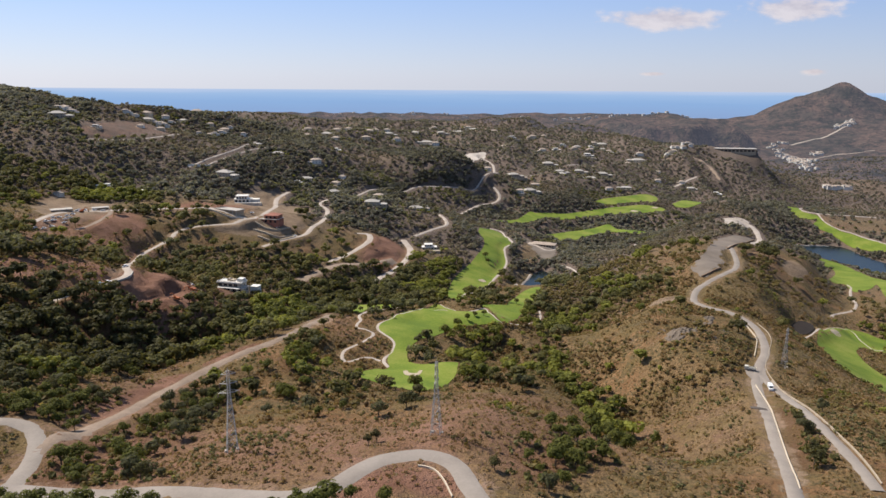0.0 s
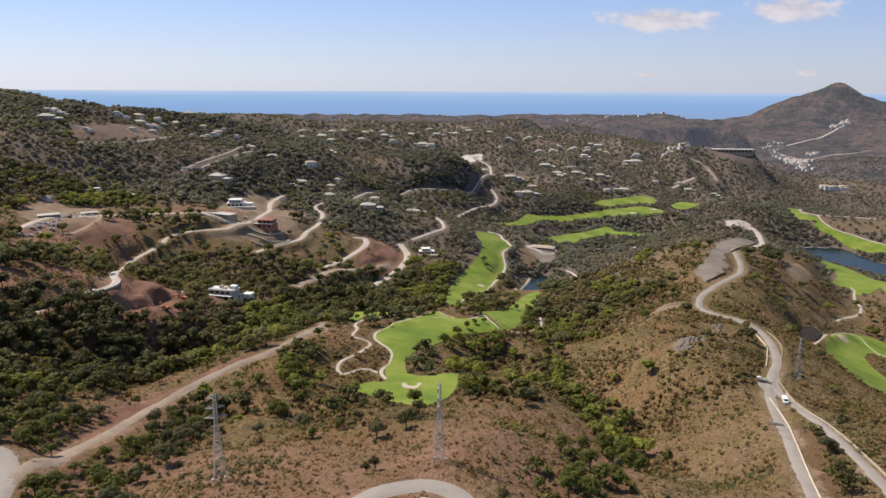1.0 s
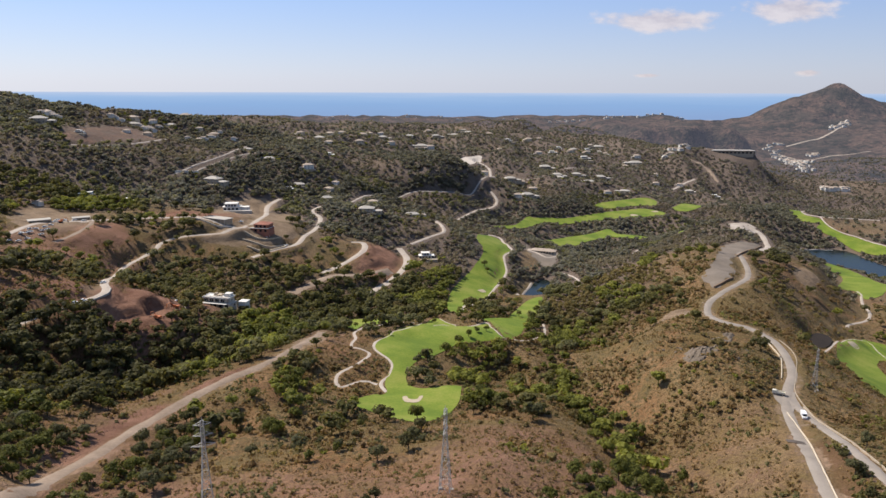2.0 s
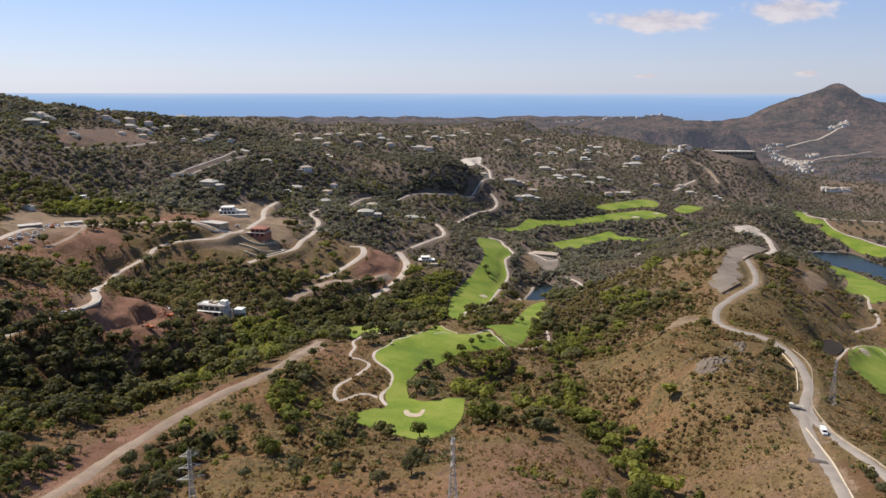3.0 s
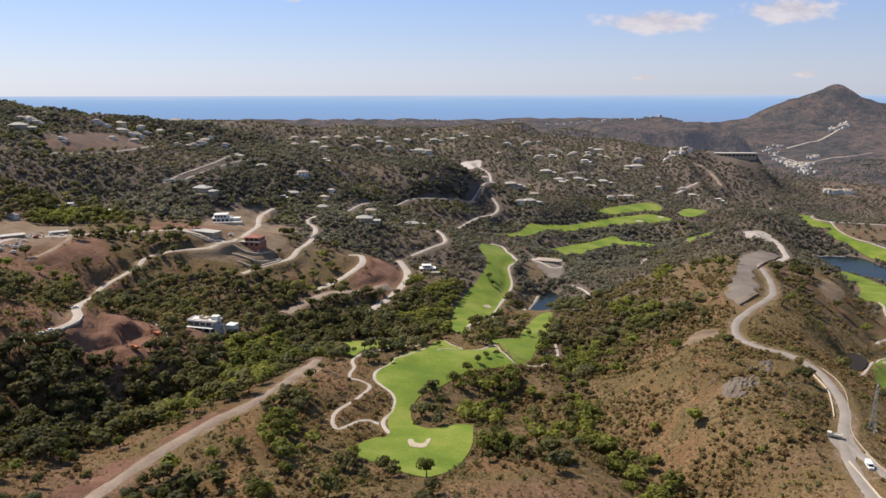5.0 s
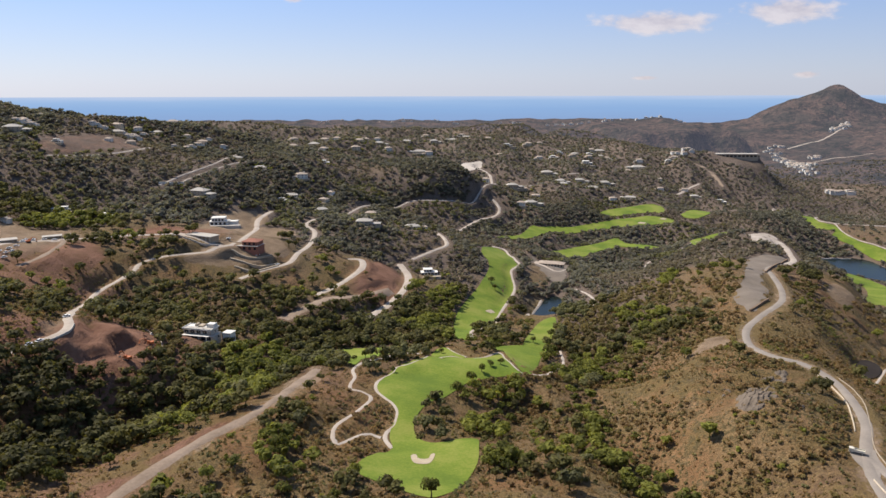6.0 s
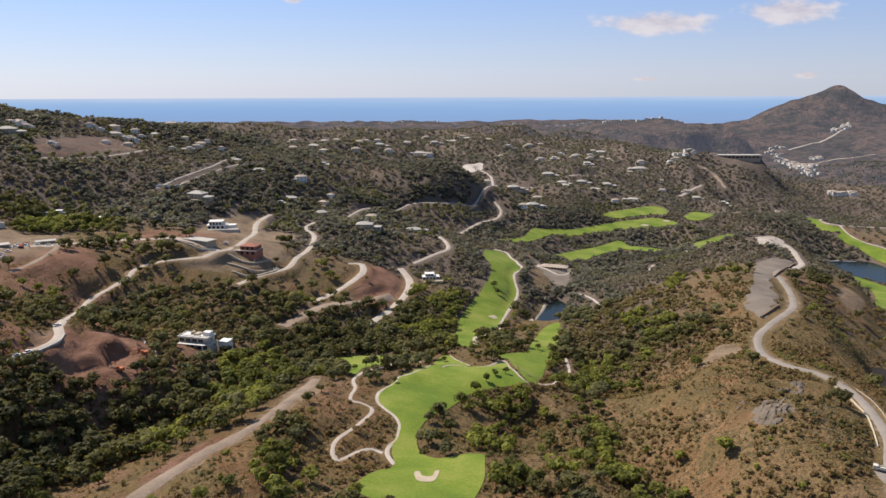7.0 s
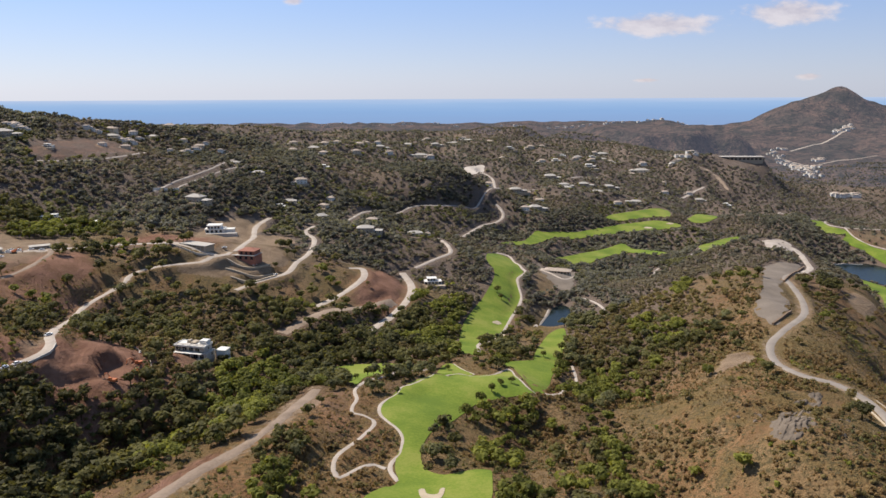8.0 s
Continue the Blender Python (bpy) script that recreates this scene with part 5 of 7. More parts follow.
def hip(x0, x1, y0, y1, z, rise, over=0.7, thick=0.25):
    """A hipped roof with eaves over a block."""
    x0, x1, y0, y1 = x0 - over, x1 + over, y0 - over, y1 + over
    v0, f0 = box(x0, x1, y0, y1, z, z + thick)
    w, d = x1 - x0, y1 - y0
    cut = min(w, d) / 2
    if w >= d:
        ridge = [(x0 + cut, (y0 + y1) / 2, z + rise), (x1 - cut, (y0 + y1) / 2, z + rise)]
    else:
        ridge = [((x0 + x1) / 2, y0 + cut, z + rise), ((x0 + x1) / 2, y1 - cut, z + rise)]
    zt = z + thick + 0.004
    v = np.array([(x0, y0, zt), (x1, y0, zt), (x1, y1, zt), (x0, y1, zt), *ridge])
    if w >= d:
        f = [(0, 1, 5), (0, 5, 4), (1, 2, 5), (2, 3, 4), (2, 4, 5), (3, 0, 4)]
    else:
        f = [(0, 1, 4), (1, 2, 5), (1, 5, 4), (2, 3, 5), (3, 0, 4), (3, 4, 5)]
    return joined([(v0, f0), (v, np.array(f))])


def drum(radius, width, at, axis="x", sides=14):
    """A round wheel or roller lying along an axis."""
    a = np.arange(sides) * 2 * np.pi / sides
    c = np.stack([np.zeros(sides), np.cos(a) * radius, np.sin(a) * radius], 1)
    if axis == "y":
        c = c[:, [1, 0, 2]]
        push = np.array([0, width / 2, 0])
    elif axis == "z":
        c = c[:, [1, 2, 0]]
        push = np.array([0, 0, width / 2])
    else:
        push = np.array([width / 2, 0, 0])
    v = np.vstack([c - push, c + push, [-push], [push]]) + np.array(at)
    f = []
    for k in range(sides):
        n = (k + 1) % sides
        f += [(k, n, sides + n), (k, sides + n, sides + k), (k, 2 * sides, n), (sides + k, sides + n, 2 * sides + 1)]
    return v, np.array(f)


def part(name, shape, material, parent, label=""):
    v, f = shape
    ob = mesh_of(name, v, f, material)
    ob.parent = parent
    bm = bmesh.new()
    bm.from_mesh(ob.data)
    bmesh.ops.recalc_face_normals(bm, faces=bm.faces)
    bm.to_mesh(ob.data)
    bm.free()
    return tagged(ob, label)


def thing(name, label, category, group=""):
    return tagged(new(name), label, category, group)


def stand(ob, x, y, turn=0.0, sink=0.0, z=None):
    """Sets a thing on the ground."""
    h = float(ground_z(x, y)) if z is None else z
    ob.matrix_basis = pose(x, y, h - sink, 0, 0, turn)
    return ob


def copy_at(ob, m):
    """A copy at m, whatever the scale of the first one."""
    return copy_thing(ob, m @ Matrix.Diagonal([1 / q for q in ob.scale] + [1]))


def add_window(parent, x, y, z, w, h, facing="front"):
    """A framed window; parent's wall face lies at y (front) or x (side)."""
    t = 0.10
    if facing == "front":
        frame_ = joined([box(x - w / 2 - t, x + w / 2 + t, y - 0.12, y + 0.02, z - t, z), box(x - w / 2 - t, x + w / 2 + t, y - 0.12, y + 0.02, z + h, z + h + t),
                         box(x - w / 2 - t, x - w / 2, y - 0.12, y + 0.02, z, z + h), box(x + w / 2, x + w / 2 + t, y - 0.12, y + 0.02, z, z + h), box(x - 0.04, x + 0.04, y - 0.11, y + 0.02, z, z + h)])
        pane = box(x - w / 2, x + w / 2, y - 0.06, y - 0.03, z, z + h)
    else:
        s = 1 if facing == "east" else -1
        a, b = sorted((x, x + 0.12 * s))
        frame_ = joined([box(a, b, y - w / 2 - t, y + w / 2 + t, z - t, z), box(a, b, y - w / 2 - t, y + w / 2 + t, z + h, z + h + t),
                         box(a, b, y - w / 2 - t, y - w / 2, z, z + h), box(a, b, y + w / 2, y + w / 2 + t, z, z + h)])
        a, b = sorted((x + 0.03 * s, x + 0.06 * s))
        pane = box(a, b, y - w / 2, y + w / 2, z, z + h)
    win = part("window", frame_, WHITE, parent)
    part("pane", pane, GLASS, win)
    return win


# ---------------------------------------------------------------- villas
def villa(seed, w, d, storeys, wall, roof, label, chimney=True):
    """A villa of a main block and a lower wing, with hipped roofs, windows and a terrace."""
    r = np.random.default_rng(seed)
    h = 3.1 * storeys
    ww, wd, wh = w * r.uniform(0.4, 0.55), d * r.uniform(0.7, 0.95), 3.1 * max(1, storeys - 1)
    side = r.choice([-1, 1])
    cx = side * (w / 2 + ww / 2 - 0.02)
    cy = -d * r.uniform(0.1, 0.35)
    ob = thing("villa", label, "house", "estate villas")
    body = part("wall", box(-w / 2, w / 2, -d / 2, d / 2, -5, h), wall, ob)
    part("roof", hip(-w / 2, w / 2, -d / 2, d / 2, h, d * 0.26), roof, ob)
    part("wing", box(cx - ww / 2, cx + ww / 2, cy - wd / 2, cy + wd / 2, -5, wh), wall, ob)
    part("wing_roof", hip(cx - ww / 2, cx + ww / 2, cy - wd / 2, cy + wd / 2, wh, wd * 0.18, 0.6), roof, ob)
    n = max(3, int(w / 5))
    for s in range(storeys):
        for k in range(n):
            add_window(body, -w / 2 + w * (k + 0.5) / n, -d / 2, 0.9 + 3.1 * s, 1.15, 1.3 if s else 1.7)
    for k in range(2):
        add_window(body, cx - ww / 4 + ww / 2 * k, cy - wd / 2, 0.8, 1.8, 1.9)
    part("terrace", box(-w / 2 - 1, w / 2 + 2, -d / 2 - 4.5, -d / 2 - 0.01, -5, 0.1), STONE, ob, "pale stone terrace")
    if chimney:
        part("chimney", joined([box(w * 0.2, w * 0.2 + 1.1, -0.5, 0.6, h, h + d * 0.2 + 1.2), box(w * 0.2 - 0.15, w * 0.2 + 1.25, -0.65, 0.75, h + d * 0.2 + 1.2, h + d * 0.2 + 1.45)]), wall, ob)
    return ob


def flat_villa(w, d, label):
    """A white modern villa of stacked flat-roofed blocks."""
    ob = thing("flat_villa", label, "house", "estate villas")
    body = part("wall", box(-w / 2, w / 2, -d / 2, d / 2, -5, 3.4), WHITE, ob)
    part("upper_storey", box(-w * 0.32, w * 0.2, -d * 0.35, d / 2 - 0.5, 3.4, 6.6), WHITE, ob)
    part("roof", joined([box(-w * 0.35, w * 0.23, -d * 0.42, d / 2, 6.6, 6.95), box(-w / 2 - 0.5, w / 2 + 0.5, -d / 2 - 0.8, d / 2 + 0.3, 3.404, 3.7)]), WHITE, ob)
    for k in range(5):
        add_window(body, -w / 2 + w * (k + 0.5) / 5, -d / 2, 0.5, w / 7, 2.4)
    for k in range(3):
        add_window(body, -w * 0.26 + w * 0.17 * k, -d * 0.35, 4.1, 2.2, 2.0)
    part("terrace", box(-w / 2 - 4, w / 2 + 4, -d / 2 - 8, -d / 2 - 0.01, -5, 0.08), STONE, ob, "pale stone terrace")
    return ob


KINDS = [villa(1, 17, 11, 2, CREAM, TILES, "two-storey cream villa with a weathered tile roof"),
         villa(2, 22, 12, 1, CREAM, GREY_TILES, "long low cream villa with a grey-brown roof"),
         villa(3, 15, 10, 2, WHITE, TILES, "white two-storey villa with a brown tile roof"),
         villa(4, 20, 13, 2, STONE, GREY_TILES, "large pale stone villa with a grey tile roof"),
         flat_villa(20, 11, "white flat-roofed modern villa with wide windows")]
used = set()
for x, y, k, size, turn in PLOTS:
    m = pose(x, y, float(ground_z(x, y)) - 0.6, 0, 0, turn) @ Matrix.Scale(size * 0.85, 4)
    if k in used:
        copy_at(KINDS[k], m)
    else:
        used.add(k)
        KINDS[k].matrix_basis = m
    KEEP_CLEAR.append((x, y - 0.5 * size, 6 * size))


# ---------------------------------------------------------------- the white villa among the trees
def white_villa():
    ob = thing("white_villa", "white two-storey modern villa with a flat terraced roof among trees", "house")
    body = part("wall", joined([box(-13, 13, -6, 6, -6, 3.3), box(-13, 10.5, -4.2, 6, 3.3, 6.6)]), CONCRETE, ob)
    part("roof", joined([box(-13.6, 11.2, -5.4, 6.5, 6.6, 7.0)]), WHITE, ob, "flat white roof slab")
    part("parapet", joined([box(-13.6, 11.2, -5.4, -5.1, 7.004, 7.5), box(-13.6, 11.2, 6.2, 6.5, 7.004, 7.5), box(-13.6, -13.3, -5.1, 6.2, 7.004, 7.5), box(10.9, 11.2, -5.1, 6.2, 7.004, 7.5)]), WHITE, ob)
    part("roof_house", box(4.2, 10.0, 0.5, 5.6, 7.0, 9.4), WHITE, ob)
    part("roof_canopy", joined([box(-6.5, -4.0, 1, 5.8, 7.0, 8.6, 0.25), box(-3.0, 0.8, 0, 5.8, 7.0, 8.0)]), STONE, ob, "grey roof structure")
    for k in range(4):
        part("roof_panel", box(-12.6 + 5.6 * k, -7.6 + 5.6 * k, -4.6, -0.2, 7.0, 7.22), GREY_TILES, ob, "grey recessed roof panel")
    for k in range(5):
        add_window(body, -10.5 + 5.0 * k, -6, 0.3, 3.4, 2.5)
        if k < 4:
            add_window(body, -10.5 + 5.2 * k, -4.2, 3.9, 3.6, 2.2)
    add_window(body, 13, 1.5, 0.8, 2.0, 1.8, "east")
    add_window(body, 10.5, 1.5, 4.1, 1.6, 1.6, "east")
    part("terrace", joined([box(-16, 14, -12.5, -6.01, -7, 0.05), box(-10, 4, -19, -12.51, -9, -2.6)]), STONE, ob, "pale stepped terrace")
    part("pool", box(-8, 1, -17.8, -14.2, -2.6, -2.5), POOL, ob, "blue swimming pool")
    for k in range(4):
        part("column", drum(0.28, 3.2, (-12 + 6.8 * k, -7.8, 1.65), "z", 10), WHITE, ob)
    part("canopy", box(-13.5, 10.2, -8.4, -6.01, 3.3, 3.6), WHITE, ob)
    part("garage", joined([box(15, 22, 4, 11, -4, 3.0), box(14.6, 22.4, 3.6, 11.4, 3.004, 3.3)]), WHITE, ob)
    return ob


wv = stand(white_villa(), -169.5, 534, -14, 0.0, float(ground_z(-169.5, 534)) - 0.2)
wv.scale = (0.85, 0.85, 1.02)
KEEP_CLEAR += [(-169.5, 532, 13), (-165, 518, 10)]


# ---------------------------------------------------------------- unfinished red house on its terraces
def red_house():
    ob = thing("red_house", "unfinished red brick house with tiled roofs on terraced earth", "house")
    body = part("wall", joined([box(-9, 9, -6, 6, -4, 3.2), box(-4.5, 8, -4.5, 6, 3.2, 6.4)]), BRICK, ob)
    part("roof", joined([hip(-4.5, 8, -4.5, 6, 6.4, 2.2, 0.6)]), BRICK, ob, "red tile roof")
    part("porch", joined([box(-14, -9.01, -7, 1, -4, 2.8), hip(-14, -9.4, -7, 1, 2.8, 1.0, 0.4)]), BRICK, ob)
    part("floor_slab", box(-9.4, 9.4, -6.6, 6.4, 3.2, 3.5), CONCRETE, ob)
    for k in range(4):
        part("opening", box(-7.6 + 4.4 * k, -5.6 + 4.4 * k, -6.06, -5.9, 0.4, 2.6), GLASS, body, "dark empty window opening")
    for k in range(3):
        part("opening", box(-3 + 3.8 * k, -1.2 + 3.8 * k, -4.56, -4.4, 4.0, 5.8), GLASS, body, "dark empty window opening")
    return ob


rh = stand(red_house(), -184, 716, -12, -0.8)
rh.scale = (1.15, 1.15, 1.1)
KEEP_CLEAR.append((-184, 716, 16))


def retaining_wall(name, points, height, thick, material, label, drop=1.5):
    """A wall that follows the ground along a line."""
    line = curve_through(points, 2.0)
    t = np.gradient(line, axis=0)
    t /= np.linalg.norm(t, axis=1)[:, None]
    s = np.stack([-t[:, 1], t[:, 0]], 1) * thick / 2
    z = ground_z(line[:, 0], line[:, 1])
    z = np.convolve(np.r_[[z[0]] * 3, z, [z[-1]] * 3], np.ones(7) / 7, "valid")
    rows = [np.c_[line - s, z - drop], np.c_[line - s, z + height], np.c_[line + s, z + height], np.c_[line + s, z - drop]]
    v = np.stack(rows, 1).reshape(-1, 3)
    f = []
    for k in range(len(line) - 1):
        for a in range(3):
            p = 4 * k + a
            f += [(p, p + 4, p + 5), (p, p + 5, p + 1)]
    n = 4 * (len(line) - 1)
    f += [(0, 1, 2), (0, 2, 3), (n, n + 2, n + 1), (n, n + 3, n + 2)]
    ob = mesh_of(name, v, np.array(f), material)
    bm = bmesh.new()
    bm.from_mesh(ob.data)
    bmesh.ops.recalc_face_normals(bm, faces=bm.faces)
    bm.to_mesh(ob.data)
    bm.free()
    return tagged(ob, label, "wall")


for pts in ([(-199, 701), (-180, 701), (-165, 716)], [(-196, 693), (-176, 693), (-160, 708)], [(-190, 684), (-172, 686), (-157, 703)]):
    retaining_wall("terrace_wall", pts, 1.3, 1.8, STONE, "broad stone terrace wall below the red house", 3)
retaining_wall("road_wall", [(-217, 412), (-214, 425), (-211.5, 438), (-210, 450), (-213.5, 462)], 1.1, 0.6, CONCRETE, "curved grey concrete retaining wall beside a road", 3)
retaining_wall("earth_bank", [(356, 832), (332, 797), (310, 765), (286, 728)], 1.8, 1.2, BROWN, "dark cut earth face above a gravel yard", 2)
retaining_wall("earth_bank", [(236, 612), (222, 596), (211, 586)], 1.5, 1.2, BROWN, "dark cut earth face beside a road", 2)
retaining_wall("dam_wall", [(606, 1236), (635, 1238), (662, 1238)], 3.0, 2.0, CONCRETE, "pale dam wall at the head of a lake", 6)
retaining_wall("pit_wall", [(-206, 520), (-194, 512), (-180, 494), (-172, 470)], 0.9, 0.6, STONE, "pale low wall round the edge of the pit", 2)
retaining_wall("island_wall", [(153.5, 338), (150, 322), (144, 300), (133, 270), (121, 236), (108, 200)], 0.8, 0.35, CREAM, "long pale parapet between two roads")
retaining_wall("kerb_wall", [(-8.9, 182.3), (-5.7, 181.2), (-3.2, 178.4), (-1.2, 173.3), (0.7, 166.3)], 0.55, 0.35, CREAM, "low pale kerb wall on the inside of a bend")
retaining_wall("parapet", [(190.5, 452), (191, 440), (187, 418), (178, 397), (170, 380)], 0.8, 0.4, CREAM, "low pale parapet along the road")
retaining_wall("roadside_kerb", [(200.5, 448.8), (200.5, 434.0), (194.9, 415.2), (180.3, 385.8), (171.0, 367.3), (168.0, 356.0), (165.0, 339.0), (161.0, 320.2)], 0.4, 0.3, STONE, "low pinkish kerb along the outside of the road")
retaining_wall("lane_wall", [(165, 346), (160, 303), (150, 262), (143, 230), (136, 205)], 0.7, 0.4, STONE, "low stone kerb wall along the lane")
retaining_wall("site_wall", [(-253, 716), (-238, 706), (-222, 700), (-208, 702)], 1.2, 0.6, CONCRETE, "pale concrete wall of an unfinished terrace", 3)
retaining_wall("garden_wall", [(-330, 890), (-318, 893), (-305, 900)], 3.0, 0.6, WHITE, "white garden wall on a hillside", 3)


def slab_building(w, d, h, label):
    """A long low unfinished building: a slab roof on piers over a dark open storey."""
    ob = thing("site_building", label, "building")
    part("roof", box(-w / 2, w / 2, -d / 2, d / 2, h, h + 0.6), CONCRETE, ob, "pale flat roof slab")
    part("core", box(-w / 2 + 1, w / 2 - 1, -d / 2 + 1.8, d / 2 - 0.5, -4, h - 0.01), STONE, ob)
    for k in range(7):
        x = -w / 2 + 0.8 + (w - 1.6) * k / 6
        part("pier", box(x - 0.25, x + 0.25, -d / 2 + 0.3, -d / 2 + 0.8, -4, h - 0.01), CONCRETE, ob)
    return ob


stand(slab_building(30, 12, 3.4, "long flat concrete roof of an unfinished building"), -226, 716, -28, 1.3)
KEEP_CLEAR.append((-226, 712, 17))


def frame_house():
    """A white concrete frame under construction with dark square openings."""
    ob = thing("frame_house", "white house under construction with dark square openings", "house")
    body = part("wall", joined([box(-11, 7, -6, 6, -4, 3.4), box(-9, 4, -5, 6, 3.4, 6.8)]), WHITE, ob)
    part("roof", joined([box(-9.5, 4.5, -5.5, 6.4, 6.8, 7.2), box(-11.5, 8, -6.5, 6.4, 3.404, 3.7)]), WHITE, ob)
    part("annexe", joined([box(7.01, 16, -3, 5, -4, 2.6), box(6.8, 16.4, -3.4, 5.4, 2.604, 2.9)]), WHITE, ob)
    for k in range(4):
        part("opening", box(-9.8 + 4.2 * k, -7.4 + 4.2 * k, -6.06, -5.9, 0.2, 2.6), GLASS, body, "dark square opening")
    for k in range(4):
        part("opening", box(-8.3 + 3.1 * k, -6.5 + 3.1 * k, -5.06, -4.9, 4.0, 6.0), GLASS, body, "dark square opening")
    part("terrace", box(-16, 20, -12, -6.51, -5, 0.1), CONCRETE, ob)
    return ob


stand(frame_house(), -238, 812, 6, -1.0)
KEEP_CLEAR.append((-238, 806, 20))
stand(slab_building(18, 10, 2.9, "flat pale roof of a site office"), -356, 640, 35, 0.8)
KEEP_CLEAR.append((-356, 640, 15))
stand(slab_building(15, 8, 2.8, "low flat-roofed shed with a pale slab"), -338, 676, 30, 0.8)
KEEP_CLEAR.append((-338, 676, 13))


def clubhouse():
    ob = thing("clubhouse", "long clubhouse with a brown tile roof beside a pale forecourt", "building")
    body = part("wall", box(-16, 16, -6, 6, -4, 3.6), CREAM, ob)
    part("roof", hip(-16, 16, -6, 6, 3.6, 2.8, 1.6), TILES, ob, "brown tile roof")
    part("porch_roof", hip(-22, -16.5, -9, 4, 2.9, 1.4, 0.6), TILES, ob)
    part("porch", box(-21.5, -16.8, -8, 3.5, -4, 2.9), CREAM, ob)
    for k in range(8):
        add_window(body, -14 + 4 * k, -6, 0.5, 2.2, 2.2)
    return ob


stand(clubhouse(), 133, 1012, -18, -0.6)
KEEP_CLEAR.append((133, 1010, 20))


# ---------------------------------------------------------------- white villages and far buildings
def village_house():
    ob = thing("village_house", "small white village house with a tile roof", "house", "white villages")
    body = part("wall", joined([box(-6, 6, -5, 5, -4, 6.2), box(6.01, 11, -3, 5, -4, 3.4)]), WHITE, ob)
    part("roof", joined([hip(-6, 6, -5, 5, 6.2, 1.6, 0.3), hip(6.4, 11, -3, 5, 3.4, 1.0, 0.3)]), TILES, ob)
    for k in range(3):
        part("window", box(-4.6 + 3.4 * k, -3.2 + 3.4 * k, -5.1, -4.95, 3.8, 5.2), GLASS, body)
    return ob


hamlet = village_house()
rv = np.random.default_rng(5)
rows_ = [((1576, 3600), (1480, 3090), 40, 22, 1.1), ((1500, 3160), (1397, 2840), 62, 26, 1.1), ((2140, 4060), (2266, 4150), 40, 26, 1.2), ((2090, 4000), (2150, 4060), 12, 14, 1.0), ((1640, 3660), (1700, 3690), 8, 16, 1.0), ((1670, 3350), (1720, 3390), 18, 18, 1.0), ((700, 2262), (760, 2290), 9, 16, 1.0),
         ((1320, 2535), (1395, 2518), 16, 8, 1.5), ((380, 4250), (1500, 4400), 34, 70, 1.2), ((-900, 4250), (300, 4400), 14, 80, 1.1), ((-500, 1095), (-436, 1165), 12, 12, 0.62), ((-545, 985), (-528, 1030), 5, 10, 0.7), ((-560, 1120), (-610, 1200), 6, 14, 0.7), ((-378, 1130), (-350, 1200), 5, 12, 0.6)]
first = True
for (ax, ay), (bx, by), n, spread_m, size in rows_:
    for k in range(n):
        t = rv.uniform()
        x, y = ax + (bx - ax) * t + rv.normal(0, spread_m * 0.8), ay + (by - ay) * t + rv.normal(0, spread_m * 0.5)
        m = pose(x, y, float(ground_z(x, y)) + 1.0, 0, 0, rv.uniform(-30, 30)) @ Matrix.Scale(size * rv.uniform(0.7, 1.2), 4)
        if first:
            hamlet.matrix_basis, first = m, False
        else:
            copy_at(hamlet, m)
        KEEP_CLEAR.append((x, y, 8 * size))
terrace_block = thing("terrace_block", "long flat dark-fronted building on a hill", "building")
part("wall", box(-75, 75, -14, 14, -12, 9), STONE, terrace_block)
part("roof", box(-78, 78, -17, 16, 9.004, 10.5), CONCRETE, terrace_block, "pale flat roof")
for k in range(12):
    part("opening", box(-70 + 12 * k, -62 + 12 * k, -14.1, -13.9, 1, 6), GLASS, terrace_block)
stand(terrace_block, 886, 2313, -4)
KEEP_CLEAR.append((886, 2300, 80))


# ---------------------------------------------------------------- lattice pylons
def string_of_discs(x, z, discs=6, sides=8):
    """One ribbed insulator string that hangs from z."""
    prof = []
    for q in range(discs):
        prof += [(0.05, -0.2 * q), (0.16, -0.2 * q - 0.06), (0.16, -0.2 * q - 0.10), (0.05, -0.2 * q - 0.14)]
    a = np.arange(sides) * 2 * np.pi / sides
    v = np.array([(x + rr_ * math.cos(b), rr_ * math.sin(b), z + dz) for rr_, dz in prof for b in a])
    f = []
    for j in range(len(prof) - 1):
        for k in range(sides):
            n = (k + 1) % sides
            f += [(j * sides + k, j * sides + n, j * sides + sides + n), (j * sides + k, j * sides + sides + n, j * sides + sides + k)]
    return v, np.array(f)


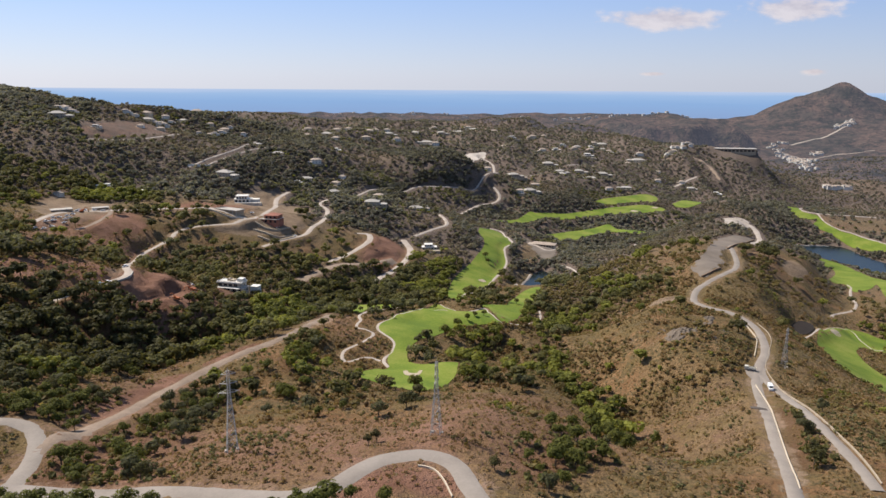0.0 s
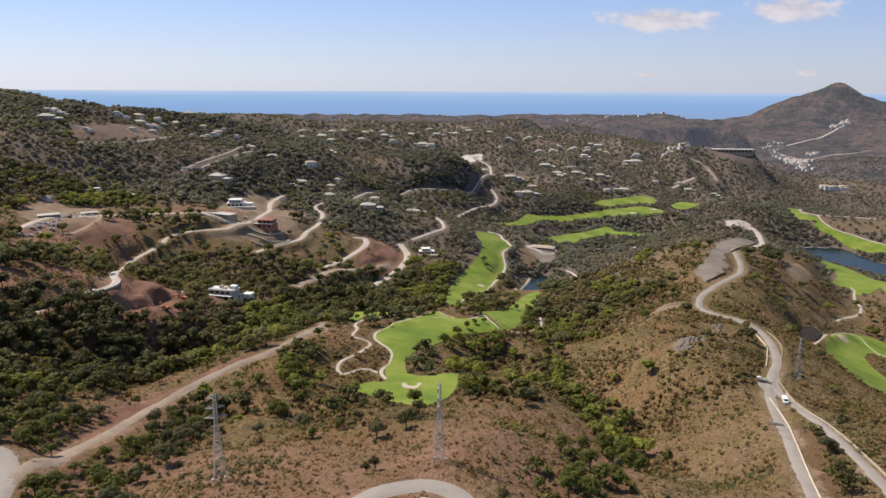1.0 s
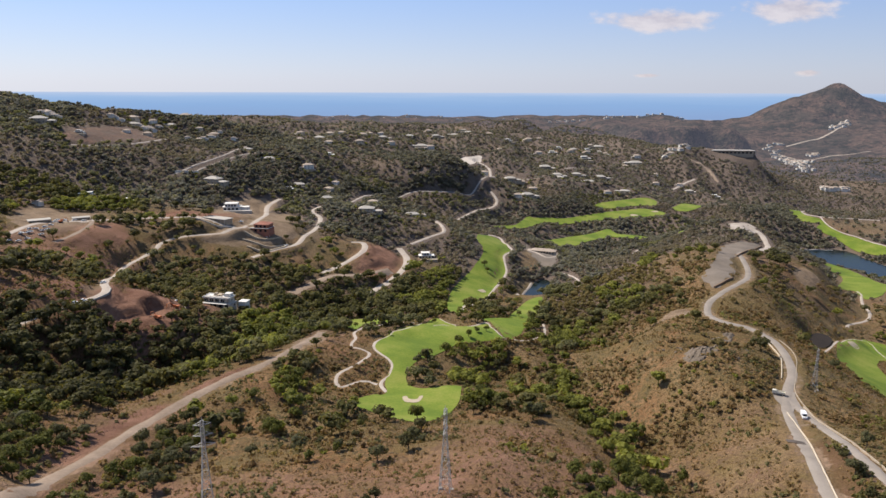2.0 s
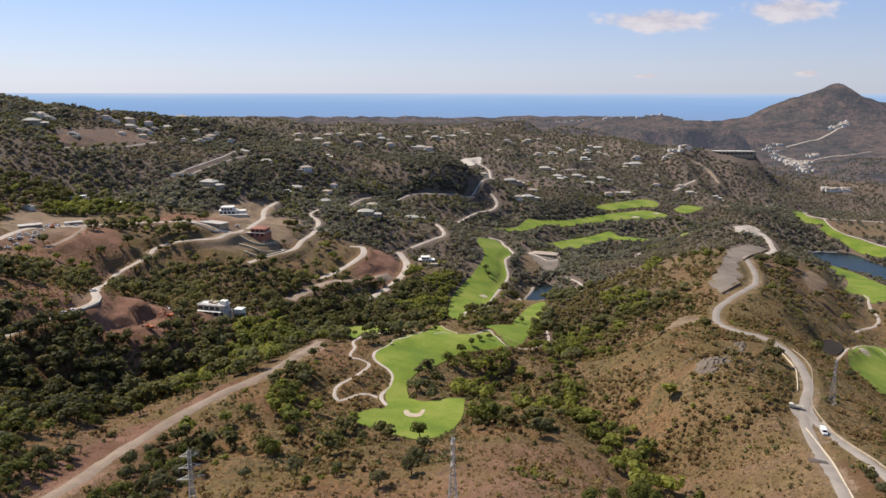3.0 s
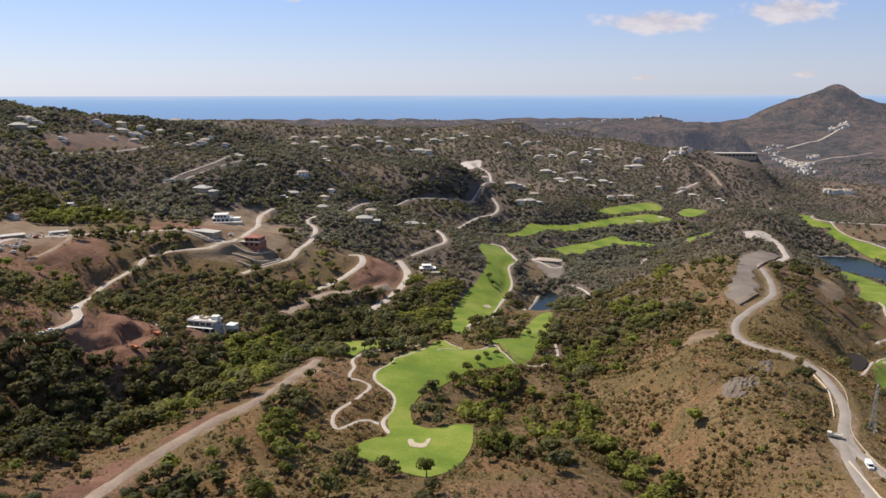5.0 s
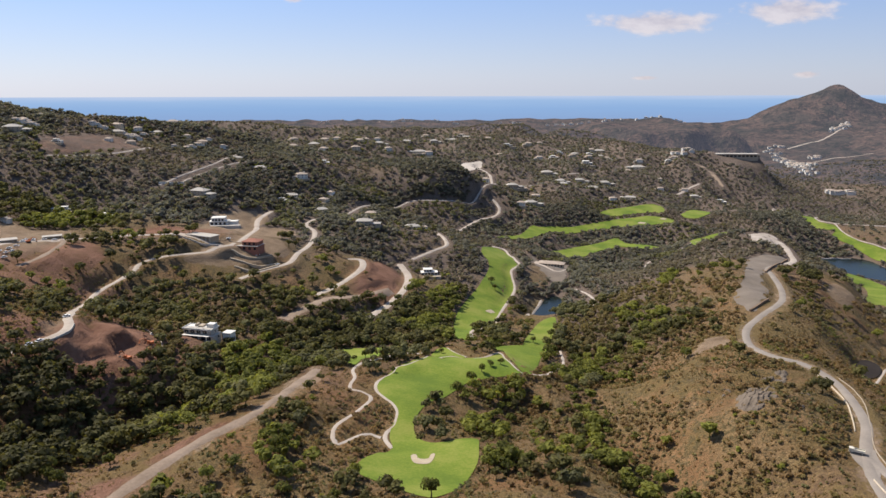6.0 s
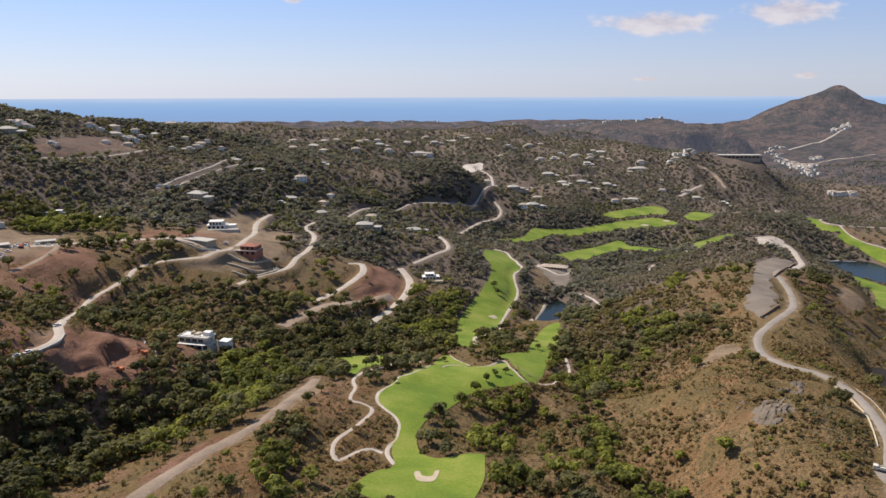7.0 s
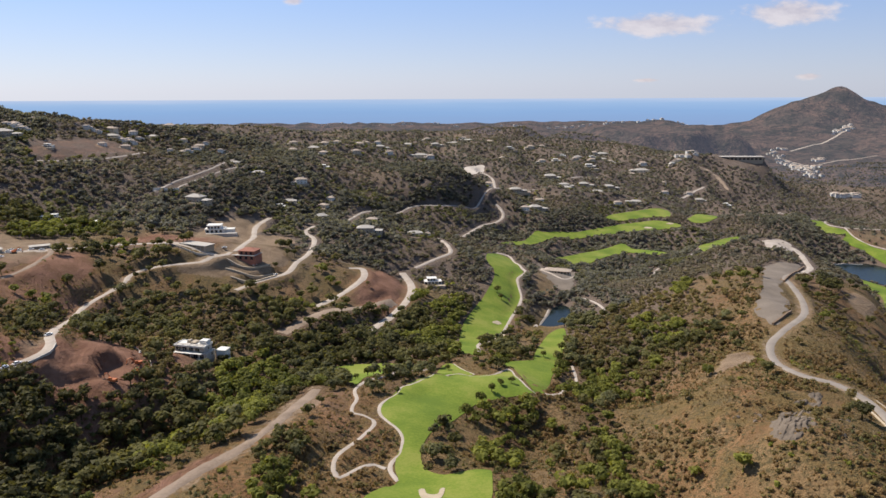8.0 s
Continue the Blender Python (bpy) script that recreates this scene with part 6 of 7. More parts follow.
def pylon(height=21.0):
    ob = thing("pylon", "galvanised steel lattice power pylon on a scrubby hillside", "pylon", "power line")
    base, top = 1.75, 0.42

    def at(k, s):
        sx_, sy_ = ((-1, -1), (1, -1), (1, 1), (-1, 1))[k % 4]
        half = base + (top - base) * min(1, s / 0.72) if s < 0.72 else top
        return (sx_ * half, sy_ * half, s * height)

    for k in range(4):
        part("leg", joined([limb(at(k, -0.03), at(k, 0.72), 0.12, 0.10, 4), limb(at(k, 0.72), at(k, 1.0), 0.10, 0.07, 4)]), STEEL, ob)
    levels = [0, 0.13, 0.25, 0.36, 0.46, 0.55, 0.64, 0.72, 0.79, 0.86, 0.93, 1.0]
    for a, b in zip(levels, levels[1:]):
        for k in range(4):
            part("brace", limb(at(k, a), at(k + 1, b), 0.055, 0.055, 3), STEEL, ob)
            part("brace", limb(at(k + 1, a), at(k, b), 0.055, 0.055, 3), STEEL, ob)
            part("strut", limb(at(k, b), at(k + 1, b), 0.045, 0.045, 3), STEEL, ob)
    for s, reach in ((0.74, 3.3), (0.85, 2.7), (0.96, 2.3)):
        z = s * height
        for side in (-1, 1):
            arm = part("crossarm", joined([limb((side * top, -top, z), (side * reach, 0, z + 0.25), 0.09, 0.06, 3), limb((side * top, top, z), (side * reach, 0, z + 0.25), 0.09, 0.06, 3),
                                           limb((side * top, 0, z + 1.0), (side * reach, 0, z + 0.25), 0.07, 0.06, 3), limb((side * (top + reach) / 2, -top / 2, z + 0.12), (side * (top + reach) / 2, top / 2, z + 0.12), 0.05, 0.05, 3)]), STEEL, ob)
            part("insulator", string_of_discs(side * (reach - 0.1), z + 0.1), CERAMIC, arm)
    part("peak", limb((0, 0, height), (0, 0, height + 1.2), 0.12, 0.05, 4), STEEL, ob)
    for k in range(4):
        x, y, _ = at(k, 0)
        part("footing", box(x - 0.55, x + 0.55, y - 0.55, y + 0.55, -1.2, 0.35, 0.2), CONCRETE, ob, "pale concrete footing")
    return ob


py = stand(pylon(27.5), -68.5, 205.1, 24, 0.2)
for x, y, turn, size in ((-4.3, 204.8, 78, 0.88), (183, 372, 40, 0.8)):
    copy_at(py, pose(x, y, float(ground_z(x, y)) - 0.2, 0, 0, turn) @ Matrix.Scale(size, 4))
    KEEP_CLEAR.append((x, y, 2.5))
KEEP_CLEAR.append((-68.5, 205.1, 2.5))


# ---------------------------------------------------------------- vehicles
def wheels(ob, xs, half, radius):
    for x in xs:
        for s in (-1, 1):
            tyre = part("wheel", drum(radius, 0.26, (x, s * half, radius), "y", 14), RUBBER, ob)
            part("rim", drum(radius * 0.6, 0.28, (x, s * half, radius), "y", 10), STEEL, tyre)


def van():
    ob = thing("van", "white delivery van on the asphalt road", "van")
    body = part("body", joined([soft_box(-2.9, 1.5, -1.0, 1.0, 0.45, 2.5, 0.14), soft_box(1.2, 2.9, -0.98, 0.98, 0.45, 1.45, 0.16)]), PAINT, ob)
    part("windscreen", box(1.35, 1.95, -0.85, 0.85, 1.42, 2.25, 0.3), GLASS, ob)
    for s in (-1, 1):
        part("side_window", box(0.5, 1.3, s * 1.0 - 0.02, s * 1.0 + 0.02, 1.5, 2.1), GLASS, body)
        part("headlight", box(2.84, 2.94, s * 0.75 - 0.15, s * 0.75 + 0.15, 0.85, 1.1), STEEL, body)
    wheels(ob, (-1.8, 1.9), 0.88, 0.36)
    return ob


def car():
    ob = thing("car", "white hatchback car on the asphalt road", "car", "parked cars")
    body = part("body", joined([soft_box(-2.1, 2.1, -0.88, 0.88, 0.35, 0.95, 0.14)]), PAINT, ob)
    part("cabin", box(-1.5, 1.0, -0.8, 0.8, 0.93, 1.45, 0.22), GLASS, ob)
    part("roof", box(-1.05, 0.62, -0.64, 0.64, 1.45, 1.5), PAINT, ob)
    for s in (-1, 1):
        part("headlight", box(2.02, 2.12, s * 0.62 - 0.14, s * 0.62 + 0.14, 0.62, 0.8), STEEL, body)
    wheels(ob, (-1.3, 1.3), 0.8, 0.32)
    return ob


def truck():
    ob = thing("truck", "small cream tipper truck on the asphalt road", "truck")
    part("cargo_bed", joined([soft_box(-3.0, 1.0, -1.1, 1.1, 0.9, 1.3, 0.05), box(-3.0, 1.0, -1.1, -1.0, 1.3, 1.9), box(-3.0, 1.0, 1.0, 1.1, 1.3, 1.9), box(-3.0, -2.9, -1.0, 1.0, 1.3, 1.9), box(0.9, 1.0, -1.0, 1.0, 1.3, 2.1)]), CARGO, ob)
    cab = part("cab", soft_box(1.1, 2.9, -1.05, 1.05, 0.55, 2.3, 0.14), CARGO, ob)
    part("windscreen", box(2.86, 2.93, -0.85, 0.85, 1.4, 2.1), GLASS, cab)
    part("chassis", box(-2.9, 2.7, -0.5, 0.5, 0.45, 0.9), SOOT, ob)
    wheels(ob, (-2.0, 2.0), 0.92, 0.42)
    return ob


def on_road(ob, x, y, turn):
    ob.matrix_basis = pose(x, y, float(ground_z(x, y)) + 0.42, 0, 0, turn)
    KEEP_CLEAR.append((x, y, 4))
    return ob


on_road(truck(), 160.2, 361.4, 150)
on_road(van(), 158.5, 332.7, -104)
first_car = on_road(car(), -340, 597, 78)
for x, y, turn in ((-346, 648, 20), (-342, 654, 35), (-348, 655, 80), (-337, 662, 50), (-332, 668, 40), (-226, 478, 60), (-190, 508, 10), (-330, 690, 15), (-158, 706, 60), (-337, 580, 75), (-336, 588, 80), (-333, 603, 85), (-332, 609, 80), (-216, 432, 70), (-218, 426, 75), (-335, 560, 70), (-337, 581, 0), (-336, 591, 47), (-338, 603, 4), (-337, 614, 51), (-338, 625, 8), (-331, 566, 55), (-330, 576, 12), (-328, 592, 59), (-343, 643, 16), (-344, 658, 63), (-206, 726, 20), (-176, 709, 67)):
    copy_thing(first_car, pose(x, y, float(ground_z(x, y)) + 0.42, 0, 0, turn))
    KEEP_CLEAR.append((x, y, 3))


def excavator():
    ob = thing("excavator", "orange tracked excavator on red earth", "excavator", "site machines")
    for s in (-1, 1):
        part("track", joined([soft_box(-1.9, 1.9, s * 1.15 - 0.28, s * 1.15 + 0.28, 0, 0.85, 0.25)]), SOOT, ob)
    part("house", joined([soft_box(-2.0, 1.0, -1.2, 1.2, 1.0, 2.1, 0.12), box(-2.3, -1.6, -1.1, 1.1, 1.1, 2.2)]), ORANGE, ob)
    cab = part("cab", soft_box(-0.2, 1.4, 0.2, 1.2, 1.0, 2.9, 0.1), ORANGE, ob)
    part("window", box(1.36, 1.43, 0.3, 1.1, 1.7, 2.7), GLASS, cab)
    boom = part("boom", joined([limb((0.8, -0.3, 1.6), (3.2, -0.3, 4.4), 0.3, 0.26, 4), limb((3.2, -0.3, 4.4), (5.2, -0.3, 3.8), 0.26, 0.2, 4)]), ORANGE, ob)
    part("stick", limb((5.1, -0.3, 3.9), (5.8, -0.3, 1.2), 0.2, 0.16, 4), ORANGE, boom)
    part("bucket", soft_box(5.0, 6.0, -0.9, 0.3, 0.3, 1.2, 0.15), SOOT, boom)
    return ob


ex = stand(excavator(), -180, 448, 160, -0.1)
for x, y, turn in ((-178, 470, 70), (-181, 480, 200), (-340, 645, 30)):
    copy_thing(ex, pose(x, y, float(ground_z(x, y)) + 0.15, 0, 0, turn))
KEEP_CLEAR += [(-180, 448, 5), (-178, 470, 5), (-181, 480, 5)]


# ---------------------------------------------------------------- bunkers, rocks, road patch
for pts in ([(-26.9, 382.3), (-25.4, 373.1), (-22.2, 371.6), (-18.8, 372.2), (-16.8, 377.5), (-16.1, 383.8), (-18.0, 383.2), (-19.0, 378.4), (-21.9, 377.8), (-23.8, 379.3), (-24.5, 383.4)], [(28, 730), (34, 738), (37, 733), (33, 727)], [(28, 690), (33, 698), (37, 694), (33, 686)],
            [(345, 1374), (352, 1384), (362, 1380), (355, 1372)], [(397, 1415), (406, 1424), (412, 1418), (405, 1411)], [(328.4, 594.6), (336.6, 600.4), (340.4, 596.9), (331.4, 585.0), (325.6, 585.5)]):
    ring = ring_through(pts, 1.5)
    far = ring[:, 1].mean() > 900
    lay_patch("bunker", ring, SAND, "pale sand bunker in mown grass", "bunker", 1.3 if far else 0.48, 2.0)


def outcrop(seed, size):
    r = np.random.default_rng(seed)
    v, f = ball(size, 0.6, 0.0, seed, 2)
    d = v / np.linalg.norm(v, axis=1)[:, None]
    for _ in range(14):
        n = r.normal(size=3)
        n /= np.linalg.norm(n)
        cut = size * r.uniform(0.45, 0.8)
        over = v @ n - cut
        v = v - np.where(over > 0, over, 0)[:, None] * n
    return v + d * r.uniform(-0.04, 0.04, (len(v), 1)) * size, f


def crag():
    """A tilted slab of bare rock that breaks through the slope in slanting ribs."""
    ring = ring_through([(125, 400), (137, 424), (150, 437), (163, 445), (171, 447), (165, 434), (145, 399), (135, 392), (128, 390)], 2.0)
    lo, hi = ring.min(0), ring.max(0)
    gx, gy = np.meshgrid(np.arange(lo[0], hi[0], 0.8), np.arange(lo[1], hi[1], 0.8))
    d, _ = distance_to(gx, gy, ring)
    d[~inside(gx, gy, ring)] *= -1
    along = (gx * 0.75 - gy * 0.66) / 3.4 + 1.1 * value_noise(gx, gy, 9, 81)
    rib = along - np.floor(along)
    up_ = np.clip((d + 1.5) / 6, 0, 1) * (0.75 * rib ** 1.6 + 2.6 * (0.5 - np.abs(value_noise(gx + gy * 0.5, gy, 7, 82))) + 1.1 * value_noise(gx, gy, 2.4, 83)) + np.clip(d, -2, 2) * 0.35 - 0.8 + 1.0 * value_noise(gx, gy, 5, 84)
    z = ground_z(gx, gy) + up_
    keep = (d > -2.2)
    n, m = gx.shape
    a = (np.arange(n - 1)[:, None] * m + np.arange(m - 1)).ravel()
    ok = keep.ravel()
    a = a[ok[a] & ok[a + 1] & ok[a + m] & ok[a + m + 1]]
    f = np.concatenate([np.stack([a, a + 1, a + m + 1], 1), np.stack([a, a + m + 1, a + m], 1)])
    ob = mesh_of("crag", np.stack([gx, gy, z], -1).reshape(-1, 3), f, ROCK)
    bm = bmesh.new()
    bm.from_mesh(ob.data)
    bmesh.ops.delete(bm, geom=[q for q in bm.verts if not q.link_faces], context="VERTS")
    bm.to_mesh(ob.data)
    bm.free()
    KEEP_CLEAR.extend([(132, 407, 9), (142, 414, 9), (154, 422, 9), (168, 440, 9)])
    return tagged(ob, "craggy grey-brown rock outcrop in slanting ribs on a slope", "rock")


crag()
rp = np.random.default_rng(31)
for k in range(22):
    a = rp.uniform(-0.9, 1.0)
    x, y = -207 + 27 * math.cos(a) + rp.normal(0, 1.2), 467 + 30 * math.sin(a) + rp.normal(0, 1.5)
    s = rp.uniform(0.5, 1.4)
    v, f = outcrop(760 + k, s)
    ob = mesh_of("boulder", v, f, CLAY)
    tagged(ob, "red-brown excavated boulder at the foot of a bank", "boulder", "spoil boulders")
    ob.matrix_basis = pose(x, y, float(ground_z(x, y)) + 0.15 * s, rp.uniform(-20, 20), rp.uniform(-20, 20), rp.uniform(0, 360))
rr = np.random.default_rng(12)
for k in range(12):
    x, y = 122 + 44 * rr.uniform(), 386 + 50 * rr.uniform()
    s = rr.uniform(0.6, 1.8)
    v, f = outcrop(700 + k, s)
    ob = mesh_of("rock", v, f, ROCK)
    tagged(ob, "grey weathered boulder on a dry slope", "rock", "boulders")
    ob.matrix_basis = pose(x, y, float(ground_z(x, y)) - 0.1 * s, rr.uniform(-20, 20), rr.uniform(-20, 20), rr.uniform(0, 360))
lay_patch("road_patch", np.array([(134.2, 297.5), (140.8, 295.2), (141.8, 299.2), (135.2, 301.5)]), TAR, "dark rectangular tar patch across the road", "road patch", 0.46, 1.0)


# ---------------------------------------------------------------- the woods
near_crowns = [joined([crown(60 + k, 10, 120, leaf=1.25), limb((0, 0, -0.5), (0.2, 0.1, 3.0), 0.26, 0.14, 3)]) for k in range(10)]
far_crowns = [crown(90 + k, 5, 24, 4.2, 2.9, 2.6, leaf=2.6, core=0.55) for k in range(10)]
tiny_crowns = [crown(120 + k, 3, 13, 4.4, 2.6, 1.8, leaf=3.8, core=0) for k in range(8)]
bush_forms = [crown(300 + k, 3, 17, 0.95, 0.8, 0.42, leaf=0.62, core=0) for k in range(10)]
tuft_forms = [sprays(9, 0.8, 0.75, 360 + k, 0.62) for k in range(8)]

x, y, r, _ = candidates(5.9, 175, 780, 41)
w = wood_at(x, y)
k = (r.uniform(0, 1, len(x)) < w * 0.92) & clear_of(x, y, 2.5)
x, y, w = x[k], y[k], w[k]
pines = value_noise(x, y, 55, 51) + 0.5 * value_noise(x, y, 20, 52) + np.where((x < -60) & (x > -150) & (y < 560), 0.15, 0) - np.where(x < -165, 0.45, 0) + np.where((x > 0) & (x < 110) & (y < 600), 0.6, 0) - np.where(x > 110, 0.45, 0) + np.where((x < -325) & (x > -385) & (y > 700) & (y < 772), 2.0, 0) > 0.18

# the trees that the camera passes nearest stand singly, with trunk, limbs and crown
def tree_kind(seed, material, label):
    r = np.random.default_rng(seed)
    ob = thing("tree", label, "tree", "hillside trees")
    forks = [(r.uniform(-1.6, 1.6), r.uniform(-1.6, 1.6), r.uniform(3.6, 5.0)) for _ in range(4)]
    part("trunk", joined([limb((0, 0, -1.2), (0.15, 0.1, 2.0), 0.30, 0.20, 6)] + [limb((0.15, 0.1, 1.9), q, 0.15, 0.06, 5) for q in forks]), BARK, ob)
    part("crown", crown(seed, 16, 560, 3.3, 2.8, 3.9, leaf=0.62, core=0.5), material, ob)
    return ob


oaks = [tree_kind(510 + k, OAK, "round dark green evergreen oak on dry ground") for k in range(4)]
fresh_kinds = [tree_kind(550 + k, FRESH, "grey-green rounded oak with a bright crown") for k in range(3)]
pine_kinds = [tree_kind(530 + k, PINE, "bright green stone pine with a rounded crown") for k in range(4)]
LONE = [(-17, 326, 1.25), (-4, 471, 1.15), (5, 492, 1.1), (12, 507, 0.8), (18, 516, 0.8), (25, 522, 0.8), (39, 815, 1.2), (42, 800, 1.0), (-115, 290, 0.9), (-108, 300, 0.8), (-75, 300, 1.1), (-93, 340, 0.9), (-42, 260, 0.5), (-133, 231, 0.8), (-141, 230, 0.9), (-149, 230, 0.9), (-159, 275, 1.1), (-173, 274, 1.1), (-158, 333, 0.8), (-116, 290, 0.8), (-113, 399, 0.7), (-79, 359, 1.1), (-82, 352, 1.0), (-146, 350, 0.9), (-162, 334, 1.0), (-40, 310, 0.5), 
        (-149, 356, 0.8), (-167, 345, 0.9), (-42, 490, 0.6), (-31, 160, 1.3), (-38, 158, 0.9), (-44, 157, 0.8), (-25, 163, 0.7), (-50, 156, 0.7), (-34, 155, 1.0), (-77, 305, 1.0), (-50, 251, 0.7), (-51, 319, 0.8), (-16, 160, 0.8), (-124, 173, 1.1), (-118, 171, 0.9), (-111, 170, 1.2), (-104, 168.5, 0.9), (-97, 167, 1.1), (-90, 166, 0.8), (-83, 164, 1.0), (-76, 161, 0.8), (-114, 164, 1.1), (-100, 162, 1.0), (16, 566, 1.0), (21, 568, 1.2), (26, 576, 0.9), (59, 622, 0.9), (70, 616, 1.1), (72, 603, 1.2), (-13, 564, 0.6), (45, 610, 0.7), (10, 561, 0.7), (14, 640, 1.0), (78, 655, 1.2), (293, 706, 1.0), (297, 690, 0.9), (301, 676, 0.8), (338, 778, 0.8), (294, 660, 0.7), (-24, 548, 1.0), (-64, 540, 0.8), (-52, 530, 0.7), (-70, 528, 0.7)]
near = (y < 345) & (x > -235) & (x < 170)
chosen = np.where(near)[0]
chosen = chosen[np.argsort(y[chosen])][:270]
count = {id(q): 0 for q in oaks + fresh_kinds + pine_kinds}


def plant(kinds, x, y, s):
    ob = kinds[int(r.integers(0, len(kinds)))]
    m = pose(x, y, float(ground_z(x, y)) - 0.2, 0, 0, r.uniform(0, 360)) @ Matrix.Diagonal((s, s, s * r.uniform(0.85, 1.2), 1))
    if count[id(ob)]:
        copy_at(ob, m)
    else:
        ob.matrix_basis = m
    count[id(ob)] += 1


for tx, ty, s in LONE:
    plant(pine_kinds, tx, ty, s)
for k in chosen:
    plant(pine_kinds if pines[k] else fresh_kinds if r.uniform() < 0.55 else oaks, x[k], y[k], 0.45 + 0.75 * r.uniform() ** 1.5)
rest = np.ones(len(x), bool)
rest[chosen] = False
for p in oaks + fresh_kinds + pine_kinds:
    if not count[id(p)]:
        plant([p], -150, 300, 0.8)
x, y, pines = x[rest], y[rest], pines[rest]
dry = ~pines & (value_noise(x, y, 40, 53) + np.where(x > 90, 0.7, -0.1) + r.normal(0, 0.35, len(x)) > 0.35)
oak = ~pines & ~dry
fresh = oak & (value_noise(x, y, 48, 58) + r.normal(0, 0.35, len(x)) - np.where(x < -165, 0.25, 0) > 0.3)
oak &= ~fresh
scatter("grey_green_wood", spots_of(x[fresh], y[fresh], r, 0.6, 1.6), near_crowns, FRESH, "grey-green oak wood on a hillside", "woodland")
ravine = oak & (x < -165) & (y < 480)
oak &= ~ravine
# near-zero tint puts the ravine's shade into the oak leaf colour
scatter("ravine_wood", spots_of(x[ravine], y[ravine], r, 0.8, 1.8, np.clip(r.normal(0.0, 0.15, ravine.sum()), 0, 1)), near_crowns, OAK, "evergreen oaks in a deep ravine, tinted darker for its shade", "woodland")
scatter("oak_wood", spots_of(x[oak], y[oak], r, 0.65, 1.75), near_crowns, OAK, "dark green evergreen oak wood on a hillside", "woodland")
scatter("olive_wood", spots_of(x[dry], y[dry], r, 0.45, 1.05), near_crowns, DRY, "dry olive-brown trees and tall scrub", "woodland")
scatter("pine_wood", spots_of(x[pines], y[pines], r, 0.6, 1.6), near_crowns, PINE, "bright green pine trees among darker woods", "woodland")

# low bushes and saplings that close the gaps under the woods
thicket_forms = [crown(430 + k, 3, 16, 1.5, 1.2, 0.7, leaf=0.95, core=0.6) for k in range(8)]
x, y, r, _ = candidates(3.4, 180, 700, 47, 30)
k = (r.uniform(0, 1, len(x)) < np.clip(wood_at(x, y) * 1.1 - 0.2, 0, 0.8)) & clear_of(x, y, 1.5)
x, y = x[k], y[k]
tone = r.uniform(0, 1, len(x)) + 0.5 * value_noise(x, y, 30, 68)
for name, some, material, label in (("thicket", tone < 0.45, OAK, "dark evergreen thicket under the trees"), ("olive_thicket", (tone >= 0.45) & (tone < 0.85), DRY, "olive-brown thicket under the trees"), ("grey_thicket", tone >= 0.85, FRESH, "grey-green thicket under the trees")):
    scatter(name, spots_of(x[some], y[some], r, 0.5, 1.6), thicket_forms, material, label, "thicket")

x, y, r, _ = candidates(6.9, 780, 1500, 42)
k = (r.uniform(0, 1, len(x)) < wood_at(x, y) * 1.2) & clear_of(x, y, 4)
x, y = x[k], y[k]
dry = 1.2 * value_noise(x, y, 110, 54) + np.where((x > 170) & (x < 330) & (y < 1000), 0.7, 0) + r.normal(0, 0.28, len(x)) > 0.25
scatter("middle_scrub", spots_of(x[dry], y[dry], r, 0.5, 1.0), far_crowns, HAZED_TAWNY, "dry olive-brown trees between villas", "woodland")
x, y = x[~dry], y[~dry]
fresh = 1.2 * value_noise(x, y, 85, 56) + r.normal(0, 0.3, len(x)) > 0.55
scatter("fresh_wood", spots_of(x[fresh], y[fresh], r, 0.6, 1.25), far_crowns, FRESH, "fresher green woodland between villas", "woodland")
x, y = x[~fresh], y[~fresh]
scatter("middle_wood", spots_of(x, y, r, 0.6, 1.45, np.clip(0.45 + 0.7 * value_noise(x, y, 75, 57) + r.normal(0, 0.2, len(x)), 0, 1)), far_crowns, HAZED_OAK, "dark green woodland between villas", "woodland")
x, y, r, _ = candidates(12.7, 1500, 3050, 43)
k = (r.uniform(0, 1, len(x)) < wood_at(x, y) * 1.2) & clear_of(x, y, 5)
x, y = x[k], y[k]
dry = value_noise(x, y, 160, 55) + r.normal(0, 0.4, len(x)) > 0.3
scatter("far_scrub", spots_of(x[dry], y[dry], r, 0.7, 1.2), tiny_crowns, HAZED_TAWNY, "dry brown trees on far hills", "woodland")
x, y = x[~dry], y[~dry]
scatter("far_wood", spots_of(x, y, r, 0.9, 1.6), tiny_crowns, HAZED_FAR_OAK, "dull green woodland on far hills", "woodland")

# gardens round the villas, and the wooded scarps, darkened for shade, above two estate roads
rg = np.random.default_rng(77)
gx, gy = [], []
for px, py, _, size, _ in PLOTS:
    n = int(rg.integers(8, 17))
    a, d = rg.uniform(0, 6.28, n), size * rg.uniform(8, 24, n)
    gx.append(px + d * np.cos(a))
    gy.append(py + d * np.sin(a) * 0.7 - 3)
x, y = np.concatenate(gx), np.concatenate(gy)
k = clear_of(x, y, 2)
scatter("garden_trees", spots_of(x[k], y[k], rg, 0.4, 1.0), far_crowns, PINE, "fresh green garden trees and hedges round villas", "garden")
sx_, sy_ = [], []
for line in ([(-145, 1050), (-100, 1120), (-78, 1180), (-55, 1212), (-8, 1242), (32, 1296)], [(0, 1052), (20, 1108), (44, 1176), (66, 1236)], [(-170, 915), (-150, 985), (-138, 1040)]):
    c = curve_through(line, 2.6)
    for _ in range(2):
        sx_.append(c[:, 0] - rg.uniform(-2, 9, len(c)))
        sy_.append(c[:, 1] + rg.uniform(-2, 12, len(c)))
x, y = np.concatenate(sx_), np.concatenate(sy_)
k = clear_of(x, y, 1)
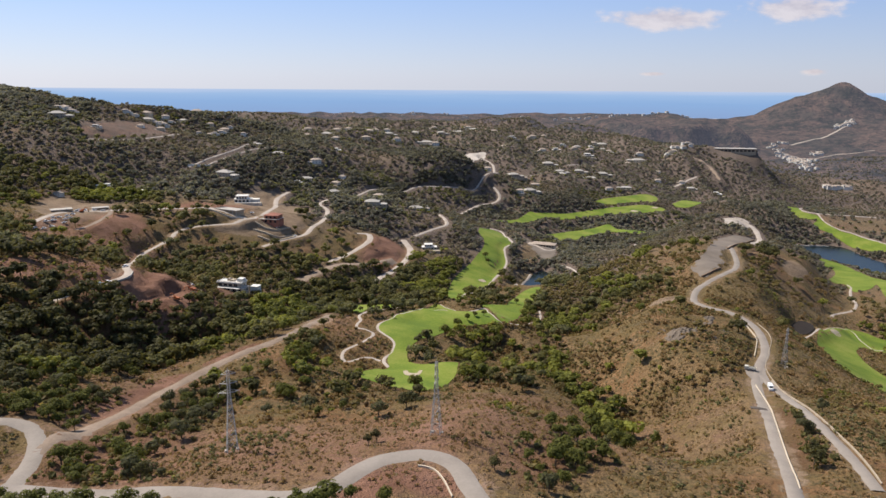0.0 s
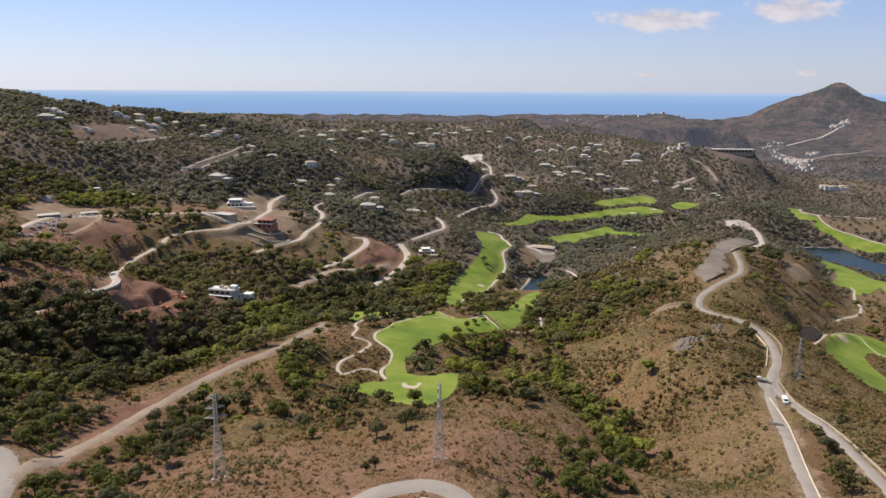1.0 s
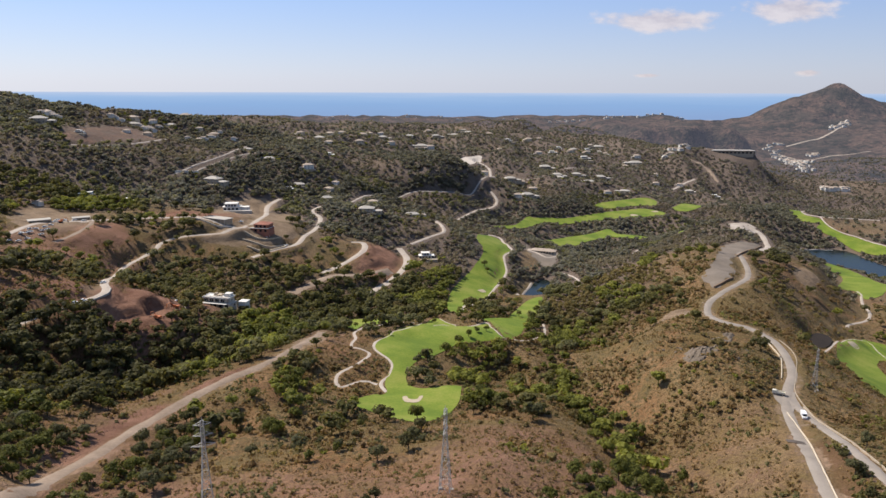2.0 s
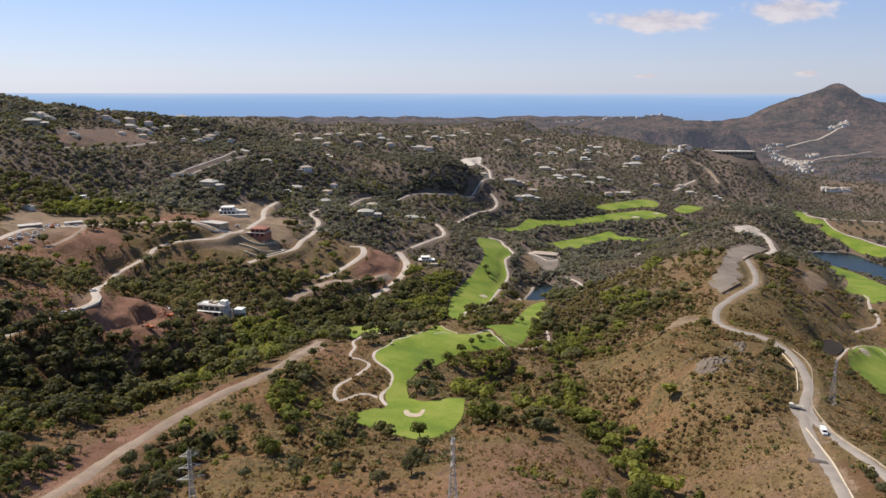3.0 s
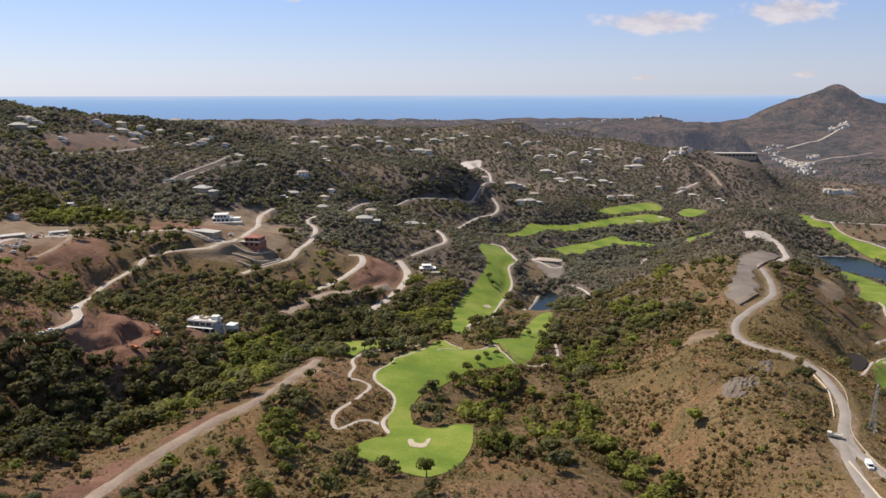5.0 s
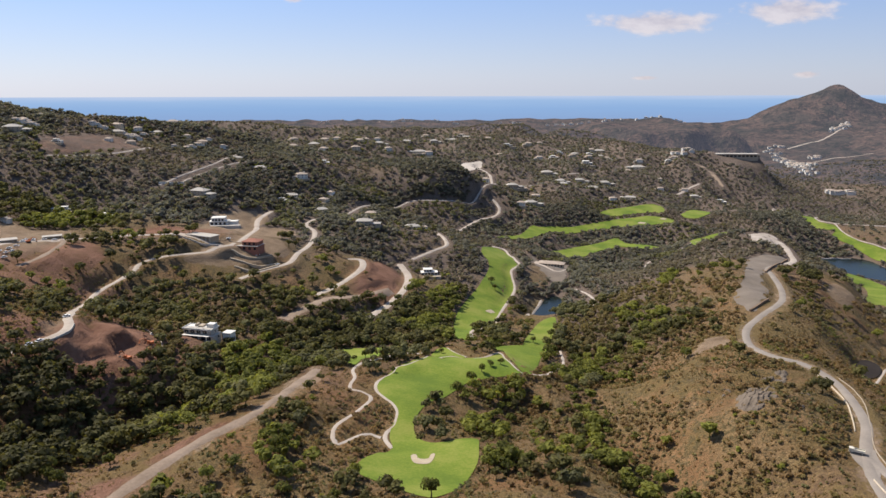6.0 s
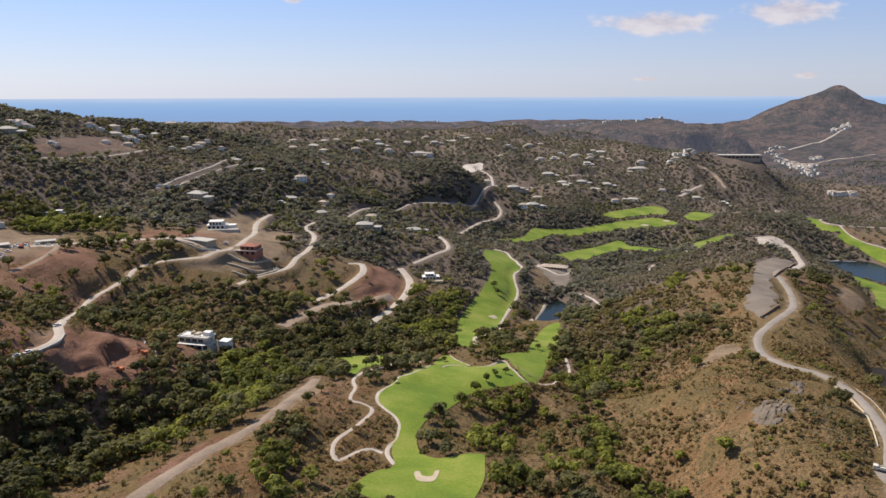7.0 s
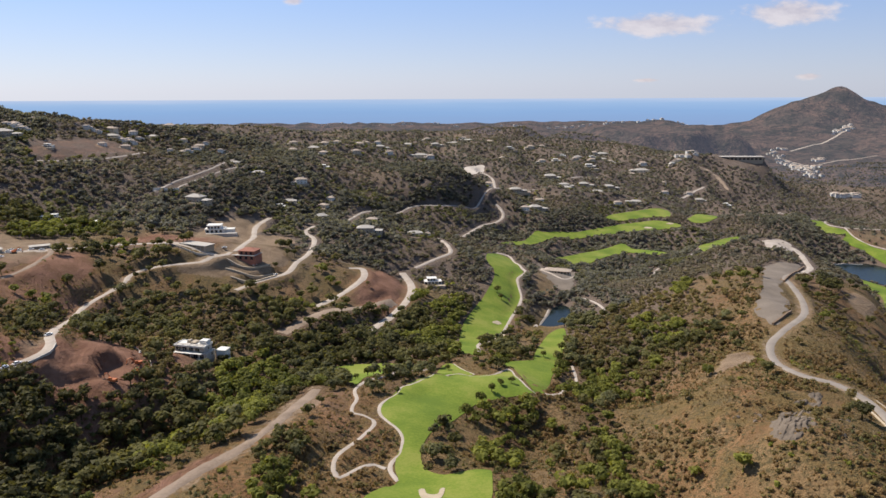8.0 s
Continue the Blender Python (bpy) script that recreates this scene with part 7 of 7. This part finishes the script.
# low tints put the shade of the slope into the leaf colour
scatter("scarp_wood", spots_of(x[k], y[k], rg, 0.7, 1.4, rg.uniform(0, 0.5, k.sum())), far_crowns, HAZED_OAK, "dense trees on a steep scarp, tinted darker for its shade", "woodland")

# tall olive shrubs gather in patches and gullies of the open ridge slope
shrub_forms = [crown(400 + k, 4, 26, 1.7, 1.15, 0.85, leaf=0.85) for k in range(8)]
x, y, r, _ = candidates(2.9, 250, 720, 46, 30)
slope_ = np.clip((x + 20) / 50, 0, 1) + np.where((x < -30) & (y < 480), 0.5, 0)
gather = value_noise(x, y, 34, 65) + 0.6 * value_noise(x, y, 13, 66) + 0.9 * (np.abs(value_noise(x, y, 46, 1)) - 0.35) + np.where((y > 430) & (x > 20), 0.15, 0) - np.where(x > 205, 0.4, 0)
k = (r.uniform(0, 1, len(x)) < np.clip(slope_, 0, 1) * np.clip(0.20 + 1.3 * gather, 0.03, 0.9) * np.clip(1.1 - wood_at(x, y), 0, 1)) & clear_of(x, y, 1.2)
x, y = x[k], y[k]
tone = r.uniform(0, 1, len(x)) + 0.5 * value_noise(x, y, 26, 67)
for name, some, material, label in (("brown_shrubs", tone < 0.58, HEATH, "dry brown shrubs in patches on a ridge slope"), ("olive_shrubs", (tone >= 0.58) & (tone < 1.05), DRY, "olive-green shrubs in patches on a ridge slope"), ("green_shrubs", tone >= 1.05, PINE, "fresh green shrubs in a gully")):
    scatter(name, spots_of(x[some], y[some], r, 0.5, 1.5), shrub_forms, material, label, "scrub")

# scrub: closer in the hollows, thin on the crests
def hollow(x, y):
    return np.clip(np.abs(value_noise(x, y, 46, 1)) * 1.3 + 0.45 * value_noise(x, y, 15, 62), 0, 1)


x, y, r, _ = candidates(1.9, 170, 660, 44, 40)
open_ = np.clip(1 - wood_at(x, y) * 0.75, 0.15, 1)
k = (r.uniform(0, 1, len(x)) < open_ * (0.16 + 0.74 * hollow(x, y) ** 1.3) * np.where((y < 345) & (x < 75), 0.85, 1.0)) & clear_of(x, y, 1.0)
x, y = x[k], y[k]
tone = r.uniform(0, 1, len(x)) + 0.35 * value_noise(x, y, 30, 63) + 0.35 * hollow(x, y) - 0.15
dry, olive = tone < 0.66, (tone >= 0.66) & (tone < 0.92)
green = tone >= 0.92
scatter("dry_scrub", spots_of(x[dry], y[dry], r, 0.35, 1.25), bush_forms, HEATH, "dry brown heath bushes on bare slopes", "scrub")
scatter("olive_scrub", spots_of(x[olive], y[olive], r, 0.4, 1.5), bush_forms, DRY, "grey-olive rock rose bushes on bare slopes", "scrub")
scatter("green_scrub", spots_of(x[green], y[green], r, 0.5, 1.9), bush_forms, FRESH, "grey-green low bushes on bare slopes", "scrub")
x, y, r, _ = candidates(2.0, 172, 560, 45, 30)
k = (r.uniform(0, 1, len(x)) < np.clip(1 - wood_at(x, y), 0, 1) * (0.35 + 0.35 * value_noise(x, y, 11, 64))) & clear_of(x, y, 0.6)
x, y = x[k], y[k]
scatter("straw_grass", spots_of(x, y, r, 0.5, 1.2), tuft_forms, STRAW, "tufts of dry straw-coloured grass", "grass")
